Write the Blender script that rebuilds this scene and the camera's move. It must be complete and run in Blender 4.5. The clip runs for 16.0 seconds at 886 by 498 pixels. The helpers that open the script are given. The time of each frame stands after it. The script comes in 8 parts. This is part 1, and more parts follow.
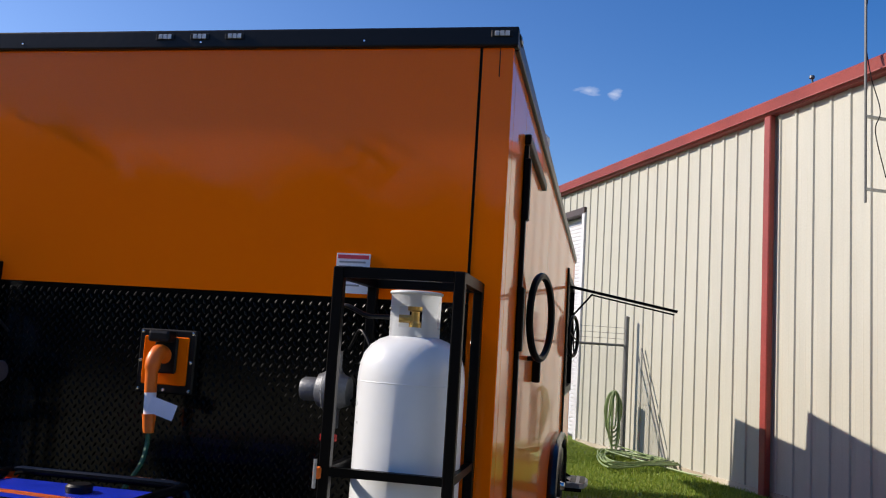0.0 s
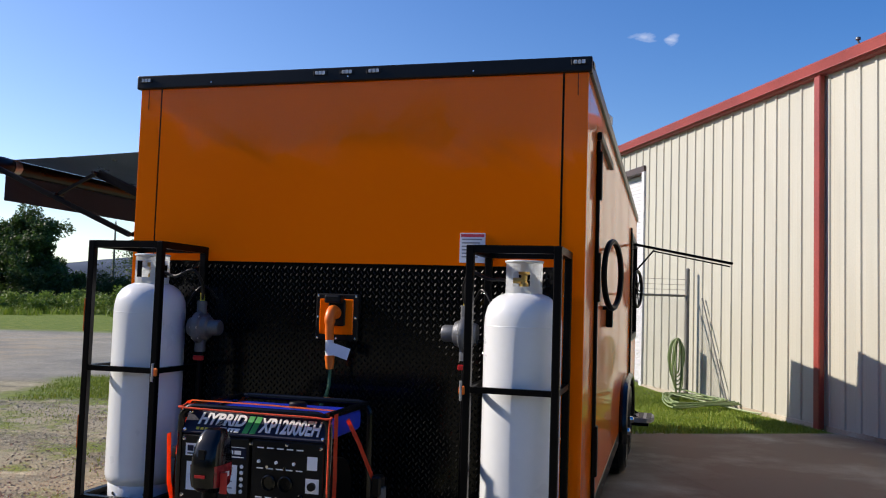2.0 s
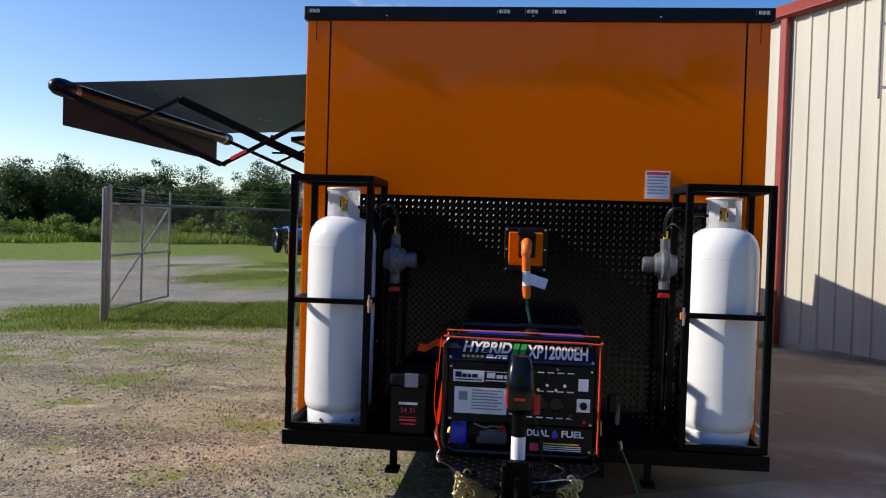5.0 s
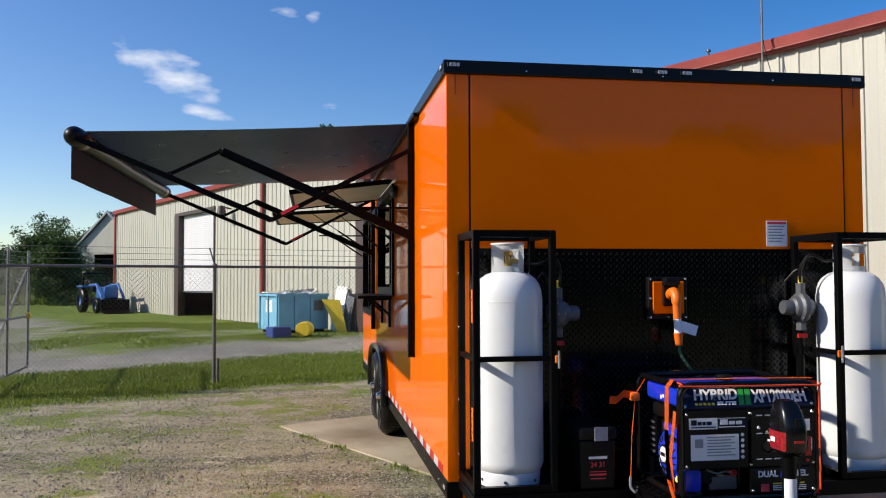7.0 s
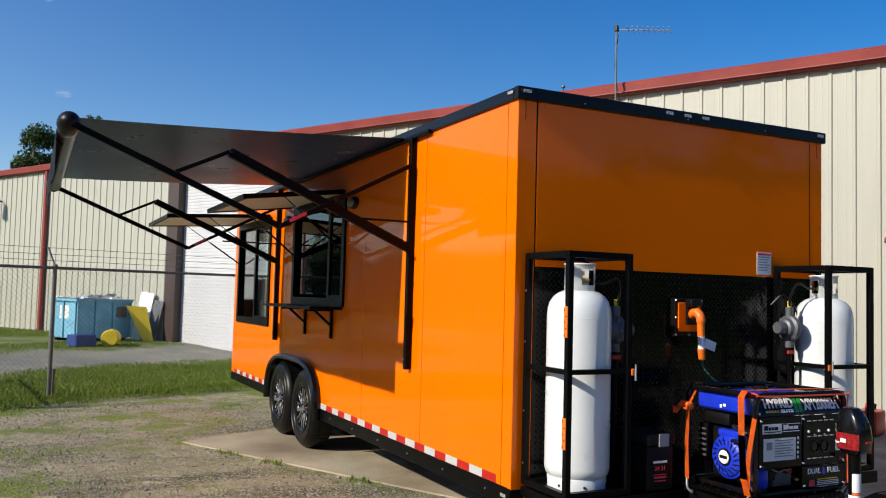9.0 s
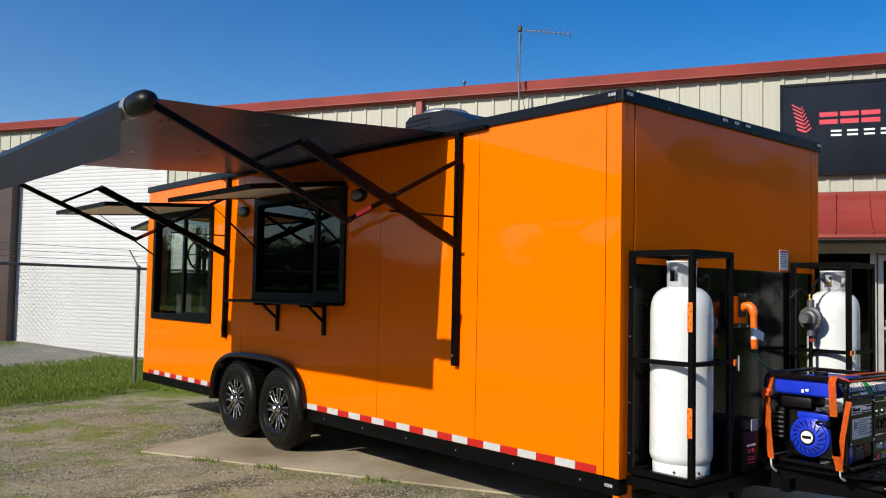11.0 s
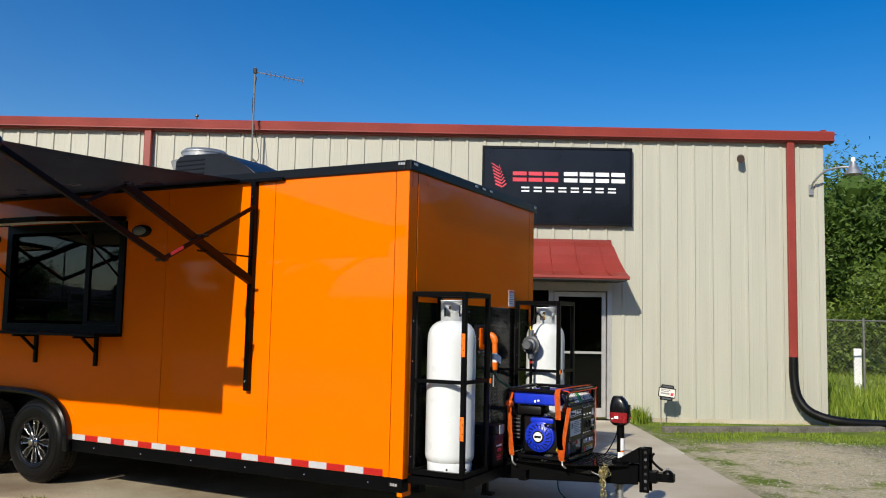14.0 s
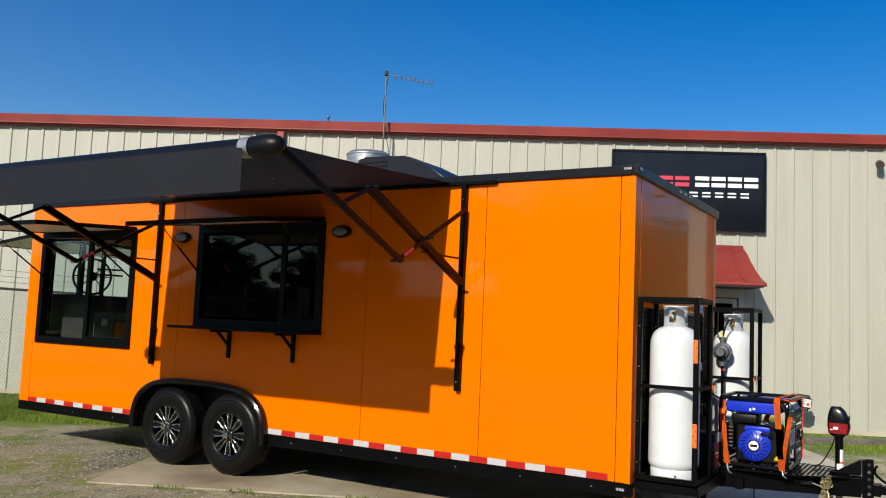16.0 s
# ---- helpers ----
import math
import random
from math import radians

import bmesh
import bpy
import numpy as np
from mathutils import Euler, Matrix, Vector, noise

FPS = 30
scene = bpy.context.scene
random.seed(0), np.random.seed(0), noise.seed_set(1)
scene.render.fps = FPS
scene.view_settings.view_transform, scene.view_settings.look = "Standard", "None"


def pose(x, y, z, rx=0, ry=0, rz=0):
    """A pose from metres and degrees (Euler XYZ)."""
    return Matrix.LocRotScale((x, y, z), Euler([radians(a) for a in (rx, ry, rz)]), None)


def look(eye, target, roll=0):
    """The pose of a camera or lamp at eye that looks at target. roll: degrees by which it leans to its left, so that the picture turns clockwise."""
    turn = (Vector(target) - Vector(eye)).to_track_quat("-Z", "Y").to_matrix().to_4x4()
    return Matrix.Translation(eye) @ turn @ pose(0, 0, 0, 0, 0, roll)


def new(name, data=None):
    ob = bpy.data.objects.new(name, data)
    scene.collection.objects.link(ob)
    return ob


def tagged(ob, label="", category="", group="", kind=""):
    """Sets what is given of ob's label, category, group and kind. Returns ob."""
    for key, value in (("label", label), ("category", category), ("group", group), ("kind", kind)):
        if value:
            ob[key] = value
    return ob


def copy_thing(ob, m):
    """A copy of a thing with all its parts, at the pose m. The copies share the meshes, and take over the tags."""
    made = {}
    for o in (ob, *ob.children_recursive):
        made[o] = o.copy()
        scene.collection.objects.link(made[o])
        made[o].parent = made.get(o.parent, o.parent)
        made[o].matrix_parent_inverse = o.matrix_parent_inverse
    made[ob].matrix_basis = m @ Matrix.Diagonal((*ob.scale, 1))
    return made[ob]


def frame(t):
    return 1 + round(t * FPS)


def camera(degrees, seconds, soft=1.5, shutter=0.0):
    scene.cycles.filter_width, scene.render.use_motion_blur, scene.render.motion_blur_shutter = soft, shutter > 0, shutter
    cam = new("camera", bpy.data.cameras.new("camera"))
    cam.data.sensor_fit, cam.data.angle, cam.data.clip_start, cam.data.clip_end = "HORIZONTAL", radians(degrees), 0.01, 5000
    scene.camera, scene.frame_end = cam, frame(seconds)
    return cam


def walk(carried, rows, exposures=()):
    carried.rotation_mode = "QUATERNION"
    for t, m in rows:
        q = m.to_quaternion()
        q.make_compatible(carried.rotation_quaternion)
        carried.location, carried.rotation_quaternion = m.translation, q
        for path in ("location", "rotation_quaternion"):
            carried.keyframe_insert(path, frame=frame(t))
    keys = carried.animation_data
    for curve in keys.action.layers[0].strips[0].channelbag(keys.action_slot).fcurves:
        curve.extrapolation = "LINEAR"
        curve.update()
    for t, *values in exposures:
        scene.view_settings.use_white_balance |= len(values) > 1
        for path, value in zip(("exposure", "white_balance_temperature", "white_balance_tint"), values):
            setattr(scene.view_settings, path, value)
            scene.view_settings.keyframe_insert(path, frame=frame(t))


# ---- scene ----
cam = camera(55.8, 16.0, soft=1.1)
PATH = [
    (0, (1.673, -3.089, 1.572), (1.29, -1.14, 1.808), 3.6),
    (0.5, (1.693, -3.427, 1.555), (1.223, -1.496, 1.779), 2.8),
    (1, (1.724, -3.74, 1.562), (1.191, -1.822, 1.754), 2.0),
    (1.5, (1.658, -4.007, 1.544), (1.122, -2.087, 1.713), 1.6),
    (2, (1.684, -4.207, 1.548), (1.169, -2.279, 1.677), 1.8),
    (2.5, (1.719, -4.345, 1.536), (1.213, -2.411, 1.586), 1.9),
    (3, (1.528, -4.524, 1.496), (1.054, -2.581, 1.471), 2.1),
    (3.5, (1.254, -4.682, 1.493), (0.814, -2.732, 1.425), 2.2),
    (4, (0.868, -4.678, 1.514), (0.484, -2.717, 1.425), 1.9),
    (4.5, (0.467, -4.705, 1.514), (0.176, -2.728, 1.433), 1.9),
    (5, (0.013, -4.754, 1.542), (-0.189, -2.764, 1.5), 1.8),
    (5.2, (-0.182, -4.734, 1.539), (-0.361, -2.742, 1.534), 1.7),
    (7.3, (-2.32, -4.637, 1.562), (-1.896, -2.685, 1.643), 0.3),
    (7.5, (-2.481, -4.616, 1.592), (-1.984, -2.679, 1.661), 0.9),
    (8, (-2.906, -4.451, 1.57), (-2.272, -2.556, 1.649), 1.6),
    (8.5, (-3.369, -4.344, 1.564), (-2.64, -2.484, 1.661), 1.7),
    (9, (-3.852, -4.23, 1.554), (-2.971, -2.439, 1.666), 1.5),
    (9.2, (-4.006, -4.155, 1.537), (-3.092, -2.381, 1.651), 1.3),
    (11.3, (-5.638, -3.032, 1.56), (-4.284, -1.564, 1.666), 1.1),
    (11.5, (-5.763, -2.978, 1.561), (-4.381, -1.537, 1.674), 1.1),
    (12, (-6.043, -2.921, 1.553), (-4.591, -1.551, 1.672), 1.7),
    (12.5, (-6.285, -2.875, 1.534), (-4.726, -1.631, 1.685), 1.9),
    (13, (-6.458, -2.821, 1.561), (-4.749, -1.797, 1.74), 1.4),
    (13.5, (-6.591, -3.008, 1.591), (-4.83, -2.078, 1.769), 1.3),
    (14, (-6.725, -3.117, 1.582), (-4.958, -2.199, 1.76), 1.2),
    (14.5, (-6.959, -3.137, 1.555), (-5.23, -2.147, 1.728), 1.7),
    (15, (-7.076, -2.899, 1.525), (-5.361, -1.886, 1.696), 1.9),
    (15.5, (-7.186, -2.45, 1.553), (-5.518, -1.36, 1.723), 2.3),
    (16, (-7.388, -1.993, 1.557), (-5.682, -0.965, 1.734), 2.4),
]
walk(cam, [(t, look(eye, target, roll)) for t, eye, target, roll in PATH], [(0.0, 0.20, 6800, 15.5), (1.0, 0.30, 6800, 15.5), (2.5, 0.26, 6800, 15.5), (5.0, 0.24, 6800, 15.5), (7.5, 0.14, 6800, 12), (9.0, 0.08, 6800, 9.5), (11.5, -0.02, 6800, 8), (16.0, -0.06, 6800, 8)])

# ---- daylight ----
LIGHT = Vector((2.405, 0.09, -1.48)).normalized()          # the way the sunlight travels
world = bpy.data.worlds.new("world")
scene.world = world
world.use_nodes = True
wn = world.node_tree
sky = wn.nodes.new("ShaderNodeTexSky")
sky.sky_type = 'NISHITA'
sky.sun_disc = False
sky.sun_elevation = math.asin(-LIGHT.z)
sky.sun_rotation = math.atan2(-LIGHT.x, -LIGHT.y)
sky.air_density, sky.dust_density, sky.ozone_density = 1.0, 0.3, 3.2
rich = wn.nodes.new("ShaderNodeHueSaturation")
rich.inputs["Hue"].default_value = 0.511
# the haze is thicker towards the sun: the sky is paler and brighter on that side
hco, haze, deep, glow, spread = (wn.nodes.new("ShaderNode" + k) for k in ("TexCoord", "VectorMath", "MapRange", "MapRange", "VectorMath"))
haze.operation, haze.inputs[1].default_value = 'DOT_PRODUCT', Vector((-LIGHT.x, -LIGHT.y, 0)).normalized()
wn.links.new(hco.outputs["Generated"], haze.inputs[0])
for node, lo, hi in ((deep, 1.48, 1.12), (glow, 0.83, 1.06)):
    node.inputs["From Min"].default_value, node.inputs["To Min"].default_value, node.inputs["To Max"].default_value = -1.0, lo, hi
    wn.links.new(haze.outputs["Value"], node.inputs["Value"])
wn.links.new(deep.outputs[0], rich.inputs["Saturation"])
spread.operation = 'SCALE'
wn.links.new(sky.outputs[0], spread.inputs[0])
wn.links.new(glow.outputs[0], spread.inputs["Scale"])
wn.links.new(spread.outputs[0], rich.inputs["Color"])
wisp = wn.nodes.new("ShaderNodeTexNoise")
wmap, wco = wn.nodes.new("ShaderNodeMapping"), wn.nodes.new("ShaderNodeTexCoord")
wmap.inputs["Scale"].default_value, wmap.inputs["Rotation"].default_value = (16, 16, 42), (0.0, 0.22, 0)
wisp.inputs["Scale"].default_value, wisp.inputs["Detail"].default_value = 1.0, 8
wn.links.new(wco.outputs["Generated"], wmap.inputs[0])
wn.links.new(wmap.outputs[0], wisp.inputs["Vector"])
cover = None


def sky_math(op, a, b):
    n = wn.nodes.new("ShaderNodeMath")
    n.operation = op
    for k, v in enumerate((a, b)):
        if isinstance(v, (int, float)):
            n.inputs[k].default_value = v
        else:
            wn.links.new(v, n.inputs[k])
    return n.outputs[0]


# a few wisps: direction, half length, half width, lean, thickness
for way, long_, wide, lean, thick in (((-0.160, 0.959, 0.236), 0.080, 0.027, -0.32, 1.0), ((-0.112, 0.975, 0.191), 0.036, 0.012, -0.2, 0.95), ((0.026, 0.978, 0.208), 0.018, 0.008, 0.2, 0.6), ((0.004, 0.953, 0.302), 0.010, 0.006, 0.9, 0.22), ((-0.036, 0.951, 0.307), 0.012, 0.004, -0.2, 0.08)):
    c = Vector(way).normalized()
    right = c.cross(Vector((0, 0, 1))).normalized()
    up = right.cross(c)
    a1, a2 = (right * math.cos(lean) + up * math.sin(lean)) / long_, (up * math.cos(lean) - right * math.sin(lean)) / wide
    reach = None
    for ax in (a1, a2):
        off, d = wn.nodes.new("ShaderNodeVectorMath"), wn.nodes.new("ShaderNodeVectorMath")
        off.operation, d.operation = 'SUBTRACT', 'DOT_PRODUCT'
        off.inputs[1].default_value, d.inputs[1].default_value = c, ax
        wn.links.new(wco.outputs["Generated"], off.inputs[0])
        wn.links.new(off.outputs[0], d.inputs[0])
        sq = sky_math('MULTIPLY', d.outputs["Value"], d.outputs["Value"])
        reach = sq if reach is None else sky_math('ADD', reach, sq)
    near = sky_math('MULTIPLY', sky_math('SUBTRACT', 1.0, reach), thick)
    near = sky_math('MAXIMUM', near, -1.0)
    cover = near if cover is None else sky_math('MAXIMUM', cover, near)
soft_ = wn.nodes.new("ShaderNodeMapRange")
soft_.inputs["From Min"].default_value, soft_.inputs["From Max"].default_value, soft_.inputs["To Max"].default_value = 0.25, 1.25, 0.9
wn.links.new(sky_math('ADD', cover, sky_math('MULTIPLY', sky_math('SUBTRACT', wisp.outputs["Fac"], 0.55), 3.6)), soft_.inputs["Value"])
cloud = wn.nodes.new("ShaderNodeMix")
cloud.data_type = 'RGBA'
cloud.inputs["B"].default_value = (5.6, 6.0, 6.6, 1)
wn.links.new(soft_.outputs[0], cloud.inputs["Factor"])
wn.links.new(rich.outputs[0], cloud.inputs["A"])
wn.links.new(cloud.outputs["Result"], wn.nodes["Background"].inputs[0])
wn.nodes["Background"].inputs[1].default_value = 0.146
sun = new("sun", bpy.data.lights.new("sun", 'SUN'))
sun.data.energy, sun.data.angle, sun.data.color = 5.0, radians(0.55), (1.0, 0.93, 0.82)
sun.matrix_basis = look(-LIGHT * 50, (0, 0, 0))
scene.view_settings.exposure = 0.0


# ---- materials ----
def mat(name, color, rough=0.6, metal=0.0, vary=0.12, scale=6.0, bump=0.1, bscale=60.0, coat=0.0, second=None, streak=None, spec=0.5):
    """A surface with colour variation at two scales and fine relief; second: a colour mixed in as stains."""
    m = bpy.data.materials.new(name)
    m.use_nodes = True
    nt = m.node_tree
    b = nt.nodes["Principled BSDF"]
    b.inputs["Roughness"].default_value, b.inputs["Metallic"].default_value = rough, metal
    b.inputs["Coat Weight"].default_value, b.inputs["Coat Roughness"].default_value = coat, 0.03
    b.inputs["Specular IOR Level"].default_value = spec
    co = nt.nodes.new("ShaderNodeTexCoord")
    src = co.outputs["Object"]
    if streak:
        mp = nt.nodes.new("ShaderNodeMapping")
        mp.inputs["Scale"].default_value = streak
        nt.links.new(src, mp.inputs[0])
        src = mp.outputs[0]
    big, small = nt.nodes.new("ShaderNodeTexNoise"), nt.nodes.new("ShaderNodeTexNoise")
    big.inputs["Scale"].default_value, big.inputs["Detail"].default_value = scale, 5
    small.inputs["Scale"].default_value, small.inputs["Detail"].default_value = bscale, 3
    nt.links.new(src, big.inputs["Vector"])
    nt.links.new(co.outputs["Object"], small.inputs["Vector"])
    ramp = nt.nodes.new("ShaderNodeValToRGB")
    c2 = second or tuple(c * (1 - vary) for c in color)
    c1 = color if second else tuple(min(1, c * (1 + vary)) for c in color)
    ramp.color_ramp.elements[0].position, ramp.color_ramp.elements[1].position = 0.32, 0.68
    ramp.color_ramp.elements[0].color, ramp.color_ramp.elements[1].color = (*c2, 1), (*c1, 1)
    nt.links.new(big.outputs["Fac"], ramp.inputs[0])
    mix = nt.nodes.new("ShaderNodeMix")
    mix.data_type, mix.blend_type = 'RGBA', 'OVERLAY'
    mix.inputs["Factor"].default_value = min(0.6, vary * 2)
    nt.links.new(ramp.outputs[0], mix.inputs["A"])
    nt.links.new(small.outputs["Fac"], mix.inputs["B"])
    nt.links.new(mix.outputs["Result"], b.inputs["Base Color"])
    rr = nt.nodes.new("ShaderNodeMapRange")
    rr.inputs["To Min"].default_value, rr.inputs["To Max"].default_value = rough * 0.85, min(1, rough * 1.2)
    nt.links.new(big.outputs["Fac"], rr.inputs["Value"])
    nt.links.new(rr.outputs[0], b.inputs["Roughness"])
    if bump:
        bp = nt.nodes.new("ShaderNodeBump")
        bp.inputs["Strength"].default_value, bp.inputs["Distance"].default_value = bump, 0.01
        nt.links.new(small.outputs["Fac"], bp.inputs["Height"])
        nt.links.new(bp.outputs[0], b.inputs["Normal"])
    return m


def random_tint(m, low, high):
    """Lets each object of the material differ a little in brightness."""
    nt = m.node_tree
    b = nt.nodes["Principled BSDF"]
    link = b.inputs["Base Color"].links[0]
    oi, mr, hsv = nt.nodes.new("ShaderNodeObjectInfo"), nt.nodes.new("ShaderNodeMapRange"), nt.nodes.new("ShaderNodeHueSaturation")
    mr.inputs["To Min"].default_value, mr.inputs["To Max"].default_value = low, high
    nt.links.new(oi.outputs["Random"], mr.inputs["Value"])
    nt.links.new(mr.outputs[0], hsv.inputs["Value"])
    nt.links.new(link.from_socket, hsv.inputs["Color"])
    nt.links.new(hsv.outputs[0], b.inputs["Base Color"])
    return m


def glass_mat(name, tint=(0.9, 0.95, 0.95), clear=0.8):
    m = bpy.data.materials.new(name)
    m.use_nodes = True
    nt = m.node_tree
    nt.nodes.clear()
    out, tr, gl, mx = (nt.nodes.new("ShaderNode" + k) for k in ("OutputMaterial", "BsdfTransparent", "BsdfGlossy", "MixShader"))
    lw, pw, fr = nt.nodes.new("ShaderNodeLayerWeight"), nt.nodes.new("ShaderNodeMath"), nt.nodes.new("ShaderNodeMath")
    lw.inputs["Blend"].default_value = 0.5
    pw.operation, fr.operation = 'POWER', 'MULTIPLY_ADD'
    pw.inputs[1].default_value, fr.inputs[1].default_value, fr.inputs[2].default_value = 4.0, 0.9, 0.035
    nt.links.new(lw.outputs["Facing"], pw.inputs[0])
    nt.links.new(pw.outputs[0], fr.inputs[0])
    tr.inputs[0].default_value = (*(c * clear for c in tint), 1)
    gl.inputs["Roughness"].default_value = 0.01
    nt.links.new(fr.outputs[0], mx.inputs[0])
    nt.links.new(tr.outputs[0], mx.inputs[1])
    nt.links.new(gl.outputs[0], mx.inputs[2])
    nt.links.new(mx.outputs[0], out.inputs[0])
    return m


ORANGE = mat("orange_gloss_paint", (0.99, 0.172, 0.0003), 0.35, vary=0.015, scale=1.2, bump=0.055, bscale=1.5, coat=0.75, spec=0.03)
ORANGE.node_tree.nodes["Principled BSDF"].inputs["Coat IOR"].default_value = 1.32
ORANGE.node_tree.nodes["Principled BSDF"].inputs["Coat Roughness"].default_value = 0.04
BLACK_GLOSS = mat("black_gloss_paint", (0.004, 0.004, 0.0045), 0.22, vary=0.1, bump=0.01, bscale=30, coat=0.15, spec=0.3)
BLACK_PLATE = mat("black_coated_tread_plate", (0.003, 0.003, 0.003), 0.14, vary=0.2, bump=0.03, bscale=50, spec=0.25)
DIAMOND = mat("black_tread_diamonds", (0.003, 0.003, 0.003), 0.30, vary=0.2, bump=0.02, bscale=50, spec=0.13)
BLACK = mat("black_powder_coat", (0.0022, 0.0022, 0.0026), 0.38, vary=0.15, bump=0.05, bscale=150, spec=0.10)
BLACK_PLASTIC = mat("black_plastic", (0.0045, 0.0045, 0.005), 0.40, vary=0.15, bump=0.05, bscale=200, spec=0.25)
TRIM_BLACK = mat("black_roof_trim", (0.0045, 0.005, 0.0065), 0.33, vary=0.15, scale=3, bump=0.05, bscale=40, spec=0.25)
RUBBER = mat("tyre_rubber", (0.005, 0.005, 0.005), 0.34, vary=0.25, scale=10, bump=0.15, bscale=80, spec=0.2)
WHITE_TANK = mat("white_tank_paint", (0.73, 0.77, 0.79), 0.28, vary=0.03, scale=5, bump=0.02, bscale=30, coat=0.3)
WHITE = mat("white_plastic", (0.90, 0.90, 0.90), 0.5, vary=0.04, bump=0.02)
OFFWHITE = mat("off_white_panel", (0.78, 0.76, 0.70), 0.5, vary=0.06, scale=3, bump=0.03)
MACHINED = mat("machined_alloy", (0.64, 0.64, 0.65), 0.28, 1.0, vary=0.03, bump=0.01)
CHROME = mat("polished_metal", (0.72, 0.72, 0.73), 0.14, 1.0, vary=0.05, bump=0.01)
STEEL = mat("galvanized_steel", (0.42, 0.43, 0.44), 0.45, 0.8, vary=0.15, scale=20, bump=0.06, bscale=90)
GREY_CAST = mat("grey_cast_metal", (0.12, 0.13, 0.142), 0.5, 0.5, vary=0.12, bump=0.15, bscale=120)
BRASS = mat("brass", (0.62, 0.42, 0.14), 0.35, 1.0, vary=0.1)
CHAIN_GOLD = mat("yellow_zinc_chain", (0.58, 0.50, 0.26), 0.38, 0.9, vary=0.2, scale=40)
RED_TAPE = mat("red_reflective_tape", (0.45, 0.012, 0.010), 0.35, vary=0.06, scale=30, bump=0.05, bscale=300)
WHITE_TAPE = mat("white_reflective_tape", (0.50, 0.51, 0.53), 0.35, vary=0.05, scale=30, bump=0.05, bscale=300)
ORANGE_PLASTIC = mat("orange_plastic", (0.85, 0.17, 0.012), 0.4, vary=0.06, bump=0.03)
STRAP = mat("orange_webbing", (0.90, 0.15, 0.008), 0.75, vary=0.12, scale=30, bump=0.3, bscale=350)
RED_STRAP = mat("red_orange_webbing", (0.85, 0.07, 0.015), 0.75, vary=0.12, scale=30, bump=0.3, bscale=350)
BLUE_PAINT = mat("blue_engine_paint", (0.008, 0.035, 0.55), 0.3, vary=0.12, scale=14, bump=0.04, coat=0.3)
FABRIC = mat("charcoal_awning_vinyl", (0.006, 0.006, 0.0065), 0.28, vary=0.12, scale=2.5, bump=0.05, bscale=120, spec=0.26)
fab = FABRIC.node_tree
ftl, fmx = fab.nodes.new("ShaderNodeBsdfTranslucent"), fab.nodes.new("ShaderNodeMixShader")
ftl.inputs[0].default_value, fmx.inputs[0].default_value = (0.05, 0.047, 0.042, 1), 0.06
fab.links.new(fab.nodes["Principled BSDF"].outputs[0], fmx.inputs[1])
fab.links.new(ftl.outputs[0], fmx.inputs[2])
fab.links.new(fmx.outputs[0], fab.nodes["Material Output"].inputs[0])
LENS = mat("clear_marker_lens", (0.5, 0.5, 0.5), 0.15, 0.3, vary=0.2, scale=40)
DECAL_RED = mat("dark_red_decal", (0.26, 0.012, 0.016), 0.25, vary=0.35, scale=45)
LAMP_LENS = mat("frosted_grey_lens", (0.20, 0.20, 0.19), 0.35, vary=0.1, scale=20)
RED_LENS = mat("red_plastic", (0.55, 0.02, 0.02), 0.3, vary=0.08)
GREEN_INK = mat("green_ink", (0.02, 0.38, 0.07), 0.5, vary=0.05)
YELLOW_INK = mat("yellow_paint", (0.75, 0.55, 0.03), 0.5, vary=0.08)
NAVY = mat("navy_label", (0.008, 0.012, 0.035), 0.5, vary=0.08, spec=0.2)
PAPER = mat("label_paper", (0.84, 0.85, 0.88), 0.5, vary=0.05, scale=12)
GREY_INK = mat("grey_print", (0.28, 0.29, 0.32), 0.6, vary=0.1)
RED_INK = mat("red_print", (0.65, 0.05, 0.08), 0.5, vary=0.08)
GREEN_CORD = mat("green_cable", (0.03, 0.12, 0.05), 0.5, vary=0.1)
HOSE_GREEN = mat("pale_green_hose", (0.22, 0.30, 0.12), 0.5, vary=0.15)
SIDING = random_tint(mat("cream_metal_siding", (0.44, 0.438, 0.368), 0.48, vary=0.04, scale=1.4, bump=0.02, bscale=40, streak=(3, 3, 0.35)), 0.985, 1.015)
RED_METAL = mat("barn_red_metal", (0.25, 0.034, 0.024), 0.45, vary=0.12, scale=1.5, bump=0.03, bscale=30)
BROWN_METAL = mat("dark_brown_jamb", (0.055, 0.035, 0.03), 0.5, vary=0.15, scale=2)
WHITE_METAL = mat("white_door_slats", (0.62, 0.63, 0.65), 0.45, vary=0.05, scale=2)
# near-black: the shade of insides, undersides and holes put into the colour
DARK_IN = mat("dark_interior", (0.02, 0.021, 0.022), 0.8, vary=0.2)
CAB_GREY = mat("blue_grey_cabinet", (0.10, 0.11, 0.15), 0.4, vary=0.08)
INNER = mat("interior_wall_board", (0.30, 0.29, 0.27), 0.6, vary=0.08)
SIGN_BLACK = mat("black_sign_face", (0.009, 0.010, 0.014), 0.18, vary=0.25, scale=1.3, bump=0.12, bscale=2.2, spec=0.35)
CONCRETE = mat("worn_concrete", (0.58, 0.54, 0.44), 0.8, vary=0.2, scale=0.75, bump=0.2, bscale=70, second=(0.36, 0.30, 0.215))
PAD = mat("stained_old_concrete", (0.52, 0.47, 0.35), 0.82, vary=0.25, scale=0.7, bump=0.25, bscale=70, second=(0.20, 0.15, 0.095))
GATE_STEEL = mat("galvanized_gate_tube", (0.26, 0.27, 0.27), 0.5, 0.3, vary=0.15, scale=20, bump=0.06, bscale=90)
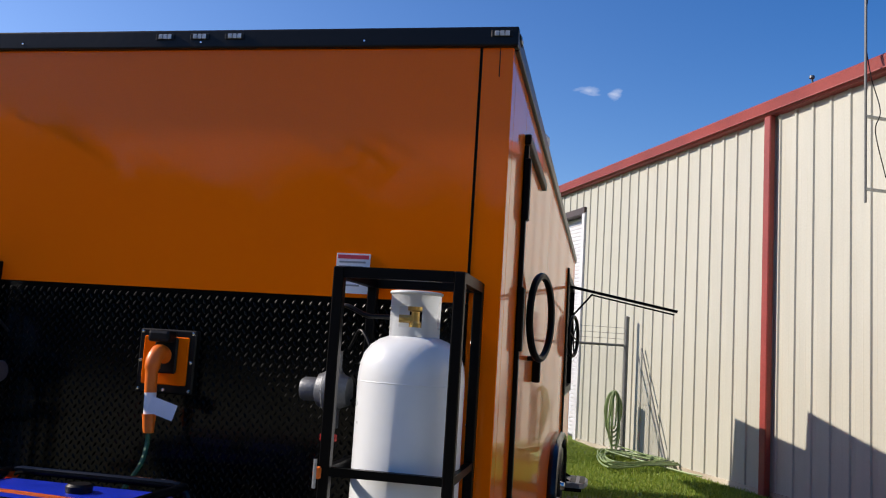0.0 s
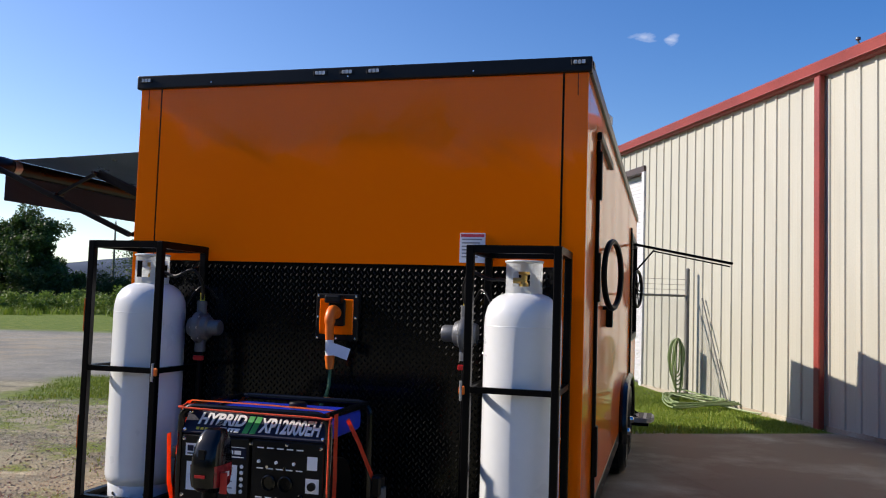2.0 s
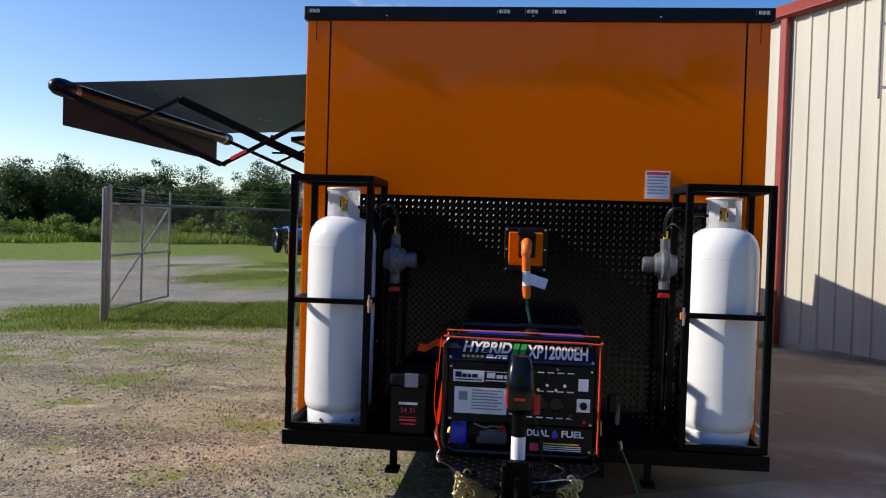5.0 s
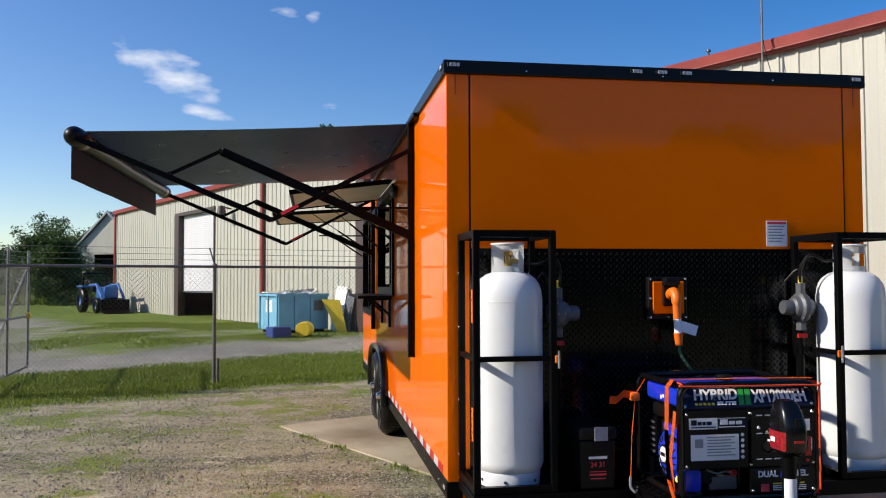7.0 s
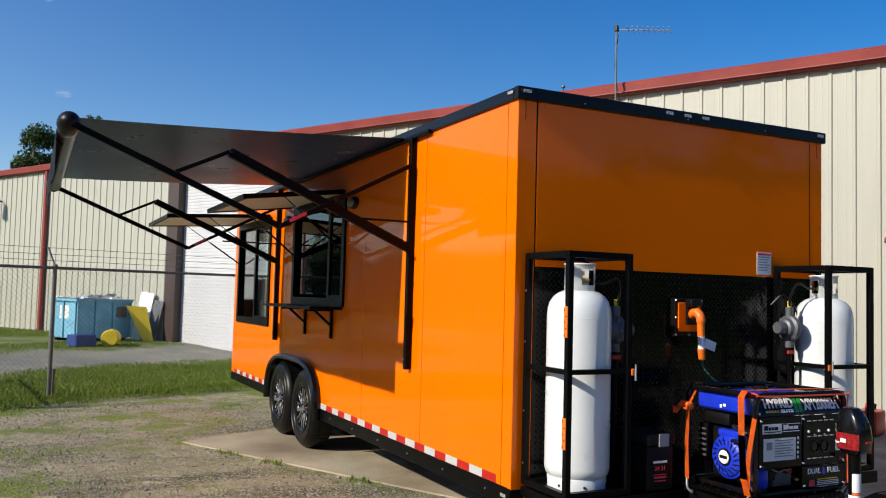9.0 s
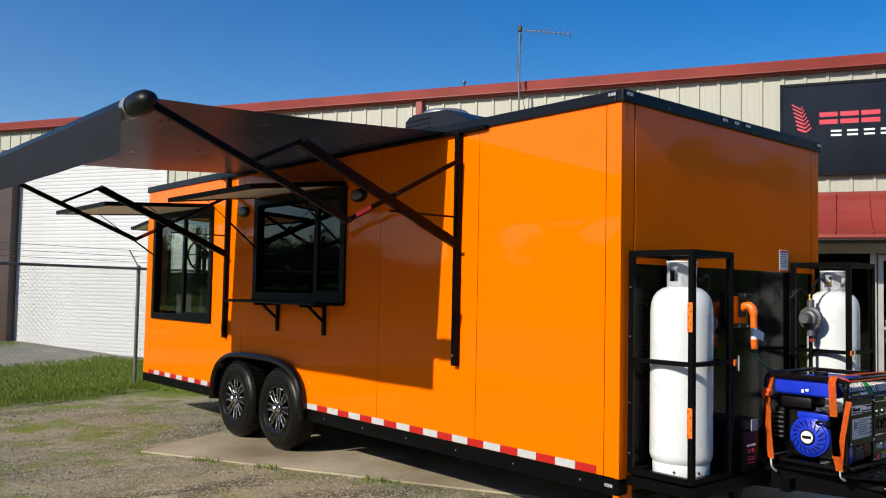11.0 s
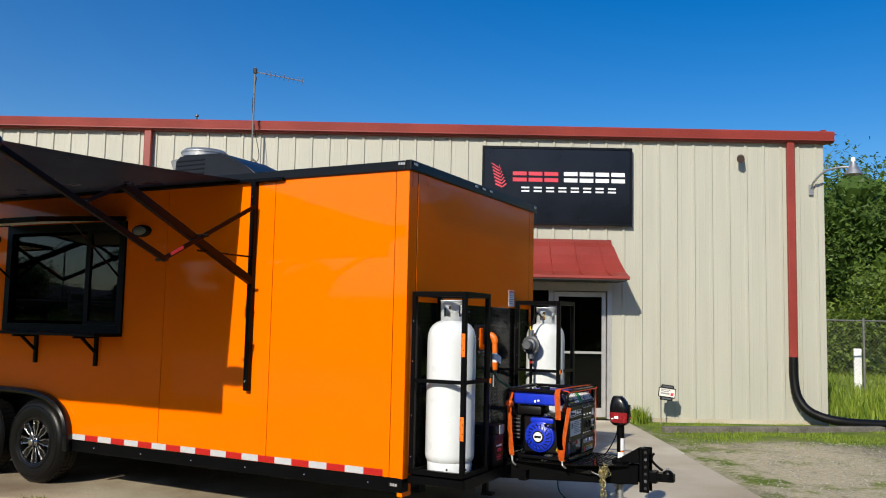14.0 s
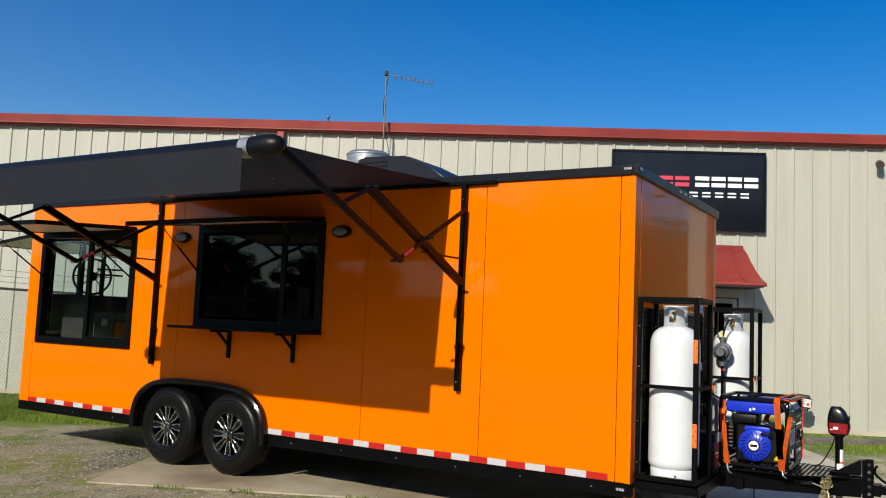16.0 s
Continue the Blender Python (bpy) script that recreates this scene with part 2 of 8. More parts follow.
GALV = mat("weathered_galvanized_wire", (0.16, 0.163, 0.155), 0.55, 0.2, vary=0.15, scale=20, bump=0.06, bscale=90)
ROOF_METAL = mat("grey_roof_metal", (0.30, 0.31, 0.33), 0.5, 0.4, vary=0.1)
TIMBER = mat("weathered_timber", (0.135, 0.125, 0.105), 0.85, vary=0.3, scale=5, bump=0.4, bscale=40)
TRACTOR_BLUE = mat("tractor_blue", (0.02, 0.12, 0.40), 0.4, vary=0.1)
BIN_BLUE = mat("faded_blue_steel", (0.20, 0.50, 0.68), 0.55, vary=0.14, scale=3, second=(0.13, 0.36, 0.52))
BARK = mat("bark", (0.11, 0.085, 0.06), 0.9, vary=0.3, scale=8, bump=0.6, bscale=25)
GLASS = glass_mat("window_glass", clear=1.0)
GLASS_DARK = glass_mat("tinted_glass", clear=0.28)
BLUE_SIGN = mat("blue_sign_board", (0.01, 0.17, 0.56), 0.4, vary=0.05)

# dark stains and the trailer's shade put into the slab colour under and beside it, with paler dried patches
def stain_and_shade(m, color, reach):
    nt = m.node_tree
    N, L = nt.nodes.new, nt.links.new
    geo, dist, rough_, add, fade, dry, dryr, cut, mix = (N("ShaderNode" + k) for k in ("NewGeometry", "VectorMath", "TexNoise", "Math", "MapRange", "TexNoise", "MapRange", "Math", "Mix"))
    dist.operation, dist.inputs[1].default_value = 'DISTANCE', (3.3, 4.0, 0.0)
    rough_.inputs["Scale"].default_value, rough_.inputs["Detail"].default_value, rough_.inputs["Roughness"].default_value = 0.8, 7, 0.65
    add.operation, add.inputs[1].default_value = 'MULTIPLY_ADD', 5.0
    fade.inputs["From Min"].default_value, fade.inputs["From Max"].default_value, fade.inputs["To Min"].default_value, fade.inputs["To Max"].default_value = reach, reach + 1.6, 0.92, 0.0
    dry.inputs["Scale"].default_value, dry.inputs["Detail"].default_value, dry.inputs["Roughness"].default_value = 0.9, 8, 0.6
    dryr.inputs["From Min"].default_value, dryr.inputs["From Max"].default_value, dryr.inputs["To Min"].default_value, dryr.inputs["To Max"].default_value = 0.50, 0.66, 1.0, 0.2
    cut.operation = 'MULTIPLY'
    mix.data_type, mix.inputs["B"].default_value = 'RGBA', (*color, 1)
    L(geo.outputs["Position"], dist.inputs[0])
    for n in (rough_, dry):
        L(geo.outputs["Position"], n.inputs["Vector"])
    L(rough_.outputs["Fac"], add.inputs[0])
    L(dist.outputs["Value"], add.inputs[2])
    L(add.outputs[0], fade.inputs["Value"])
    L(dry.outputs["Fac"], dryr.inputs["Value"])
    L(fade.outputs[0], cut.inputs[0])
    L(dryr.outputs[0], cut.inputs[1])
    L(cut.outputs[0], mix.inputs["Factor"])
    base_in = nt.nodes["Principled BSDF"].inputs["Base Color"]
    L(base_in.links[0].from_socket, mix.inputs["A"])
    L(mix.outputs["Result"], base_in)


stain_and_shade(CONCRETE, (0.21, 0.148, 0.092), 5.4)
stain_and_shade(PAD, (0.21, 0.148, 0.092), 5.9)


def leaf_mat(name, a, b):
    m = bpy.data.materials.new(name)
    m.use_nodes = True
    nt = m.node_tree
    p = nt.nodes["Principled BSDF"]
    geo, ramp, oi, hsv = (nt.nodes.new("ShaderNode" + k) for k in ("NewGeometry", "ValToRGB", "ObjectInfo", "HueSaturation"))
    ramp.color_ramp.elements[0].color, ramp.color_ramp.elements[1].color = (*a, 1), (*b, 1)
    nt.links.new(geo.outputs["Random Per Island"], ramp.inputs[0])
    mr = nt.nodes.new("ShaderNodeMapRange")
    mr.inputs["To Min"].default_value, mr.inputs["To Max"].default_value = 0.75, 1.2
    nt.links.new(oi.outputs["Random"], mr.inputs["Value"])
    nt.links.new(mr.outputs[0], hsv.inputs["Value"])
    nt.links.new(ramp.outputs[0], hsv.inputs["Color"])
    nt.links.new(hsv.outputs[0], p.inputs["Base Color"])
    p.inputs["Roughness"].default_value = 0.6
    tl, add = nt.nodes.new("ShaderNodeBsdfTranslucent"), nt.nodes.new("ShaderNodeMixShader")
    nt.links.new(hsv.outputs[0], tl.inputs[0])
    add.inputs[0].default_value = 0.3
    nt.links.new(p.outputs[0], add.inputs[1])
    nt.links.new(tl.outputs[0], add.inputs[2])
    nt.links.new(add.outputs[0], nt.nodes["Material Output"].inputs[0])
    return m


LEAF = leaf_mat("tree_leaves", (0.020, 0.045, 0.009), (0.068, 0.125, 0.022))
# brighter copy of the tree leaves: frontal sun put into the colour
LEAF_MID = leaf_mat("sunlit_wood_leaves", (0.045, 0.095, 0.014), (0.14, 0.235, 0.034))
LEAF_LIGHT = leaf_mat("shrub_leaves", (0.075, 0.135, 0.018), (0.21, 0.30, 0.045))
GRASS = leaf_mat("grass_blades", (0.10, 0.18, 0.012), (0.27, 0.34, 0.04))
STONES = leaf_mat("gravel_stones", (0.20, 0.19, 0.165), (0.60, 0.57, 0.50))

# ---- mesh helpers ----
PLACE = {}


def thing(name, label, category, at=(0, 0, 0), turn=0.0, group="", kind=""):
    ob = new(name)
    m = pose(*at, 0, 0, turn)
    ob.matrix_basis = m
    ob.empty_display_size = 0.1
    PLACE[ob] = m
    return tagged(ob, label, category, group, kind)


def part(name, bm, material, parent=None, label="", local=False, smooth=False, kind=""):
    """One mesh object of a bmesh given in world places (local: in its thing's own)."""
    if parent and not local:
        bmesh.ops.transform(bm, matrix=PLACE[parent].inverted(), verts=bm.verts)
    bmesh.ops.recalc_face_normals(bm, faces=bm.faces)
    me = bpy.data.meshes.new(name)
    bm.to_mesh(me)
    bm.free()
    me.materials.append(material)
    if smooth:
        for p in me.polygons:
            p.use_smooth = True
        me.set_sharp_from_angle(angle=radians(35))
    ob = new(name, me)
    ob.parent = parent
    PLACE[ob] = PLACE[parent] if parent else Matrix()
    return tagged(ob, label, kind=kind)


def share(name, source, parent, m):
    """Another object on the mesh of source."""
    ob = new(name, source.data)
    ob.parent = parent
    ob.matrix_basis = m
    PLACE[ob] = PLACE[parent] @ m
    return ob


def box(bm, x0, x1, y0, y1, z0, z1, bevel=0.0, seg=1):
    r = bmesh.ops.create_cube(bm, size=1, matrix=Matrix.Translation(((x0 + x1) / 2, (y0 + y1) / 2, (z0 + z1) / 2)) @ Matrix.Diagonal((abs(x1 - x0), abs(y1 - y0), abs(z1 - z0), 1)))
    if bevel:
        edges = {e for v in r["verts"] for e in v.link_edges}
        bmesh.ops.bevel(bm, geom=list(edges), offset=bevel, segments=seg, profile=0.6, affect='EDGES')
    return bm


def boxes(*rows, bevel=0.0):
    bm = bmesh.new()
    for r in rows:
        box(bm, *r, bevel=bevel)
    if len(rows) > 1 and not bevel:
        bmesh.ops.remove_doubles(bm, verts=bm.verts, dist=1e-4)
    return bm


def frame_of(p, q):
    d = (Vector(q) - Vector(p))
    return Matrix.Translation(Vector(p)) @ d.to_track_quat('Z', 'Y').to_matrix().to_4x4(), d.length


def cyl(bm, p, q, r, seg=16, r2=None, cap=True):
    m, n = frame_of(p, q)
    bmesh.ops.create_cone(bm, cap_ends=cap, segments=seg, radius1=r, radius2=r if r2 is None else r2, depth=n, matrix=m @ Matrix.Translation((0, 0, n / 2)))
    return bm


def beam(bm, p, q, w, h, bevel=0.0):
    """A rectangular bar from p to q: w across, h in the upright plane."""
    d = Vector(q) - Vector(p)
    side = d.cross(Vector((0, 0, 1)))
    side = Vector((1, 0, 0)) if side.length < 1e-4 else side.normalized()
    up = side.cross(d.normalized())
    m = Matrix((side, up, d.normalized())).transposed().to_4x4()
    m.translation = (Vector(p) + Vector(q)) / 2
    r = bmesh.ops.create_cube(bm, size=1, matrix=m @ Matrix.Diagonal((w, h, d.length, 1)))
    if bevel:
        bmesh.ops.bevel(bm, geom=list({e for v in r["verts"] for e in v.link_edges}), offset=bevel, segments=1, affect='EDGES')
    return bm


def tube(bm, pts, r, seg=8, closed=False):
    """A round tube along points."""
    pts = [Vector(p) for p in pts]
    rings, n = [], len(pts)
    ref = Vector((0.13, 0.21, 0.97))
    for i, p in enumerate(pts):
        a = pts[(i - 1) % n] if closed or i else p
        b = pts[(i + 1) % n] if closed or i < n - 1 else p
        d = (b - a).normalized()
        s = d.cross(ref)
        s = s.normalized() if s.length > 1e-3 else Vector((1, 0, 0))
        ref = s.cross(d)
        rr = r[i] if isinstance(r, (list, tuple)) else r
        rings.append([bm.verts.new(p + (s * math.cos(2 * math.pi * k / seg) + ref * math.sin(2 * math.pi * k / seg)) * rr) for k in range(seg)])
    for i in range(n if closed else n - 1):
        a, b = rings[i], rings[(i + 1) % n]
        for k in range(seg):
            bm.faces.new((a[k], a[(k + 1) % seg], b[(k + 1) % seg], b[k]))
    if not closed:
        bm.faces.new(rings[0][::-1])
        bm.faces.new(rings[-1])
    return bm


def curve_pts(pts, n=8):
    """A smooth run through points."""
    pts = [Vector(p) for p in pts]
    ext = [pts[0] * 2 - pts[1], *pts, pts[-1] * 2 - pts[-2]]
    out = []
    for i in range(1, len(ext) - 2):
        a, b, c, d = ext[i - 1:i + 3]
        for k in range(n):
            t = k / n
            out.append(0.5 * ((2 * b) + (c - a) * t + (2 * a - 5 * b + 4 * c - d) * t * t + (3 * b - a - 3 * c + d) * t ** 3))
    return out + [pts[-1]]


def lathe(bm, profile, m=None, seg=32):
    """Turns a profile of (radius, height) round the z axis of m."""
    m = m or Matrix()
    rings = []
    for r, z in profile:
        if r < 1e-5:
            rings.append([bm.verts.new(m @ Vector((0, 0, z)))])
        else:
            rings.append([bm.verts.new(m @ Vector((r * math.cos(2 * math.pi * k / seg), r * math.sin(2 * math.pi * k / seg), z))) for k in range(seg)])
    for a, b in zip(rings, rings[1:]):
        for k in range(seg):
            q = [a[k % len(a)], a[(k + 1) % len(a)], b[(k + 1) % len(b)], b[k % len(b)]]
            q = list(dict.fromkeys(q))
            if len(q) > 2:
                bm.faces.new(q)
    return bm


def prism(bm, pts, axis, a, b):
    """A flat outline of points drawn out along an axis from a to b; the outline is given in the other two axes, in order."""
    def at(p, v):
        c = list(p)
        c.insert("xyz".index(axis), v)
        return Vector(c)
    lo, hi = [bm.verts.new(at(p, a)) for p in pts], [bm.verts.new(at(p, b)) for p in pts]
    bm.faces.new(lo)
    bm.faces.new(hi[::-1])
    for i in range(len(pts)):
        j = (i + 1) % len(pts)
        bm.faces.new((lo[i], lo[j], hi[j], hi[i]))
    return bm


def writing(name, text, material, parent, m, size, label="", depth=0.0015, width=None, shear=0.0, space=1.0, bold=0.0):
    """Raised letters; m: their world pose, reading along its x, upright along its y."""
    cu = bpy.data.curves.new(name, 'FONT')
    cu.body, cu.size, cu.extrude, cu.align_x, cu.align_y, cu.shear, cu.space_character, cu.offset = text, size, depth, 'CENTER', 'CENTER', shear, space, bold
    tmp = new("writing", cu)
    me = bpy.data.meshes.new_from_object(tmp.evaluated_get(bpy.context.evaluated_depsgraph_get()))
    bpy.data.objects.remove(tmp)
    bm = bmesh.new()
    bm.from_mesh(me)
    bpy.data.meshes.remove(me)
    if width:
        xs = [v.co.x for v in bm.verts]
        bmesh.ops.scale(bm, vec=(width / (max(xs) - min(xs)), 1, 1), verts=bm.verts)
    bmesh.ops.transform(bm, matrix=m, verts=bm.verts)
    return part(name, bm, material, parent, label)


def bars(name, rows, material, parent, m, label=""):
    """Lines of unreadable print: rows of (x0, x1, y0, y1) on the plane of m."""
    for x0, x1, y0, y1 in rows:
        bm = box(bmesh.new(), x0, x1, y0, y1, 0, 0.0015)
        bmesh.ops.transform(bm, matrix=m, verts=bm.verts)
        part(name, bm, material, parent, label)


FRONT = lambda x, y, z: pose(x, y, z, 90, 0, 0)            # faces -y
LEFTW = lambda x, y, z: pose(x, y, z, 90, 0, -90)          # faces -x

# ---- ground ----
WALL_TURN = -63.0
BASE = Vector((6.326, 3.223, 0.0))
BUILD = pose(*BASE, 0, 0, WALL_TURN)       # building's own axes: x along the wall, -y out towards the yard
ALONG = (BUILD.to_3x3() @ Vector((1, 0, 0)))
INTO = (BUILD.to_3x3() @ Vector((0, 1, 0)))


def ground_material():
    m = bpy.data.materials.new("gravel_dirt_and_grass")
    m.use_nodes = True
    nt = m.node_tree
    N, L = nt.nodes.new, nt.links.new
    b = nt.nodes["Principled BSDF"]
    b.inputs["Roughness"].default_value = 0.9
    b.inputs["Specular IOR Level"].default_value = 0.2
    geo = N("ShaderNodeNewGeometry")

    def dot(v):
        d = N("ShaderNodeVectorMath")
        d.operation = 'DOT_PRODUCT'
        d.inputs[1].default_value = v
        L(geo.outputs["Position"], d.inputs[0])
        return d.outputs["Value"]

    def math_(op, a, c, e=None):
        n = N("ShaderNodeMath")
        n.operation = op
        n.use_clamp = False
        for i, v in enumerate((a, c, e)):
            if v is None:
                continue
            if isinstance(v, (int, float)):
                n.inputs[i].default_value = v
            else:
                L(v, n.inputs[i])
        return n.outputs[0]

    def noise_(scale, detail=6, rough=0.6):
        n = N("ShaderNodeTexNoise")
        n.inputs["Scale"].default_value, n.inputs["Detail"].default_value, n.inputs["Roughness"].default_value = scale, detail, rough
        L(geo.outputs["Position"], n.inputs["Vector"])
        return n.outputs["Fac"]

    def step(v, lo, hi):
        n = N("ShaderNodeMapRange")
        n.interpolation_type = 'SMOOTHSTEP'
        n.inputs["From Min"].default_value, n.inputs["From Max"].default_value = lo, hi
        L(v, n.inputs["Value"])
        return n.outputs[0]

    def band(v, a, c, soft):
        return math_('MULTIPLY', step(v, a - soft, a + soft), math_('SUBTRACT', 1.0, step(v, c - soft, c + soft)))

    def mixc(f, a, c):
        n = N("ShaderNodeMix")
        n.data_type = 'RGBA'
        L(f, n.inputs["Factor"])
        for s, v in (("A", a), ("B", c)):
            if isinstance(v, tuple):
                n.inputs[s].default_value = (*v, 1)
            else:
                L(v, n.inputs[s])
        return n.outputs["Result"]

    wob = math_('MULTIPLY_ADD', noise_(0.55), 2.4, -1.2)
    wob2 = math_('MULTIPLY_ADD', noise_(3.0), 0.8, -0.4)
    u = math_('ADD', math_('ADD', dot(tuple(-ALONG)), wob), wob2)
    s = math_('ADD', math_('ADD', dot(tuple(INTO)), wob), wob2)
    # stones: cells of grey and tan
    jit = N("ShaderNodeTexNoise")
    jit.inputs["Scale"].default_value, jit.inputs["Detail"].default_value = 38, 4
    L(geo.outputs["Position"], jit.inputs["Vector"])
    warp = N("ShaderNodeVectorMath")
    warp.operation = 'MULTIPLY_ADD'
    warp.inputs[1].default_value = (0.045, 0.045, 0.045)
    L(jit.outputs["Color"], warp.inputs[0])
    L(geo.outputs["Position"], warp.inputs[2])
    vor = N("ShaderNodeTexVoronoi")
    vor.inputs["Scale"].default_value = 52
    L(warp.outputs[0], vor.inputs["Vector"])
    vor2 = N("ShaderNodeTexVoronoi")
    vor2.inputs["Scale"].default_value = 95
    L(geo.outputs["Position"], vor2.inputs["Vector"])
    stone = N("ShaderNodeValToRGB")
    stone.color_ramp.elements[0].color, stone.color_ramp.elements[1].color = (0.05, 0.046, 0.038, 1), (0.74, 0.69, 0.56, 1)
    stone.color_ramp.elements.new(0.6).color = (0.25, 0.23, 0.185, 1)
    sep = N("ShaderNodeSeparateColor")
    L(vor.outputs["Color"], sep.inputs[0])
    L(sep.outputs[0], stone.inputs[0])
    gravel = mixc(step(vor.outputs["Distance"], 0.42, 0.8), stone.outputs[0], (0.055, 0.05, 0.042))
    dirt = mixc(step(noise_(7, 8, 0.7), 0.35, 0.7), (0.60, 0.54, 0.40), (0.38, 0.345, 0.245))
    dirt = mixc(step(vor2.outputs["Distance"], 0.15, 0.5), dirt, (0.42, 0.375, 0.275))
    st = N("ShaderNodeMapping")
    st.inputs["Scale"].default_value = (0.22, 1.0, 1.0)
    L(geo.outputs["Position"], st.inputs[0])
    tn = N("ShaderNodeTexNoise")
    tn.inputs["Scale"].default_value, tn.inputs["Detail"].default_value, tn.inputs["Roughness"].default_value = 1.5, 7, 0.62
    L(st.outputs[0], tn.inputs["Vector"])
    tracks = tn.outputs["Fac"]
    base = mixc(step(math_('ADD', math_('MULTIPLY_ADD', tracks, 0.75, math_('MULTIPLY', noise_(0.8, 7, 0.65), 0.25)), math_('MULTIPLY', noise_(30, 3), 0.25)), 0.53, 0.67), gravel, dirt)
    damp = math_('MULTIPLY', step(noise_(1.25, 9, 0.7), 0.50, 0.62), 0.62)
    base = mixc(damp, base, mixc(step(sep.outputs[1], 0.55, 0.95), (0.115, 0.105, 0.080), (0.42, 0.395, 0.33)))
    pale = math_('MULTIPLY', step(noise_(2.3, 8, 0.72), 0.55, 0.67), 0.7)
    base = mixc(pale, base, (0.72, 0.65, 0.50))
    yard = mixc(step(noise_(0.35, 9, 0.72), 0.36, 0.64), (0.25, 0.255, 0.26), (0.44, 0.425, 0.395))
    yard = mixc(math_('MULTIPLY', step(noise_(2.1, 8, 0.75), 0.50, 0.70), 0.7), yard, (0.50, 0.475, 0.43))
    yard = mixc(math_('MULTIPLY', step(noise_(22, 6, 0.85), 0.42, 0.62), 0.5), yard, (0.17, 0.165, 0.16))
    base = mixc(step(u, 10.9, 11.9), base, yard)
    sand = math_('MULTIPLY', band(u, 13.0, 29.0, 2.0), math_('SUBTRACT', 1.0, step(s, -6.6, -4.6)))
    base = mixc(math_('MULTIPLY', sand, step(noise_(0.9, 8, 0.7), 0.36, 0.75)), base, (0.52, 0.42, 0.31))
    wheel = math_('MULTIPLY', band(u, 5.7, 7.9, 0.3), step(noise_(2.6, 7, 0.7), 0.36, 0.6))
    base = mixc(math_('MULTIPLY', wheel, 0.85), base, (0.44, 0.395, 0.315))
    bare = math_('MULTIPLY', band(u, -5.3, -2.7, 0.5), band(s, -2.0, 4.5, 0.5))
    base = mixc(math_('MULTIPLY', bare, step(noise_(1.6, 7, 0.7), 0.25, 0.5)), base, (0.66, 0.57, 0.43))
    grass = mixc(step(noise_(2.2, 8, 0.7), 0.38, 0.66), (0.085, 0.15, 0.014), (0.20, 0.24, 0.04))
    grass = mixc(step(noise_(28, 5, 0.7), 0.4, 0.7), grass, (0.12, 0.175, 0.028))
    # where the grass grows
    strip = math_('MULTIPLY', band(u, 8.5, 12.2, 0.35), step(s, -4.4, -3.4))
    rear = math_('MULTIPLY', band(u, 5.3, 10.8, 0.25), step(s, 2.8, 3.8))
    lawn = math_('MULTIPLY', math_('SUBTRACT', 1.0, step(u, -3.0, -2.6)), step(s, 4.2, 5.2))
    lawn = math_('MAXIMUM', lawn, math_('MULTIPLY', band(u, -3.3, -2.6, 0.2), step(noise_(1.9, 6, 0.7), 0.45, 0.6)))
    band2 = math_('MULTIPLY', math_('MULTIPLY', band(u, 14.4, 25.0, 0.7), step(s, -1.4, 0.8)), step(noise_(0.5, 7, 0.7), 0.30, 0.56))
    band3 = math_('MULTIPLY', band(u, 22.0, 40.0, 1.2), step(s, 1.0, 3.0))
    far = step(u, 30.0, 33.5)
    behind = math_('SUBTRACT', 1.0, step(u, -26.0, -18.0))
    side = math_('SUBTRACT', 1.0, step(s, -30.0, -22.0))
    spots = math_('MULTIPLY', math_('SUBTRACT', 1.0, step(u, 8.5, 10.5)), step(math_('ADD', noise_(1.1, 8, 0.72), math_('MULTIPLY', step(u, 1.0, 8.0), 0.07)), 0.50, 0.68), 0.42)
    g = strip
    for v in (rear, lawn, band2, band3, far, behind, side, spots):
        g = math_('MAXIMUM', g, v)
    g = math_('MULTIPLY', g, step(math_('ADD', noise_(9, 4), math_('MULTIPLY', g, 0.45)), 0.45, 0.75))
    base = mixc(step(noise_(14, 6, 0.75), 0.3, 0.75), base, mixc(step(noise_(90, 3), 0.35, 0.65), (0.19, 0.17, 0.125), base))
    tone = N("ShaderNodeMix")
    tone.data_type, tone.blend_type = 'RGBA', 'MULTIPLY'
    tone.inputs["Factor"].default_value, tone.inputs["B"].default_value = 1.0, (0.87, 0.885, 0.81, 1)
    L(base, tone.inputs["A"])
    L(mixc(g, tone.outputs["Result"], grass), b.inputs["Base Color"])
    bp = N("ShaderNodeBump")
    bp.inputs["Strength"].default_value, bp.inputs["Distance"].default_value = 0.6, 0.016
    L(math_('ADD', math_('MULTIPLY', vor.outputs["Distance"], -1.0), math_('MULTIPLY', noise_(45, 4), 0.7)), bp.inputs["Height"])
    lumps = N("ShaderNodeBump")
    lumps.inputs["Strength"].default_value, lumps.inputs["Distance"].default_value = 0.7, 0.05
    L(noise_(4.0, 7, 0.66), lumps.inputs["Height"])
    L(lumps.outputs[0], bp.inputs["Normal"])
    L(bp.outputs[0], b.inputs["Normal"])
    return m


GROUND = ground_material()


def relief(x, y):
    """Gentle unevenness of the yard, flat round the slab and the walls."""
    p = Vector((x, y, 0))
    away = min(1.0, max(0.0, (math.hypot(x + 0.5, y - 2) - 9) / 25))
    q = p - BASE
    bx, by = q.dot(ALONG), q.dot(INTO)
    rise = 0.28 * min(1.0, max(0.0, (-10.6 - bx) / 4.5)) * min(1.0, max(0.0, (by + 10.0) / 5.0))
    return 0.25 * away * noise.noise(p * 0.06) * (1 - rise / 0.28) + rise - 0.012 + 0.010 * noise.noise(p * 0.9)


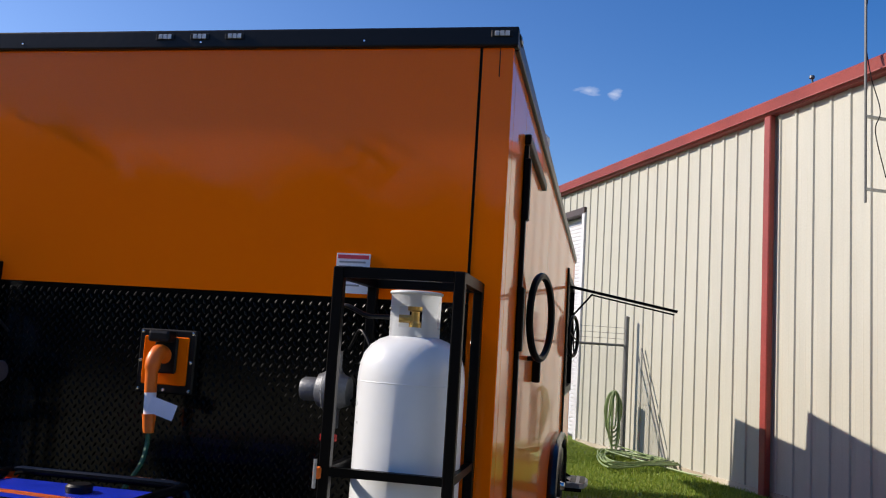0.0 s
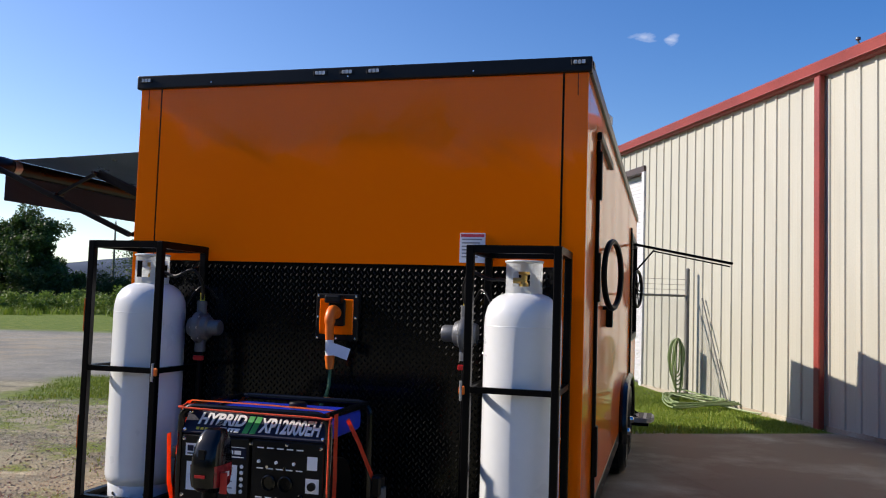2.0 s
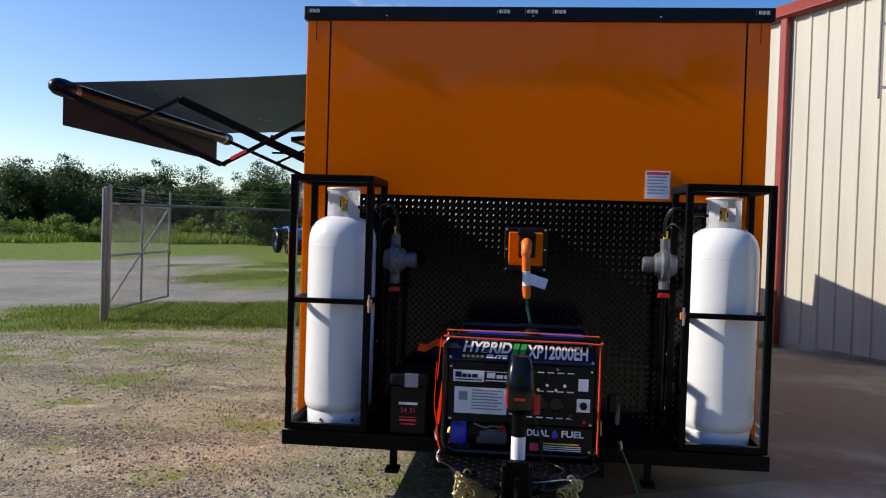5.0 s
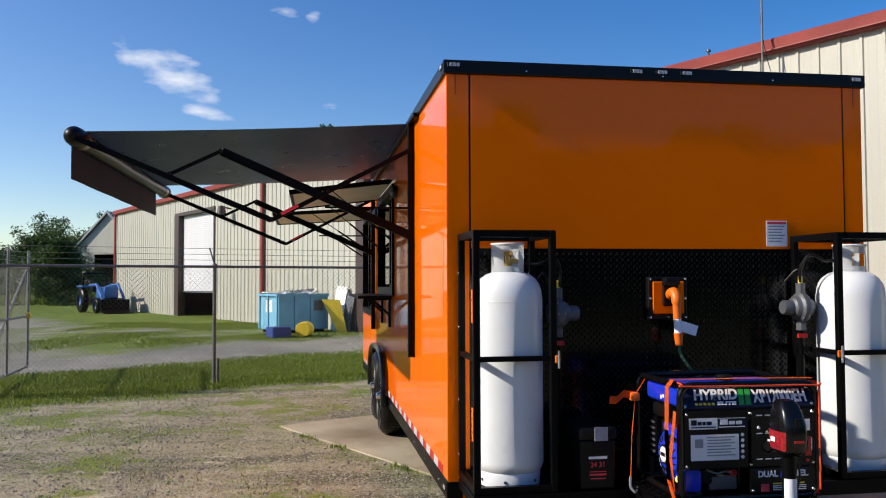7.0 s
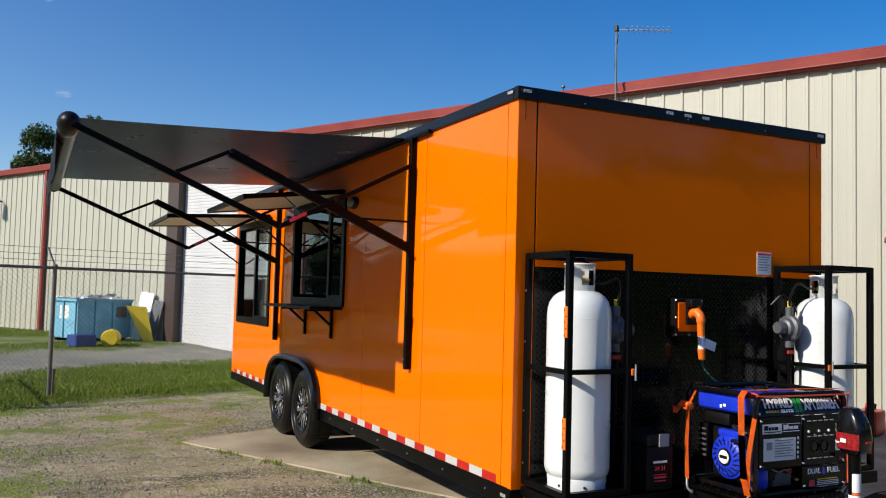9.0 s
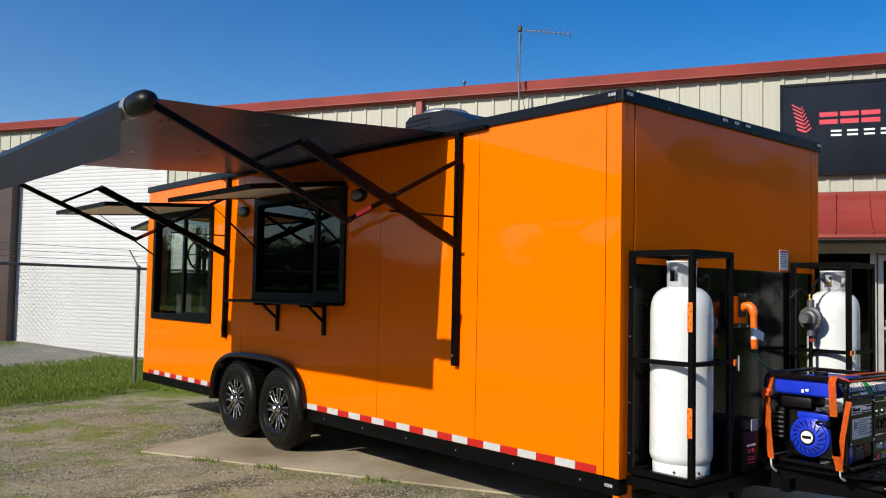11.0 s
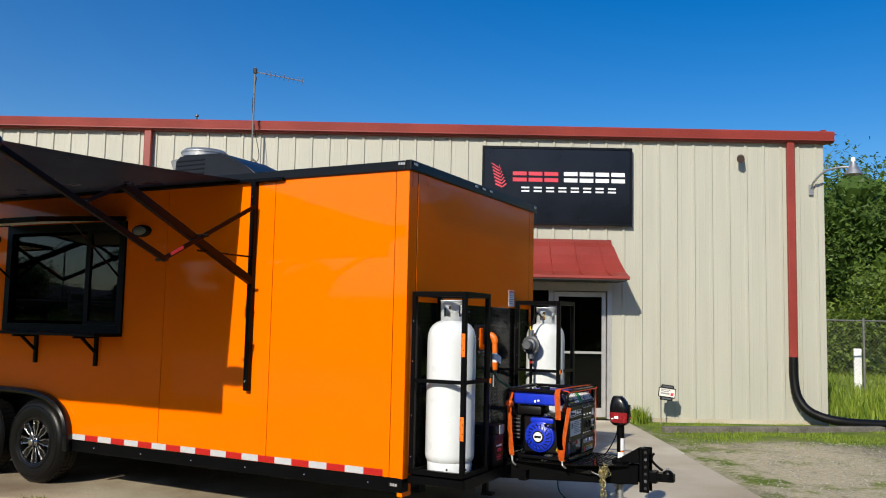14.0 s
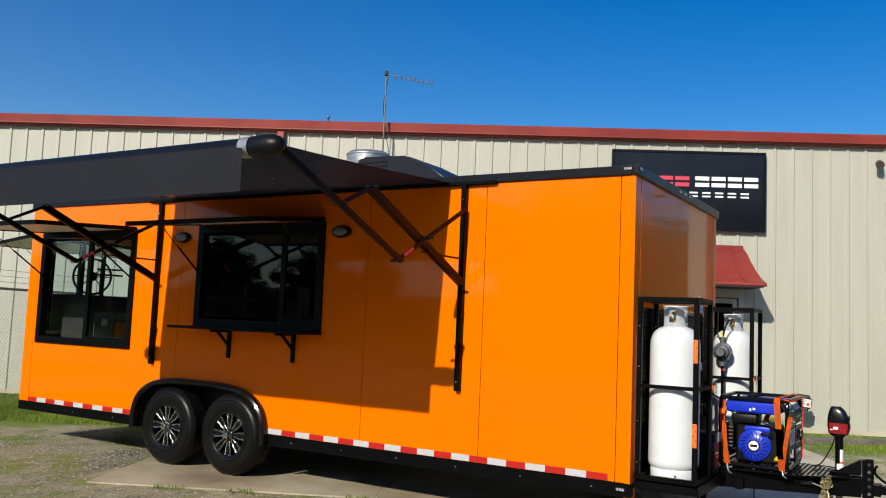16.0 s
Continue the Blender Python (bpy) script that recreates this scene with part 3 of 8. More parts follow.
def build_ground():
    bm = bmesh.new()
    xs = [-1500, -700, -350, -180, -110, -70, -45] + [-30 + i * 1.0 for i in range(61)] + [45, 70, 110, 180, 350, 700, 1500]
    ys = [-1500, -700, -350, -180, -110, -70, -45] + [-25 + i * 1.0 for i in range(66)] + [55, 70, 110, 180, 350, 700, 1500]
    grid = [[bm.verts.new((x, y, relief(x, y) if abs(x) < 120 and abs(y) < 120 else -0.02)) for y in ys] for x in xs]
    for i in range(len(xs) - 1):
        for j in range(len(ys) - 1):
            bm.faces.new((grid[i][j], grid[i + 1][j], grid[i + 1][j + 1], grid[i][j + 1]))
    return part("ground", bm, GROUND, None, "grey-brown gravel and dirt yard with patchy grass", smooth=True, kind="structure")


build_ground()

# concrete pad under the trailer and the walk to the door, in the building's axes
pad = thing("pavement", "worn brown-stained concrete pad and walk in front of the building", "pavement", tuple(BASE), WALL_TURN, kind="structure")
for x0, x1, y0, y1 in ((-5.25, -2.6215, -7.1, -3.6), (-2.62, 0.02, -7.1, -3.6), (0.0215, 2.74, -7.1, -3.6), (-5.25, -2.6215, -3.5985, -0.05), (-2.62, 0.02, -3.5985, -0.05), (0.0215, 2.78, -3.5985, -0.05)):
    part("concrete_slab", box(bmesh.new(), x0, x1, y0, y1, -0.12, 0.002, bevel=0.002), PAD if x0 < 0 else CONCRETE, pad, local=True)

# ---- the long metal building ----
EAVE, XR, XL = 4.90, 6.24, -38.9
hall = thing("metal_building", "long cream ribbed metal building with barn-red trim", "building", tuple(BASE), WALL_TURN)


def wall_panel(x0, x1, z0, z1):
    """A sheet of ribbed siding with a rib every 0.305 m."""
    bm = bmesh.new()
    prof, x = [(x0, 0.0)], math.ceil((x0 - 0.03) / 0.305) * 0.305
    while x < x1:
        for dx, dy in ((-0.032, 0), (-0.018, -0.02), (0.018, -0.02), (0.032, 0)):
            if x0 < x + dx < x1:
                prof.append((x + dx, dy))
        for dx in (0.09, 0.20):                       # two faint stiffening beads
            if x0 < x + dx - 0.012 and x + dx + 0.012 < x1:
                prof += [(x + dx - 0.012, 0), (x + dx, -0.0015), (x + dx + 0.012, 0)]
        x += 0.305
    prof.append((x1, 0.0))
    prof += [(x1, 0.02), (x0, 0.02)]
    lo, hi = [bm.verts.new((a, c, z0)) for a, c in prof], [bm.verts.new((a, c, z1)) for a, c in prof]
    for i in range(len(prof) - 3):
        bm.faces.new((lo[i], lo[i + 1], hi[i + 1], hi[i]))
    bm.faces.new((lo[-2], lo[-1], hi[-1], hi[-2]))
    return part("siding_panel", bm, SIDING, hall, local=True)


OPENINGS = [(-29.7, -25.9, 0.0, 4.3), (-15.4, -11.2, 0.0, 4.45), (0.45, 2.55, 0.0, 2.32)]
x = XR
while x > XL + 0.1:
    a = max(XL, x - 0.915)
    cuts = [x, a]
    for o in OPENINGS:
        cuts += [c for c in o[:2] if a < c < x]
    cuts = sorted(set(cuts))
    for c0, c1 in zip(cuts, cuts[1:]):
        mid = (c0 + c1) / 2
        z0 = max([o[3] for o in OPENINGS if o[0] < mid < o[1]], default=0.06)
        wall_panel(c0, c1, z0, EAVE)
    x = a
part("plinth", boxes((XL, -15.4, -0.03, 0.03, -0.15, 0.06), (-11.2, 0.45, -0.03, 0.03, -0.15, 0.06), (2.55, XR, -0.03, 0.03, -0.15, 0.06)), CONCRETE, hall, local=True)
part("end_wall", boxes((XR - 0.06, XR, 0.02, 24, -0.1, EAVE + 0.05)), SIDING, hall, local=True)
part("end_wall", boxes((XL, XL + 0.06, 0.02, 24, -0.1, EAVE + 0.05)), SIDING, hall, local=True)
part("back_wall", boxes((XL + 0.06, XR - 0.06, 23.9, 24, -0.1, EAVE + 0.05)), SIDING, hall, local=True)
bm = bmesh.new()
prism(bm, [(-0.10, 5.03), (12.0, 6.01), (24.1, 5.03), (24.1, 4.95), (12.0, 5.93), (-0.10, 4.95)], 'x', XL - 0.1, XR + 0.1)
part("roof", bm, ROOF_METAL, hall, local=True)
part("floor_slab", boxes((XL + 0.06, XR - 0.06, 0.05, 23.8, -0.2, -0.02)), CONCRETE, hall, local=True)
# gutter and fascia
bm = bmesh.new()
prism(bm, [(0.03, 4.86), (-0.11, 4.86), (-0.13, 4.90), (-0.15, 5.035), (-0.13, 5.06), (-0.11, 5.035), (0.03, 5.035)], 'x', XL - 0.14, XR + 0.14)
gut = part("gutter", bm, RED_METAL, hall, "barn-red box gutter", local=True)
part("gutter_lip", boxes((XL - 0.14, XR + 0.14, -0.155, -0.13, 4.89, 4.905)), RED_METAL, gut, local=True)
bm = bmesh.new()
prism(bm, [(0.0, 4.86), (12.0, 5.84), (24.1, 4.86), (24.1, 5.12), (12.0, 6.1), (0.0, 5.12)], 'x', XR + 0.0, XR + 0.06)
part("rake_trim", bm, RED_METAL, hall, local=True)
bm = bmesh.new()
prism(bm, [(0.0, 4.86), (12.0, 5.84), (24.1, 4.86), (24.1, 5.12), (12.0, 6.1), (0.0, 5.12)], 'x', XL - 0.06, XL)
part("rake_trim", bm, RED_METAL, hall, local=True)
# red downpipes
for px in (5.63, -5.6, -21.6, XL + 0.1):
    z0 = 1.12 if px == 5.63 else 0.0
    d = part("downpipe", box(bmesh.new(), px - 0.065, px + 0.065, -0.125, -0.037, z0, 4.855, bevel=0.012), RED_METAL, hall, "barn-red square downpipe", local=True)
bm = bmesh.new()
run = curve_pts([(5.63, -0.08, 1.14), (5.63, -0.09, 0.78), (5.68, -0.14, 0.45), (5.88, -0.25, 0.21), (6.4, -0.4, 0.09), (7.6, -0.5, 0.07)], 14)
tube(bm, run, [0.076 + 0.0015 * (i % 2) for i in range(len(run))], 16)
tagged(part("drain_pipe", bm, BLACK_PLASTIC, None, "black flexible drain pipe from the red downpipe", smooth=True), category="pipe").matrix_basis = BUILD


def rolling_door(name, x0, x1, top, bottom, jamb):
    d = thing(name, "white slatted roll-up door" + (", half raised" if bottom > 0.5 else ", closed"), "door", tuple(BASE), WALL_TURN, group="rolling doors of the building", kind="structure")
    n = int((top - bottom) / 0.075)
    first = None
    for i in range(n):
        z = bottom + i * (top - bottom) / n
        if first is None:
            bm = bmesh.new()
            h = (top - bottom) / n
            prism(bm, [(0.155, 0.0), (0.145, h * 0.05), (0.141, h * 0.3), (0.141, h * 0.78), (0.146, h * 0.95), (0.155, h), (0.175, h), (0.175, 0.0)], 'x', x0 + 0.04, x1 - 0.04)
            bmesh.ops.translate(bm, vec=(0, 0, z), verts=bm.verts)
            first = part("slat", bm, WHITE_METAL, d, local=True)
        else:
            share("slat", first, d, pose(0, 0, z - bottom))
    part("jamb", boxes((x0 - jamb, x0 + 0.05, -0.06, 0.22, 0, top + 0.02)), BROWN_METAL, d, local=True)
    part("jamb", boxes((x1 - 0.05, x1 + 0.06, -0.04, 0.22, 0, top + 0.02)), WHITE_METAL if x0 > -20 else BROWN_METAL, d, local=True)
    part("head", boxes((x0 - jamb, x1 + 0.06, -0.05, 0.22, top, top + 0.12)), BROWN_METAL, d, local=True)
    part("bottom_bar", boxes((x0 + 0.05, x1 - 0.05, 0.11, 0.18, bottom - 0.06, bottom)), GREY_CAST, d, local=True)
    return d


rolling_door("door_1", -15.4, -11.2, 4.35, 0.08, 0.35)
rolling_door("door_2", -29.7, -25.9, 4.2, 1.25, 0.45)

# glazed entrance with its red metal hood
ent = thing("door_3", "glazed aluminium-framed entrance door with a sidelight", "door", tuple(BASE), WALL_TURN, kind="structure")
ALU = mat("anodized_aluminium", (0.55, 0.55, 0.54), 0.4, 0.6, vary=0.06, scale=8)
bm = boxes((0.45, 2.55, 0.0, 0.12, 2.2, 2.32), (0.45, 0.53, 0.0, 0.12, 0.02, 2.2), (2.47, 2.55, 0.0, 0.12, 0.02, 2.2), (1.46, 1.54, 0.0, 0.12, 0.02, 2.2))
part("frame", bm, ALU, ent, local=True)
bm = boxes((1.56, 1.63, 0.03, 0.08, 0.05, 2.18), (2.38, 2.45, 0.03, 0.08, 0.05, 2.18), (1.63, 2.38, 0.03, 0.08, 2.10, 2.18), (1.63, 2.38, 0.03, 0.08, 0.05, 0.2), (1.63, 2.38, 0.035, 0.075, 1.12, 1.16))
leaf = part("door_leaf", bm, ALU, ent, local=True)
part("pane", boxes((1.63, 2.38, 0.05, 0.056, 0.2, 1.12), (1.63, 2.38, 0.05, 0.056, 1.16, 2.1)), GLASS_DARK, leaf, local=True).visible_shadow = False
part("pane", boxes((0.53, 1.46, 0.05, 0.056, 0.05, 2.2)), GLASS_DARK, ent, local=True).visible_shadow = False
part("handle", tube(bmesh.new(), curve_pts([(1.66, 0.02, 0.95), (1.66, -0.04, 0.98), (1.66, -0.04, 1.22), (1.66, 0.02, 1.25)], 5), 0.012), CHROME, leaf, local=True)
room = thing("entrance_hall", "dark room behind the glazed entrance", "room", tuple(BASE), WALL_TURN, kind="structure")
part("wall_inner", boxes((-0.6, 3.4, 3.0, 3.1, -0.02, 2.8), (-0.7, -0.6, 0.1, 3.0, -0.02, 2.8), (3.4, 3.5, 0.1, 3.0, -0.02, 2.8), (-0.6, 3.4, 0.1, 3.0, 2.8, 2.9)), INNER, room, local=True)

hood = thing("door_hood", "barn-red standing-seam metal hood flaring out over the entrance", "awning", tuple(BASE), WALL_TURN)
prof = [(0.0, 3.05), (-0.10, 3.03), (-0.18, 2.95), (-0.28, 2.80), (-0.42, 2.64), (-0.60, 2.50), (-0.82, 2.42), (-0.84, 2.38), (-0.82, 2.36)]
hx0, hx1 = 0.25, 2.62
bm = bmesh.new()
rows = []
for i, (y, z) in enumerate(prof):
    f = min(1, max(0, -y / 0.82))
    inset = 0.22 * (1 - f) ** 2
    rows.append([bm.verts.new((hx0 + inset - 0.06, y, z)), bm.verts.new((hx1 - inset + 0.06, y, z))])
for a, b in zip(rows, rows[1:]):
    bm.faces.new((a[0], a[1], b[1], b[0]))
for e in (0, 1):
    base = bm.verts.new(((hx0 + 0.16, hx1 - 0.16)[e], 0.0, 2.38))
    bm.faces.new([r[e] for r in rows] + [base])
part("hood_sheet", bm, RED_METAL, hood, local=True)
for i in range(5):
    xx = hx0 + 0.35 + i * (hx1 - hx0 - 0.7) / 4
    part("seam", tube(bmesh.new(), [(xx + (xx - (hx0 + hx1) / 2) * 0.12 * min(1, -y / 0.82), y - 0.012, z + 0.012) for y, z in prof[:7]], 0.011, 6), RED_METAL, hood, local=True)
part("soffit", boxes((hx0 - 0.02, hx1 + 0.02, -0.82, -0.04, 2.345, 2.36)), DARK_IN, hood, local=True)
part("trim_band", boxes((hx0 + 0.1, hx1 - 0.1, -0.05, -0.036, 3.04, 3.09)), RED_METAL, hood, local=True)

# ---- company sign ----
sign = thing("wall_sign", "black company sign board with red, white and grey shapes", "sign", tuple(BASE), WALL_TURN)
SX0, SX1, SZ0, SZ1 = 0.30, 2.84, 3.37, 4.66
part("board", box(bmesh.new(), SX0, SX1, -0.09, -0.035, SZ0, SZ1, bevel=0.004), SIGN_BLACK, sign, local=True)
part("rim", boxes((SX0 - 0.035, SX1 + 0.035, -0.105, -0.034, SZ1, SZ1 + 0.04), (SX0 - 0.035, SX1 + 0.035, -0.105, -0.034, SZ0 - 0.04, SZ0), (SX0 - 0.035, SX0, -0.105, -0.034, SZ0, SZ1), (SX1, SX1 + 0.035, -0.105, -0.034, SZ0, SZ1)), TRIM_BLACK, sign, local=True)


def block_mark(x0, x1, z0, z1, strokes, material):
    bm = bmesh.new()
    w, h = x1 - x0, z1 - z0
    for a, b, c, d in strokes:
        box(bm, x0 + a * w, x0 + b * w, -0.0945, -0.0895, z0 + c * h, z0 + d * h)
    return part("mark", bm, material, sign, local=True)


for i in range(3):
    block_mark(0.80 + i * 0.275, 1.04 + i * 0.275, 4.08, 4.255, [(0, 1, 0.62, 1), (0, 1, 0, 0.38)], RED_INK)
for i in range(4):
    block_mark(1.69 + i * 0.275, 1.925 + i * 0.275, 4.08, 4.26, [(0, 1, 0.62, 1), (0, 1, 0, 0.38)], WHITE)
for i in range(8):
    block_mark(0.95 + i * 0.215, 1.09 + i * 0.215, 3.90, 3.99, [(0, 1, 0.68, 1), (0, 1, 0, 0.32)], PAPER)
bm = bmesh.new()
for i in range(7):
    z = 3.98 + i * 0.055
    beam(bm, (0.62 - 0.01 * i, -0.092, z), (0.50 - 0.012 * i, -0.092, z + 0.05 + 0.006 * i), 0.004, 0.03 - 0.002 * i)
    beam(bm, (0.62 - 0.01 * i, -0.092, z), (0.69 - 0.02 * i, -0.092, z + 0.06), 0.004, 0.022 - 0.002 * i)
part("frond_mark", bm, RED_INK, sign, local=True)

# ---- the trailer ----
trailer = thing("concession_trailer", "glossy orange enclosed food trailer with black trim, on tandem wheels", "trailer", (0, 3.7, 0))
HALF, LEN, LOW, TOP = 1.295, 7.49, 0.445, 2.74
T = 0.05                                                   # wall thickness


def arch(y):
    d = min(1, abs((y - 4.48) / 0.93))
    return 0.34 + 0.52 * (1 - d ** 3.4) ** (1 / 3.0)


def arch_run(y0, y1, n=18):
    run = []
    for i in range(n + 1):
        y = 0.5 * (y0 + y1) - 0.5 * (y1 - y0) * math.cos(math.pi * i / n)
        run.append((y, arch(y)))
    return run


def side_panel(x0, x1, y0, y1, hole=None, wheel=False):
    bm = bmesh.new()
    g = 0.003
    y0, y1 = y0 + g, y1 - g
    z0 = LOW
    if wheel:
        ys = [y for y, _ in (arch_run(max(y0, 3.55), min(y1, 5.41)))]
        run = arch_run(max(y0, 3.55), min(y1, 5.41))
        run = [(y, max(z, LOW)) for y, z in run]
        outline = ([(y0, LOW)] if y0 < 3.55 else []) + run + ([(y1, LOW)] if y1 > 5.41 else []) + [(y1, 1.0), (y0, 1.0)]
        prism(bm, outline, 'x', x0, x1)
        z0 = 1.0
    if hole:
        h0, h1, k0, k1 = hole
        for r in ((x0, x1, y0, h0, z0, TOP), (x0, x1, h1, y1, z0, TOP), (x0, x1, h0, h1, z0, k0), (x0, x1, h0, h1, k1, TOP)):
            box(bm, *r)
    else:
        box(bm, x0, x1, y0, y1, z0, TOP)
    bmesh.ops.remove_doubles(bm, verts=bm.verts, dist=1e-4)
    return part("side_panel", bm, ORANGE, trailer)


W1, W2, W3 = (5.60, 7.23, 1.16, 2.42), (2.98, 4.60, 1.45, 2.44), (5.60, 7.2, 1.20, 2.40)
for sx in (-1, 1):
    xa, xb = sorted((sx * HALF, sx * (HALF - T)))
    holes = (W2, W1) if sx < 0 else (None, W3)
    cuts = [0.0, 0.115, 1.27, 2.46] if sx < 0 else [0.0, 0.115, 0.62, 1.62, 2.46]
    for a, b in zip(cuts, cuts[1:]):
        side_panel(xa, xb, a, b)
    side_panel(xa, xb, 2.46, 4.87, holes[0], True)
    side_panel(xa, xb, 4.87, 7.315, holes[1], True)
    side_panel(xa, xb, 7.315, LEN)
    part("core", boxes((*sorted((sx * (HALF - T), sx * (HALF - T - 0.004))), 0, LEN, 2.62, TOP)), BLACK, trailer)
    # lower rail, broken by the wheel well
    for a, b in ((0.0, 3.53), (5.43, LEN)):
        r = part("lower_rail", box(bmesh.new(), *sorted((sx * (HALF + 0.004), sx * (HALF - 0.09))), a, b, 0.34, 0.442, bevel=0.004), BLACK, trailer)
        n = max(2, int((b - a) / 0.55))
        for i in range(n):
            yy = a + (i + 0.5) * (b - a) / n
            part("rivet", lathe(bmesh.new(), [(0, 0.004), (0.006, 0.003), (0.008, 0)], pose(sx * (HALF + 0.004), yy, 0.39, 0, sx * 90, 0), 8), CHROME, r)
    # rolled lip: a rounded section swept round the opening
    bm, rings = bmesh.new(), []
    run = arch_run(3.55, 5.41, 40)
    for k, (y, z) in enumerate(run):
        (ya, za), (yb, zb) = run[max(0, k - 1)], run[min(len(run) - 1, k + 1)]
        t = Vector((0, yb - ya, zb - za)).normalized()
        n = Vector((0, -t.z, t.y))
        rings.append([bm.verts.new(Vector((sx * (HALF + x), y, z)) + n * h) for x, h in ((-0.02, 0.012), (0.006, 0.026), (0.04, 0.030), (0.066, 0.020), (0.078, 0.0), (0.070, -0.022), (0.052, -0.034), (-0.02, -0.034))])
    for a, b in zip(rings, rings[1:]):
        for k in range(7):
            bm.faces.new((a[k], a[k + 1], b[k + 1], b[k]))
    for r in (rings[0], rings[-1][::-1]):
        bm.faces.new(r)
    part("fender", bm, BLACK_GLOSS, trailer, "glossy black rolled fender lip", smooth=True)
    # wheel well liner
    bm = bmesh.new()
    well = [(y, z - 0.012) for y, z in arch_run(3.55, 5.41, 26)]
    a = [bm.verts.new((sx * (HALF - 0.02), *p)) for p in well]
    b = [bm.verts.new((sx * 0.98, *p)) for p in well]
    for i in range(len(well) - 1):
        bm.faces.new((a[i], a[i + 1], b[i + 1], b[i]))
    bm.faces.new(b)
    part("wheel_well", bm, DARK_IN, trailer)
# front: upper panel, corner posts and the tread plate below
part("front_panel", boxes((-1.154, 1.164, 0.0, T, 1.745, TOP)), ORANGE, trailer)
for a, b in ((-HALF + 0.001, -1.165), (1.175, HALF - 0.001)):
    part("corner_trim", box(bmesh.new(), a, b, 0.001, 0.046, 0.31, TOP, bevel=0.002), ORANGE, trailer)
for a, b in ((-1.1645, -1.1545), (1.1645, 1.1745)):
    part("joint_seal", boxes((a, b, 0.003, 0.046, 1.745, TOP)), BLACK, trailer, "black sealed joint")
plate = part("tread_plate", boxes((-1.162, 1.172, -0.001, 0.04, 0.36, 1.742)), BLACK_PLATE, trailer, "glossy black diamond tread plate")
bm = bmesh.new()
def tread_diamond(bm, c, a, out, across):
    """A raised lens on a tread plate: c its middle, a its lean, out the way it stands proud."""
    up = Vector(out)
    u, v = Vector(across), up.cross(Vector(across))
    d, w = (u * math.cos(a) + v * math.sin(a)), (v * math.cos(a) - u * math.sin(a))
    rim = [bm.verts.new(c + d * x + w * y) for x, y in ((0.0125, 0), (0.005, 0.0044), (-0.005, 0.0044), (-0.0125, 0), (-0.005, -0.0044), (0.005, -0.0044))]
    top = [bm.verts.new(c + d * x + up * 0.0036) for x in (0.006, -0.006)]
    for f in ((rim[0], rim[1], top[0]), (rim[1], rim[2], top[1], top[0]), (rim[2], rim[3], top[1]), (rim[3], rim[4], top[1]), (rim[4], rim[5], top[0], top[1]), (rim[5], rim[0], top[0])):
        bm.faces.new(f)


for i in range(64):
    for j in range(36):
        x, z = -1.13 + i * 0.0356, 0.45 + j * 0.0356
        tread_diamond(bm, Vector((x, -0.001, z)), radians(122), (0, -1, 0), (-1, 0, 0))
        if i < 63:
            tread_diamond(bm, Vector((x + 0.0178, -0.001, z + 0.0178)), radians(58), (0, -1, 0), (-1, 0, 0))
part("diamond_pattern", bm, DIAMOND, plate, kind="stuff")
part("rear_wall", boxes((-HALF + T, -1.05, LEN - T, LEN, 0.36, TOP), (0.75, HALF - T, LEN - T, LEN, 0.36, TOP), (-1.05, 0.75, LEN - T, LEN, 0.36, 1.24), (-1.05, 0.75, LEN - T, LEN, 2.42, TOP)), ORANGE, trailer)
part("floor", boxes((-HALF + 0.09, HALF - 0.09, 0.05, LEN - T, 0.40, 0.46)), BLACK, trailer)
part("under_frame", boxes((-0.85, -0.75, 0.1, 7.3, 0.26, 0.40), (0.75, 0.85, 0.1, 7.3, 0.26, 0.40), (-0.75, 0.75, 1.2, 1.26, 0.3, 0.4), (-0.75, 0.75, 5.8, 5.86, 0.3, 0.4)), BLACK, trailer)
part("roof_sheet", boxes((-HALF, HALF, 0, LEN, TOP + 0.05, TOP + 0.065)), OFFWHITE, trailer)
part("inner_liner", boxes((-HALF + T + 0.005, HALF - T - 0.005, 0.055, LEN - T - 0.005, 2.66, 2.70)), INNER, trailer)
# black cap round the roof edge
for n, r in (("front", (-HALF - 0.018, HALF + 0.018, -0.022, 0.03, TOP - 0.004, 2.815)), ("side", (-HALF - 0.018, -HALF + 0.04, 0.032, LEN, TOP - 0.004, 2.812)), ("side", (HALF - 0.04, HALF + 0.018, 0.032, LEN, TOP - 0.004, 2.812)), ("rear", (-HALF - 0.018, HALF + 0.018, LEN + 0.002, LEN + 0.022, TOP - 0.004, 2.812))):
    cap = part("roof_edge", box(bmesh.new(), *r, bevel=0.008, seg=2), TRIM_BLACK, trailer)
for x in (-0.83, 0.0, 0.70):
    part("screw", lathe(bmesh.new(), [(0, 0.001), (0.004, 0.001), (0.005, 0)], pose(x, -0.022, 2.762, 90), 6), CHROME, cap)


def marker_light(m):
    bm = bmesh.new()
    box(bm, -0.042, 0.042, -0.014, 0.014, 0, 0.004, bevel=0.002)
    b = part("marker_light", bm, BLACK_PLASTIC, trailer, "small clear clearance light", local=True)
    b.matrix_basis = PLACE[trailer].inverted() @ m
    for dx in (-0.02, 0.0, 0.02):
        part("lens", box(bmesh.new(), dx - 0.009, dx + 0.009, -0.01, 0.01, 0.004, 0.008, bevel=0.002), LENS, b, local=True)
    return b


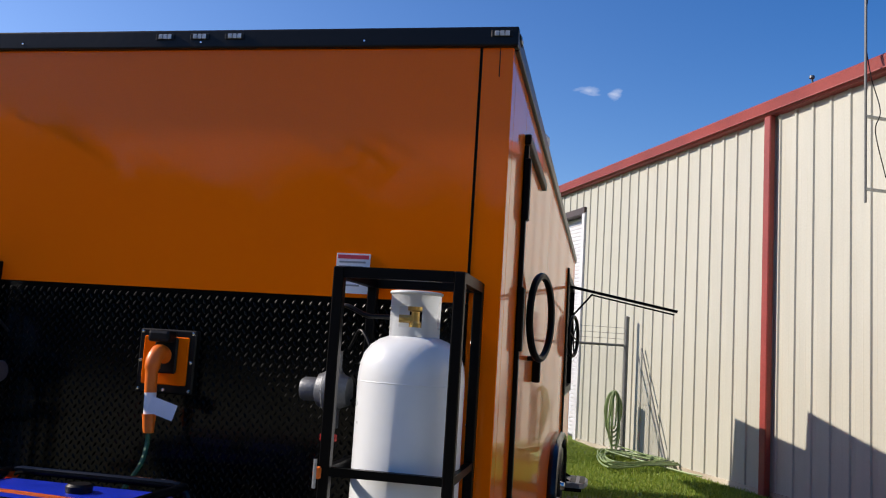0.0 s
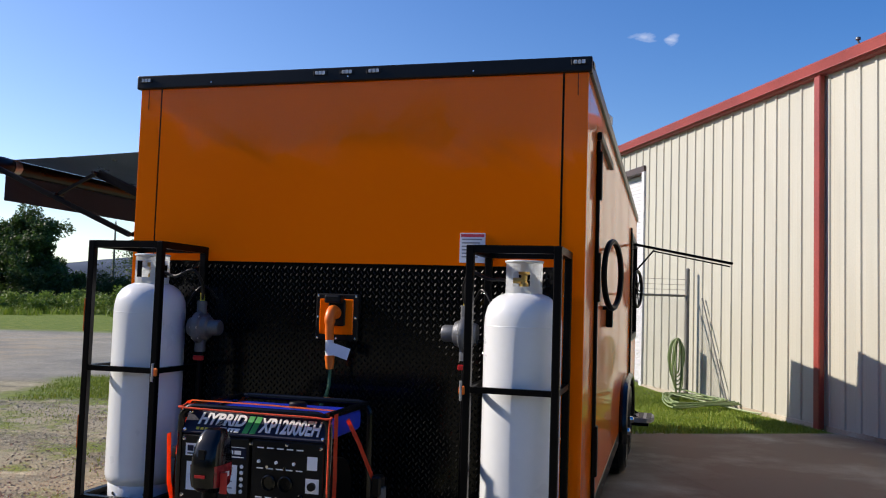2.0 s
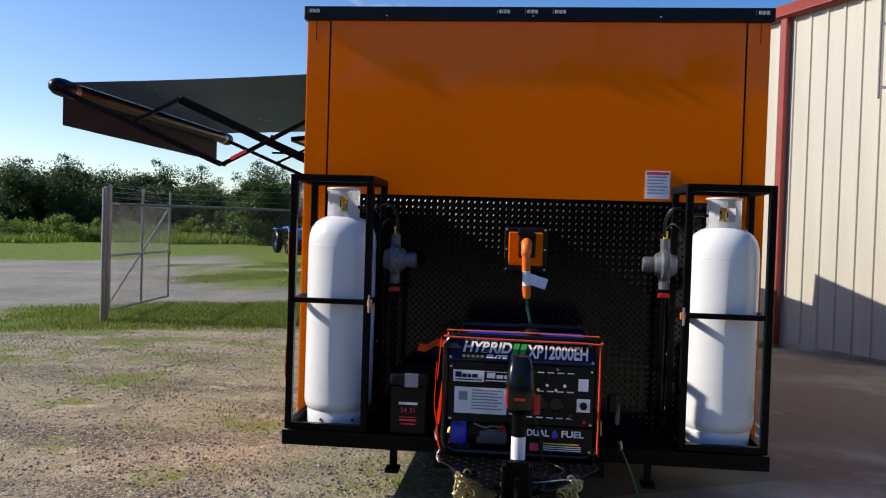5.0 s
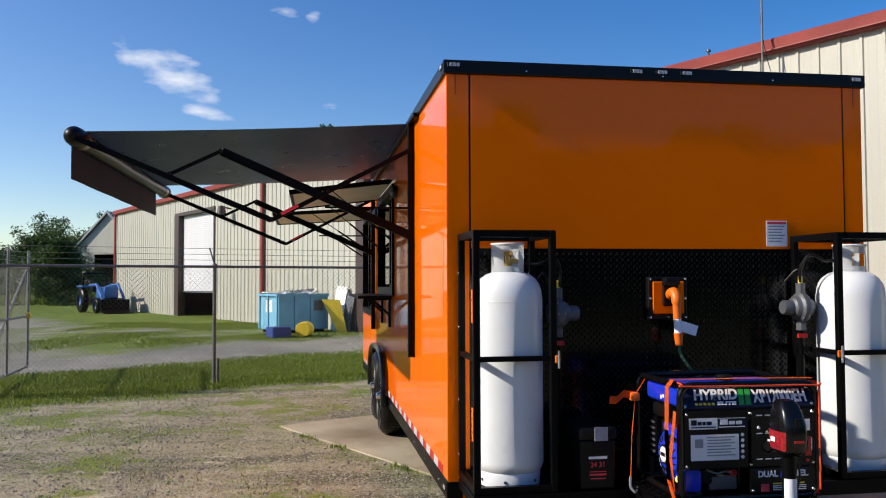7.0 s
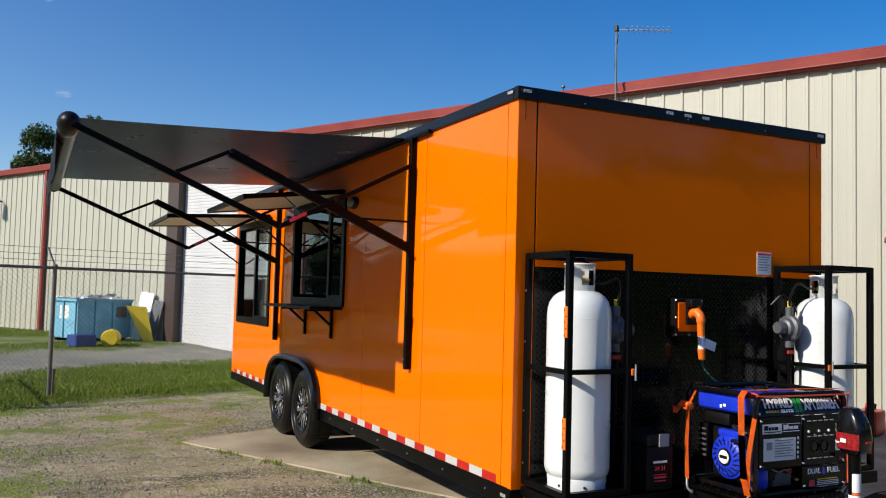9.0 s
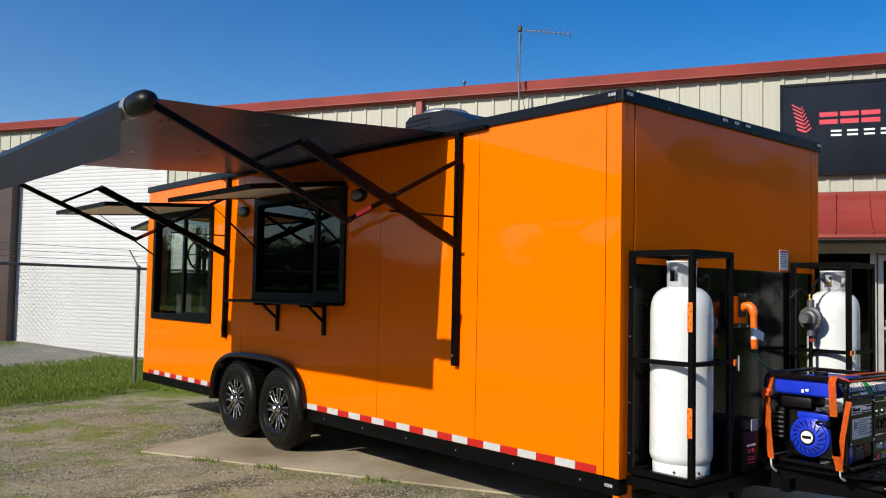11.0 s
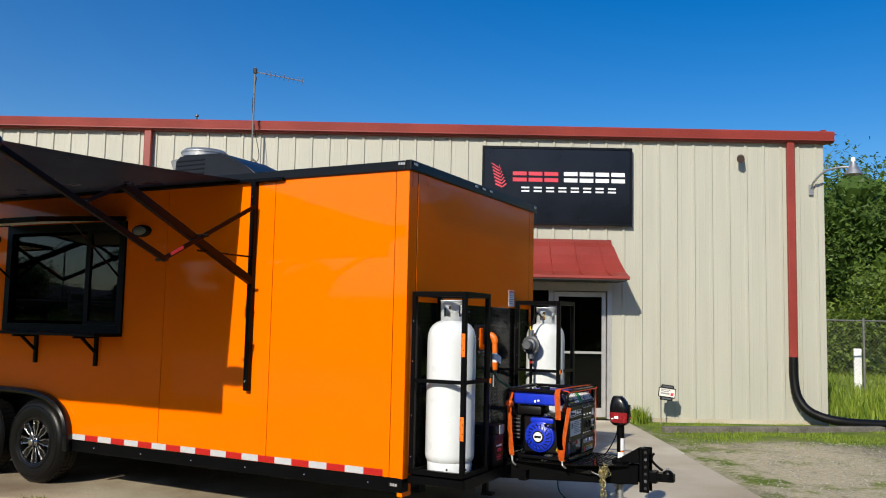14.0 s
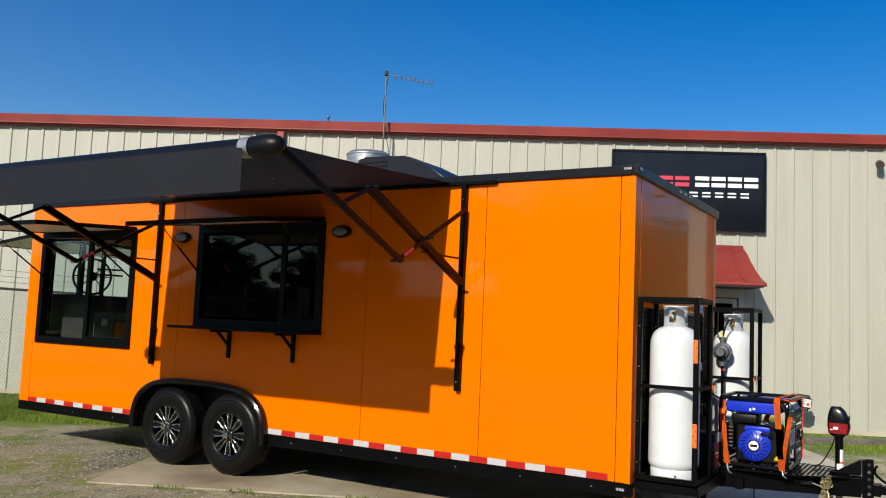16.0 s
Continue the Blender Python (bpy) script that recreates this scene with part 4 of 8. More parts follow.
for x in (-0.16, -0.005, 0.15, -1.25, 1.25):
    marker_light(FRONT(x, -0.022, 2.785))
marker_light(LEFTW(-HALF - 0.018, 0.06, 2.785))
marker_light(LEFTW(-HALF - 0.004, 0.07, 0.395))
marker_light(pose(HALF + 0.018, 0.06, 2.785, 90, 0, 90))

# reflective tape, piece by piece
for y0, y1 in ((0.17, 3.53), (5.45, 7.31)):
    n = round((y1 - y0) / 0.168)
    for i in range(n):
        a = y0 + i * (y1 - y0) / n
        red = i % 2 == 0
        bm = boxes((-HALF - 0.0025, -HALF, a, a + (y1 - y0) / n, 0.447, 0.497))
        part("tape_piece", bm, RED_TAPE if red else WHITE_TAPE, trailer)

# side windows
def side_window(name, hole, sx, mullion, label, tint):
    y0, y1, z0, z1 = hole
    w = thing(name, label, "window", (sx * HALF, (y0 + y1) / 2, z0), kind="structure")
    f = 0.055
    xo, xi = sx * (HALF + 0.022), sx * (HALF - 0.065)
    xa, xb = sorted((xo, xi))
    bm = boxes((xa, xb, y0 - 0.02, y0 + f, z0 - 0.02, z1 + 0.02), (xa, xb, y1 - f, y1 + 0.02, z0 - 0.02, z1 + 0.02), (xa, xb, y0 + f, y1 - f, z0 - 0.02, z0 + f), (xa, xb, y0 + f, y1 - f, z1 - f, z1 + 0.02))
    part("window_frame", bm, BLACK, w)
    c = (xa + xb) / 2
    ym = y0 + mullion * (y1 - y0)
    part("sash", boxes((c - 0.018, c + 0.018, ym - 0.03, ym + 0.03, z0 + f, z1 - f), (c - 0.015, c + 0.015, y0 + f, ym - 0.03, z0 + f, z0 + f + 0.03), (c - 0.015, c + 0.015, y0 + f, ym - 0.03, z1 - f - 0.03, z1 - f)), BLACK, w)
    for a, b in ((y0 + f, ym - 0.03), (ym + 0.03, y1 - f)):
        part("pane", boxes((c - 0.003, c + 0.003, a, b, z0 + f + 0.03, z1 - f - 0.03)), tint, w).visible_shadow = False
    return w


side_window("window_1", W1, -1, 0.48, "black-framed sliding service window with clear glass", GLASS)
side_window("window_2", W2, -1, 0.30, "black-framed service window with dark glass above a counter", GLASS_DARK)
side_window("window_3", W3, 1, 0.5, "black-framed clear service window facing the building", GLASS)

rw = thing("window_4", "black-framed window in the rear wall of the trailer", "window", (-0.15, LEN, 1.24), kind="structure")
part("window_frame", boxes((-1.05, -1.0, LEN - T, LEN + 0.01, 1.24, 2.42), (0.7, 0.75, LEN - T, LEN + 0.01, 1.24, 2.42), (-1.0, 0.7, LEN - T, LEN + 0.01, 1.24, 1.29), (-1.0, 0.7, LEN - T, LEN + 0.01, 2.37, 2.42), (-0.64, -0.58, LEN - T, LEN + 0.01, 1.29, 2.37)), BLACK, rw)
part("pane", boxes((-1.0, -0.64, LEN - 0.03, LEN - 0.024, 1.29, 2.37)), GLASS, rw).visible_shadow = False
part("pane", boxes((-0.58, 0.7, LEN - 0.03, LEN - 0.024, 1.29, 2.37)), GLASS, rw).visible_shadow = False

# raised shutters
def shutter(y0, y1, hinge_z, x_out, z_out, sx):
    s = thing("window_shutter", "raised awning-style window shutter, black edged with a pale underside", "shutter", (sx * HALF, (y0 + y1) / 2, hinge_z), group="window shutters")
    p, q = Vector((sx * (HALF + 0.03), 0, hinge_z)), Vector((x_out, 0, z_out))
    d = (q - p).normalized()
    up = Vector((0, 1, 0)).cross(d) * (1 if sx > 0 else -1)
    up = up if up.z > 0 else -up
    bm = bmesh.new()
    prism(bm, [(v.x, v.z) for v in (p, q, q + up * 0.02, p + up * 0.02)], 'y', y0 + 0.03, y1 - 0.03)
    part("panel", bm, OFFWHITE, s)
    for yy in (y0, y1 - 0.03):
        bm = bmesh.new()
        prism(bm, [(v.x, v.z) for v in (p - up * 0.012, q - up * 0.012, q + up * 0.03, p + up * 0.03)], 'y', yy, yy + 0.03)
        part("edge_bar", bm, BLACK, s)
    bm = bmesh.new()
    prism(bm, [(v.x, v.z) for v in (q - up * 0.014, q + d * 0.03 - up * 0.014, q + d * 0.03 + up * 0.03, q + up * 0.03)], 'y', y0, y1)
    part("edge_bar", bm, BLACK, s)
    bm = bmesh.new()
    prism(bm, [(v.x, v.z) for v in (p + up * 0.021, q + up * 0.021, q + up * 0.024, p + up * 0.024)], 'y', y0 + 0.03, y1 - 0.03)
    part("skin", bm, ORANGE, s)
    part("hinge", tube(bmesh.new(), [(p.x, y0, p.z + 0.012), (p.x, y1, p.z + 0.012)], 0.012, 8), BLACK, s)
    for yy in (y0 + 0.05, y1 - 0.05):
        m = p.lerp(q, 0.62)
        a, b = Vector((sx * (HALF + 0.03), yy, hinge_z - 0.52)), Vector((m.x, yy, m.z))
        g = part("gas_strut", cyl(bmesh.new(), a, a.lerp(b, 0.55), 0.010, 8), BLACK, s)
        part("rod", cyl(bmesh.new(), a.lerp(b, 0.5), b, 0.005, 8), BLACK_GLOSS, g)
    return s


shutter(2.96, 4.60, 2.47, -2.21, 2.36, -1)
shutter(5.58, 7.22, 2.44, -2.47, 2.37, -1)
rear = thing("window_shutter", "raised awning-style shutter over the rear window, black edged", "shutter", (0, LEN, 2.48), group="window shutters")
for name_, x0, x1, dz, m_ in (("panel", -1.02, 1.02, 0.0, OFFWHITE), ("skin", -1.02, 1.02, 0.021, ORANGE), ("edge_bar", -1.05, -1.022, -0.01, BLACK), ("edge_bar", 1.022, 1.05, -0.01, BLACK)):
    bm = bmesh.new()
    h = 0.02 if name_ == "panel" else 0.004 if name_ == "skin" else 0.04
    prism(bm, [(LEN + 0.03, 2.48 + dz), (8.74, 2.34 + dz), (8.74, 2.34 + dz + h), (LEN + 0.03, 2.48 + dz + h)], 'x', x0, x1)
    part(name_, bm, m_, rear)
part("edge_bar", boxes((-1.05, 1.05, 8.742, 8.77, 2.33, 2.375)), BLACK, rear)
part("hinge", tube(bmesh.new(), [(-1.05, LEN + 0.026, 2.49), (1.05, LEN + 0.026, 2.49)], 0.012, 8), BLACK, rear)
for x in (-0.98, 0.98):
    g = part("gas_strut", cyl(bmesh.new(), (x, LEN + 0.01, 1.96), (x, 7.95, 2.2), 0.010, 8), BLACK, rear)
    part("rod", cyl(bmesh.new(), (x, 7.92, 2.184), (x, 8.28, 2.385), 0.005, 8), CHROME, g)
arm = thing("outrigger_arm", "thin black outrigger arm with a short strut on the trailer side", "arm", (HALF, 6.24, 2.34))
part("arm_bar", beam(bmesh.new(), (HALF, 6.24, 2.34), (2.45, 6.24, 2.12), 0.05, 0.03, 0.004), BLACK, arm)
part("lower_bar", beam(bmesh.new(), (HALF + 0.25, 6.24, 2.255), (2.42, 6.24, 2.085), 0.02, 0.016), BLACK, arm)
part("strut", beam(bmesh.new(), (HALF + 0.01, 6.24, 1.98), (HALF + 0.25, 6.24, 2.27), 0.02, 0.02), BLACK, arm)

# serving shelf under the second window
shelf = thing("serving_shelf", "narrow black serving shelf on two curved brackets", "shelf", (-HALF, 3.78, 1.42))
part("shelf_board", box(bmesh.new(), -1.63, -1.32, 2.93, 4.64, 1.405, 1.43, bevel=0.004), BLACK, shelf)
for y in (3.27, 4.10):
    bm = bmesh.new()
    box(bm, -1.322, -1.298, y - 0.018, y + 0.018, 1.13, 1.402)
    box(bm, -1.56, -1.325, y - 0.015, y + 0.015, 1.383, 1.402)
    beam(bm, (-1.475, y, 1.39), (-1.32, y, 1.255), 0.024, 0.022)
    part("bracket", bm, BLACK, shelf)

# oval side lights
for y, z in ((2.77, 2.36), (4.86, 2.34)):
    l = thing("porch_light", "oval black porch light with a frosted lens on the orange wall", "light", (-HALF, y, z), group="porch lights")
    m = LEFTW(-HALF, y, z) @ Matrix.Diagonal((1.5, 0.75, 1, 1))
    part("housing", lathe(bmesh.new(), [(0, 0), (0.075, 0), (0.075, 0.02), (0.066, 0.035), (0.055, 0.04)], m, 24), BLACK_PLASTIC, l, smooth=True)
    part("lens", lathe(bmesh.new(), [(0.055, 0.036), (0.045, 0.05), (0.02, 0.058), (0, 0.06)], m, 24), LAMP_LENS, l, smooth=True)

# wheels
def wheel(x, y, sx):
    R = 0.39
    m = pose(0, 0, 0, 0, -90, 0)                             # turning axis along -x
    prof = [(0.215, 0.0), (0.235, 0.008), (0.30, 0.014), (0.345, 0.008), (0.372, -0.012), (0.385, -0.035), (R, -0.05), (R, -0.17), (0.385, -0.185), (0.372, -0.208), (0.30, -0.225), (0.215, -0.22)]
    w = part("wheel", lathe(bmesh.new(), prof, m, 56), RUBBER, trailer, "black trailer tyre on a black and machined spoked alloy wheel", local=True, smooth=True)
    blocks = None
    for k in range(48):
        if blocks is None:
            bm = bmesh.new()
            for z0, z1 in ((-0.062, -0.04), (-0.105, -0.072), (-0.150, -0.115), (-0.182, -0.158)):
                box(bm, R - 0.006, R + 0.005, -0.020, 0.020, z0, z1)
            bmesh.ops.transform(bm, matrix=m, verts=bm.verts)
            blocks = part("tread_block", bm, RUBBER, w, local=True)
        else:
            share("tread_block", blocks, w, pose(0, 0, 0, 7.5 * k, 0, 0))
    for r in (0.245, 0.335):
        part("sidewall_ring", lathe(bmesh.new(), [(r - 0.006, 0.009), (r, 0.016), (r + 0.006, 0.009)], m, 48), RUBBER, w, local=True, smooth=True)
    part("rim", lathe(bmesh.new(), [(0.205, -0.20), (0.205, -0.03), (0.222, 0.0), (0.218, 0.006), (0.206, 0.0), (0.195, -0.03), (0.195, -0.10), (0.05, -0.105), (0, -0.105)], m, 48), BLACK_GLOSS, w, local=True, smooth=True)
    spoke = back = None
    for k in range(8):
        if spoke is None:
            bm = bmesh.new()
            for s in (-1, 1):
                pts = [(0.062, 0.014 * s), (0.10, 0.018 * s), (0.135, 0.030 * s), (0.165, 0.026 * s), (0.190, 0.038 * s)]
                for a, b in zip(pts, pts[1:]):
                    beam(bm, Vector((0.016, a[1], a[0] - 0.002)), Vector((0.010, b[1], b[0] + 0.002)), 0.005, 0.0065)
            beam(bm, Vector((0.010, -0.038, 0.190)), Vector((0.010, -0.012, 0.196)), 0.005, 0.006)
            beam(bm, Vector((0.010, 0.038, 0.190)), Vector((0.010, 0.012, 0.196)), 0.005, 0.006)
            spoke = part("spoke_edge", bm, MACHINED, w, "machined bright spoke edges", local=True)
            bm = bmesh.new()
            prism(bm, [(-0.022, 0.05), (0.022, 0.05), (0.046, 0.2), (-0.046, 0.2)], 'x', 0.018, 0.05)
            back = part("spoke", bm, BLACK_GLOSS, w, local=True)
        else:
            share("spoke_edge", spoke, w, pose(0, 0, 0, 45 * k, 0, 0))
            share("spoke", back, w, pose(0, 0, 0, 45 * k, 0, 0))
    part("hub_cap", lathe(bmesh.new(), [(0.048, -0.02), (0.046, 0.0), (0.036, 0.012), (0.032, 0.04), (0.025, 0.046), (0, 0.048)], m, 24), CHROME, w, "chrome hub cap", local=True, smooth=True)
    for k in range(6):
        a = 2 * math.pi * k / 6
        c = m @ Vector((0.062 * math.cos(a), 0.062 * math.sin(a), -0.02))
        part("lug_nut", cyl(bmesh.new(), c, c + Vector((-0.028, 0, 0)), 0.009, 6), CHROME, w, local=True)
    w.matrix_basis = PLACE[trailer].inverted() @ pose(x, y, 0.39, 0, 0, 0 if sx < 0 else 180)


for sx in (-1, 1):
    for y in (4.01, 4.89):
        wheel(sx * 1.335, y, sx)
part("axle", cyl(cyl(bmesh.new(), (-1.2, 4.01, 0.39), (1.2, 4.01, 0.39), 0.04, 10), (-1.2, 4.89, 0.39), (1.2, 4.89, 0.39), 0.04, 10), BLACK, trailer)

# entry door, ring handles and step on the building side
door = thing("door_4", "orange hinged entry door with dark hinges facing the building", "door", (HALF, 1.1, 0.45), kind="structure")
part("door_skin", boxes((HALF + 0.001, HALF + 0.006, 0.63, 1.61, 0.5, 2.5)), ORANGE, door)
part("hinge_rail", box(bmesh.new(), HALF + 0.001, HALF + 0.022, 0.575, 0.615, 0.40, 2.5, bevel=0.004), BLACK, door)
part("header", box(bmesh.new(), HALF + 0.001, HALF + 0.03, 0.575, 1.66, 2.505, 2.55, bevel=0.004), BLACK, door)
for z in (0.75, 1.72, 2.30):
    part("hinge", box(bmesh.new(), HALF + 0.003, HALF + 0.034, 0.565, 0.625, z - 0.14, z + 0.14, bevel=0.006), BLACK, door)
part("latch", box(bmesh.new(), HALF + 0.006, HALF + 0.05, 1.52, 1.57, 1.42, 1.54, bevel=0.006), BLACK, door)
for y, z in ((1.20, 1.76), (6.1, 1.79)):
    w = thing("spoked_ring", "round black spoked metal ring on the trailer side", "ornament", (HALF + 0.04, y, z), group="spoked rings")
    m = pose(HALF + 0.065, y, z, 0, 0, -11) @ pose(0, 0, 0, 0, 90, 0)
    ring = part("rim", tube(bmesh.new(), [m @ Vector((0.21 * math.cos(a * math.pi / 20), 0.21 * math.sin(a * math.pi / 20), 0)) for a in range(40)], 0.019, 8, True), BLACK, w, smooth=True)
    if y > 3:
        for k in range(3):
            a = math.pi * k / 3 + 0.3
            d = Vector((0.2 * math.cos(a), 0.2 * math.sin(a), 0))
            part("spoke", cyl(bmesh.new(), m @ d, m @ -d, 0.008, 6), BLACK, w)
    part("mount", cyl(bmesh.new(), (HALF, y, z - 0.21), (HALF + 0.065, y, z - 0.21), 0.012, 8), BLACK, w)
part("side_post", box(bmesh.new(), HALF + 0.001, HALF + 0.02, 5.50, 5.55, 0.8, 2.47, bevel=0.005), BLACK, trailer)


def folding_step(y):
    step = thing("folding_step", "folding metal entry step with pale edges and black grip bands", "step", (HALF, y, 0.27), group="folding steps")
    bm = bmesh.new()
    prism(bm, [(HALF - 0.05, y - 0.27), (1.50, y - 0.29), (1.545, y - 0.26), (1.575, y - 0.13), (1.58, y), (1.575, y + 0.13), (1.545, y + 0.26), (1.50, y + 0.29), (HALF - 0.05, y + 0.27)], 'z', 0.275, 0.325)
    bmesh.ops.bevel(bm, geom=[e for e in bm.edges if abs(e.verts[0].co.z - e.verts[1].co.z) < 0.01], offset=0.008, segments=2, affect='EDGES')
    sb = part("tread", bm, STEEL, step, smooth=True)
    for a in (1.315, 1.405, 1.495):
        part("grip_strip", boxes((a, a + 0.055, y - 0.24, y + 0.24, 0.3255, 0.329)), BLACK, sb)
    part("underside", boxes((HALF - 0.04, 1.52, y - 0.24, y + 0.24, 0.235, 0.274)), BLACK, step)
    for a in (y - 0.2, y + 0.16):
        part("hanger", boxes((HALF - 0.06, HALF - 0.03, a, a + 0.04, 0.27, 0.44)), BLACK, step)
        part("side_arm", beam(bmesh.new(), (HALF - 0.05, a + 0.02, 0.40), (1.50, a + 0.02, 0.26), 0.012, 0.03), BLACK, step)


folding_step(0.89)
folding_step(5.85)

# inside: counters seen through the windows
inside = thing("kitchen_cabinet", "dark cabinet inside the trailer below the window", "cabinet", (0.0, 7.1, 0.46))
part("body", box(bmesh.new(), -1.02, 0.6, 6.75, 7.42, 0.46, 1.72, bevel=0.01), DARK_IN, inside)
part("door_panel", boxes((-0.90, -0.62, 6.742, 6.749, 1.14, 1.52)), CAB_GREY, inside, "blue-grey cabinet door")
part("door_panel", boxes((-0.60, -0.30, 6.742, 6.749, 1.42, 1.52)), CAB_GREY, inside)
part("orange_panel", boxes((-0.60, -0.30, 6.740, 6.749, 1.14, 1.40)), ORANGE, inside, "orange cabinet panel")
part("label", boxes((-0.80, -0.72, 6.738, 6.741, 1.36, 1.44)), PAPER, inside)
# added, unseen: near-black counter and screens keep the inside of window_2 dark
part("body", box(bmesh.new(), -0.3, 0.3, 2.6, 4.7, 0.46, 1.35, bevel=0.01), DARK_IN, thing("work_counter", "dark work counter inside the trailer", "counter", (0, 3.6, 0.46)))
part("shade_screen", boxes((0.9, 0.93, 0.3, 4.9, 0.46, 2.65), (-1.2, 0.9, 4.78, 4.82, 0.46, 2.65), (-1.2, 0.9, 0.3, 0.33, 0.46, 2.65)), DARK_IN, trailer)

# rooftop units
ac = thing("rooftop_air_conditioner", "black plastic rooftop air conditioner with side louvres", "air conditioner", (0, 2.95, 2.80))
bm = bmesh.new()
prof = [(2.12, 2.81), (2.11, 2.90), (2.46, 3.13), (2.74, 3.26), (3.30, 3.28), (3.38, 3.23), (3.41, 2.81)]
prism(bm, prof, 'x', -0.36, 0.34)
bmesh.ops.bevel(bm, geom=[e for e in bm.edges], offset=0.03, segments=2, affect='EDGES')
part("shroud", bm, mat("dark_grey_plastic", (0.010, 0.010, 0.012), 0.35, vary=0.1, spec=0.3), ac, smooth=True)
for i in range(8):
    z = 2.88 + i * 0.046
    part("louvre", boxes((-0.368, -0.356, 2.96, 3.33, z, z + 0.010)), BLACK_PLASTIC, ac)
    part("louvre", boxes((-0.28, 0.28, 3.395, 3.41, z, z + 0.014)), BLACK_PLASTIC, ac)
part("base", boxes((-0.30, 0.30, 2.3, 3.36, 2.803, 2.815)), BLACK_PLASTIC, ac)
fan = thing("exhaust_fan", "galvanized upblast exhaust fan on a curb on the trailer roof", "fan", (0.76, 4.03, 2.80))
part("curb", box(bmesh.new(), 0.55, 0.97, 3.82, 4.24, 2.803, 3.12, bevel=0.005), STEEL, fan)
part("bowl", lathe(bmesh.new(), [(0.18, 3.12), (0.34, 3.30), (0.38, 3.42), (0.385, 3.43), (0.36, 3.43), (0.30, 3.36), (0.2, 3.30)], Matrix.Translation((0.76, 4.03, 0)), 36), STEEL, fan, smooth=True)
part("motor_drum", lathe(bmesh.new(), [(0.26, 3.36), (0.265, 3.54), (0.275, 3.545), (0.275, 3.56), (0.24, 3.59), (0, 3.60)], Matrix.Translation((0.76, 4.03, 0)), 36), STEEL, fan, smooth=True)
vent = thing("vent_pipe", "pale round vent pipe with a cap on the trailer roof", "pipe", (1.12, 3.36, 2.80))
part("pipe", cyl(bmesh.new(), (1.12, 3.36, 2.803), (1.12, 3.36, 3.22), 0.05, 16), OFFWHITE, vent, smooth=True)
part("cap", lathe(bmesh.new(), [(0.085, 3.2), (0.085, 3.26), (0.06, 3.29), (0, 3.295)], Matrix.Translation((1.12, 3.36, 0)), 20), OFFWHITE, vent, smooth=True)

# ---- the awning ----
awn = thing("patio_awning", "open charcoal fabric awning with black scissor arms and a dark valance", "awning", (-HALF, 3.3, 2.7))
FY0, FY1 = 1.62, 5.02
bm = bmesh.new()
rows = []
for i in range(13):
    f = i / 12
    x = -1.32 + f * (-3.66 + 1.32)
    z = 2.755 + f * (2.64 - 2.755) - 0.012 * math.sin(math.pi * f)
    rows.append([bm.verts.new((x, FY0 + (FY1 - FY0) * j / 8, z + 0.002 * math.sin(j * 1.7) * math.sin(math.pi * f))) for j in range(9)])
for a, b in zip(rows, rows[1:]):
    for j in range(8):
        bm.faces.new((a[j], a[j + 1], b[j + 1], b[j]))
bmesh.ops.solidify(bm, geom=bm.faces[:], thickness=0.004)
part("canopy", bm, FABRIC, awn, smooth=True)
bm = bmesh.new()
rows = [[bm.verts.new((-3.745 + 0.004 * math.sin(j * 0.9) * (k / 4), FY0 + 0.03 + (FY1 - FY0 - 0.06) * j / 24, 2.58 - 0.28 * k / 4)) for j in range(25)] for k in range(5)]
for a, b in zip(rows, rows[1:]):
    for j in range(24):
        bm.faces.new((a[j], a[j + 1], b[j + 1], b[j]))
bmesh.ops.solidify(bm, geom=bm.faces[:], thickness=0.004)
part("valance", bm, mat("slate_valance", (0.020, 0.023, 0.034), 0.7, vary=0.1, scale=2), awn, smooth=True)
part("roller", cyl(bmesh.new(), (-3.68, 1.60, 2.58), (-3.68, 5.04, 2.58), 0.062, 24), FABRIC, awn, smooth=True)
for y0, y1, s in ((1.60, 1.36, 1), (5.04, 5.28, 1)):
    d = 1 if y1 > y0 else -1
    m = pose(-3.68, y0, 2.58, -90 * d, 0, 0)
    cap = part("end_cap", lathe(bmesh.new(), [(0.060, -0.02), (0.068, 0.0), (0.072, 0.06), (0.068, 0.14), (0.052, 0.19), (0.025, 0.215), (0, 0.22)], m, 24), BLACK_PLASTIC, awn, smooth=True)
    part("collar", lathe(bmesh.new(), [(0.066, -0.10), (0.068, -0.02)], m, 24), STEEL, cap, smooth=True)
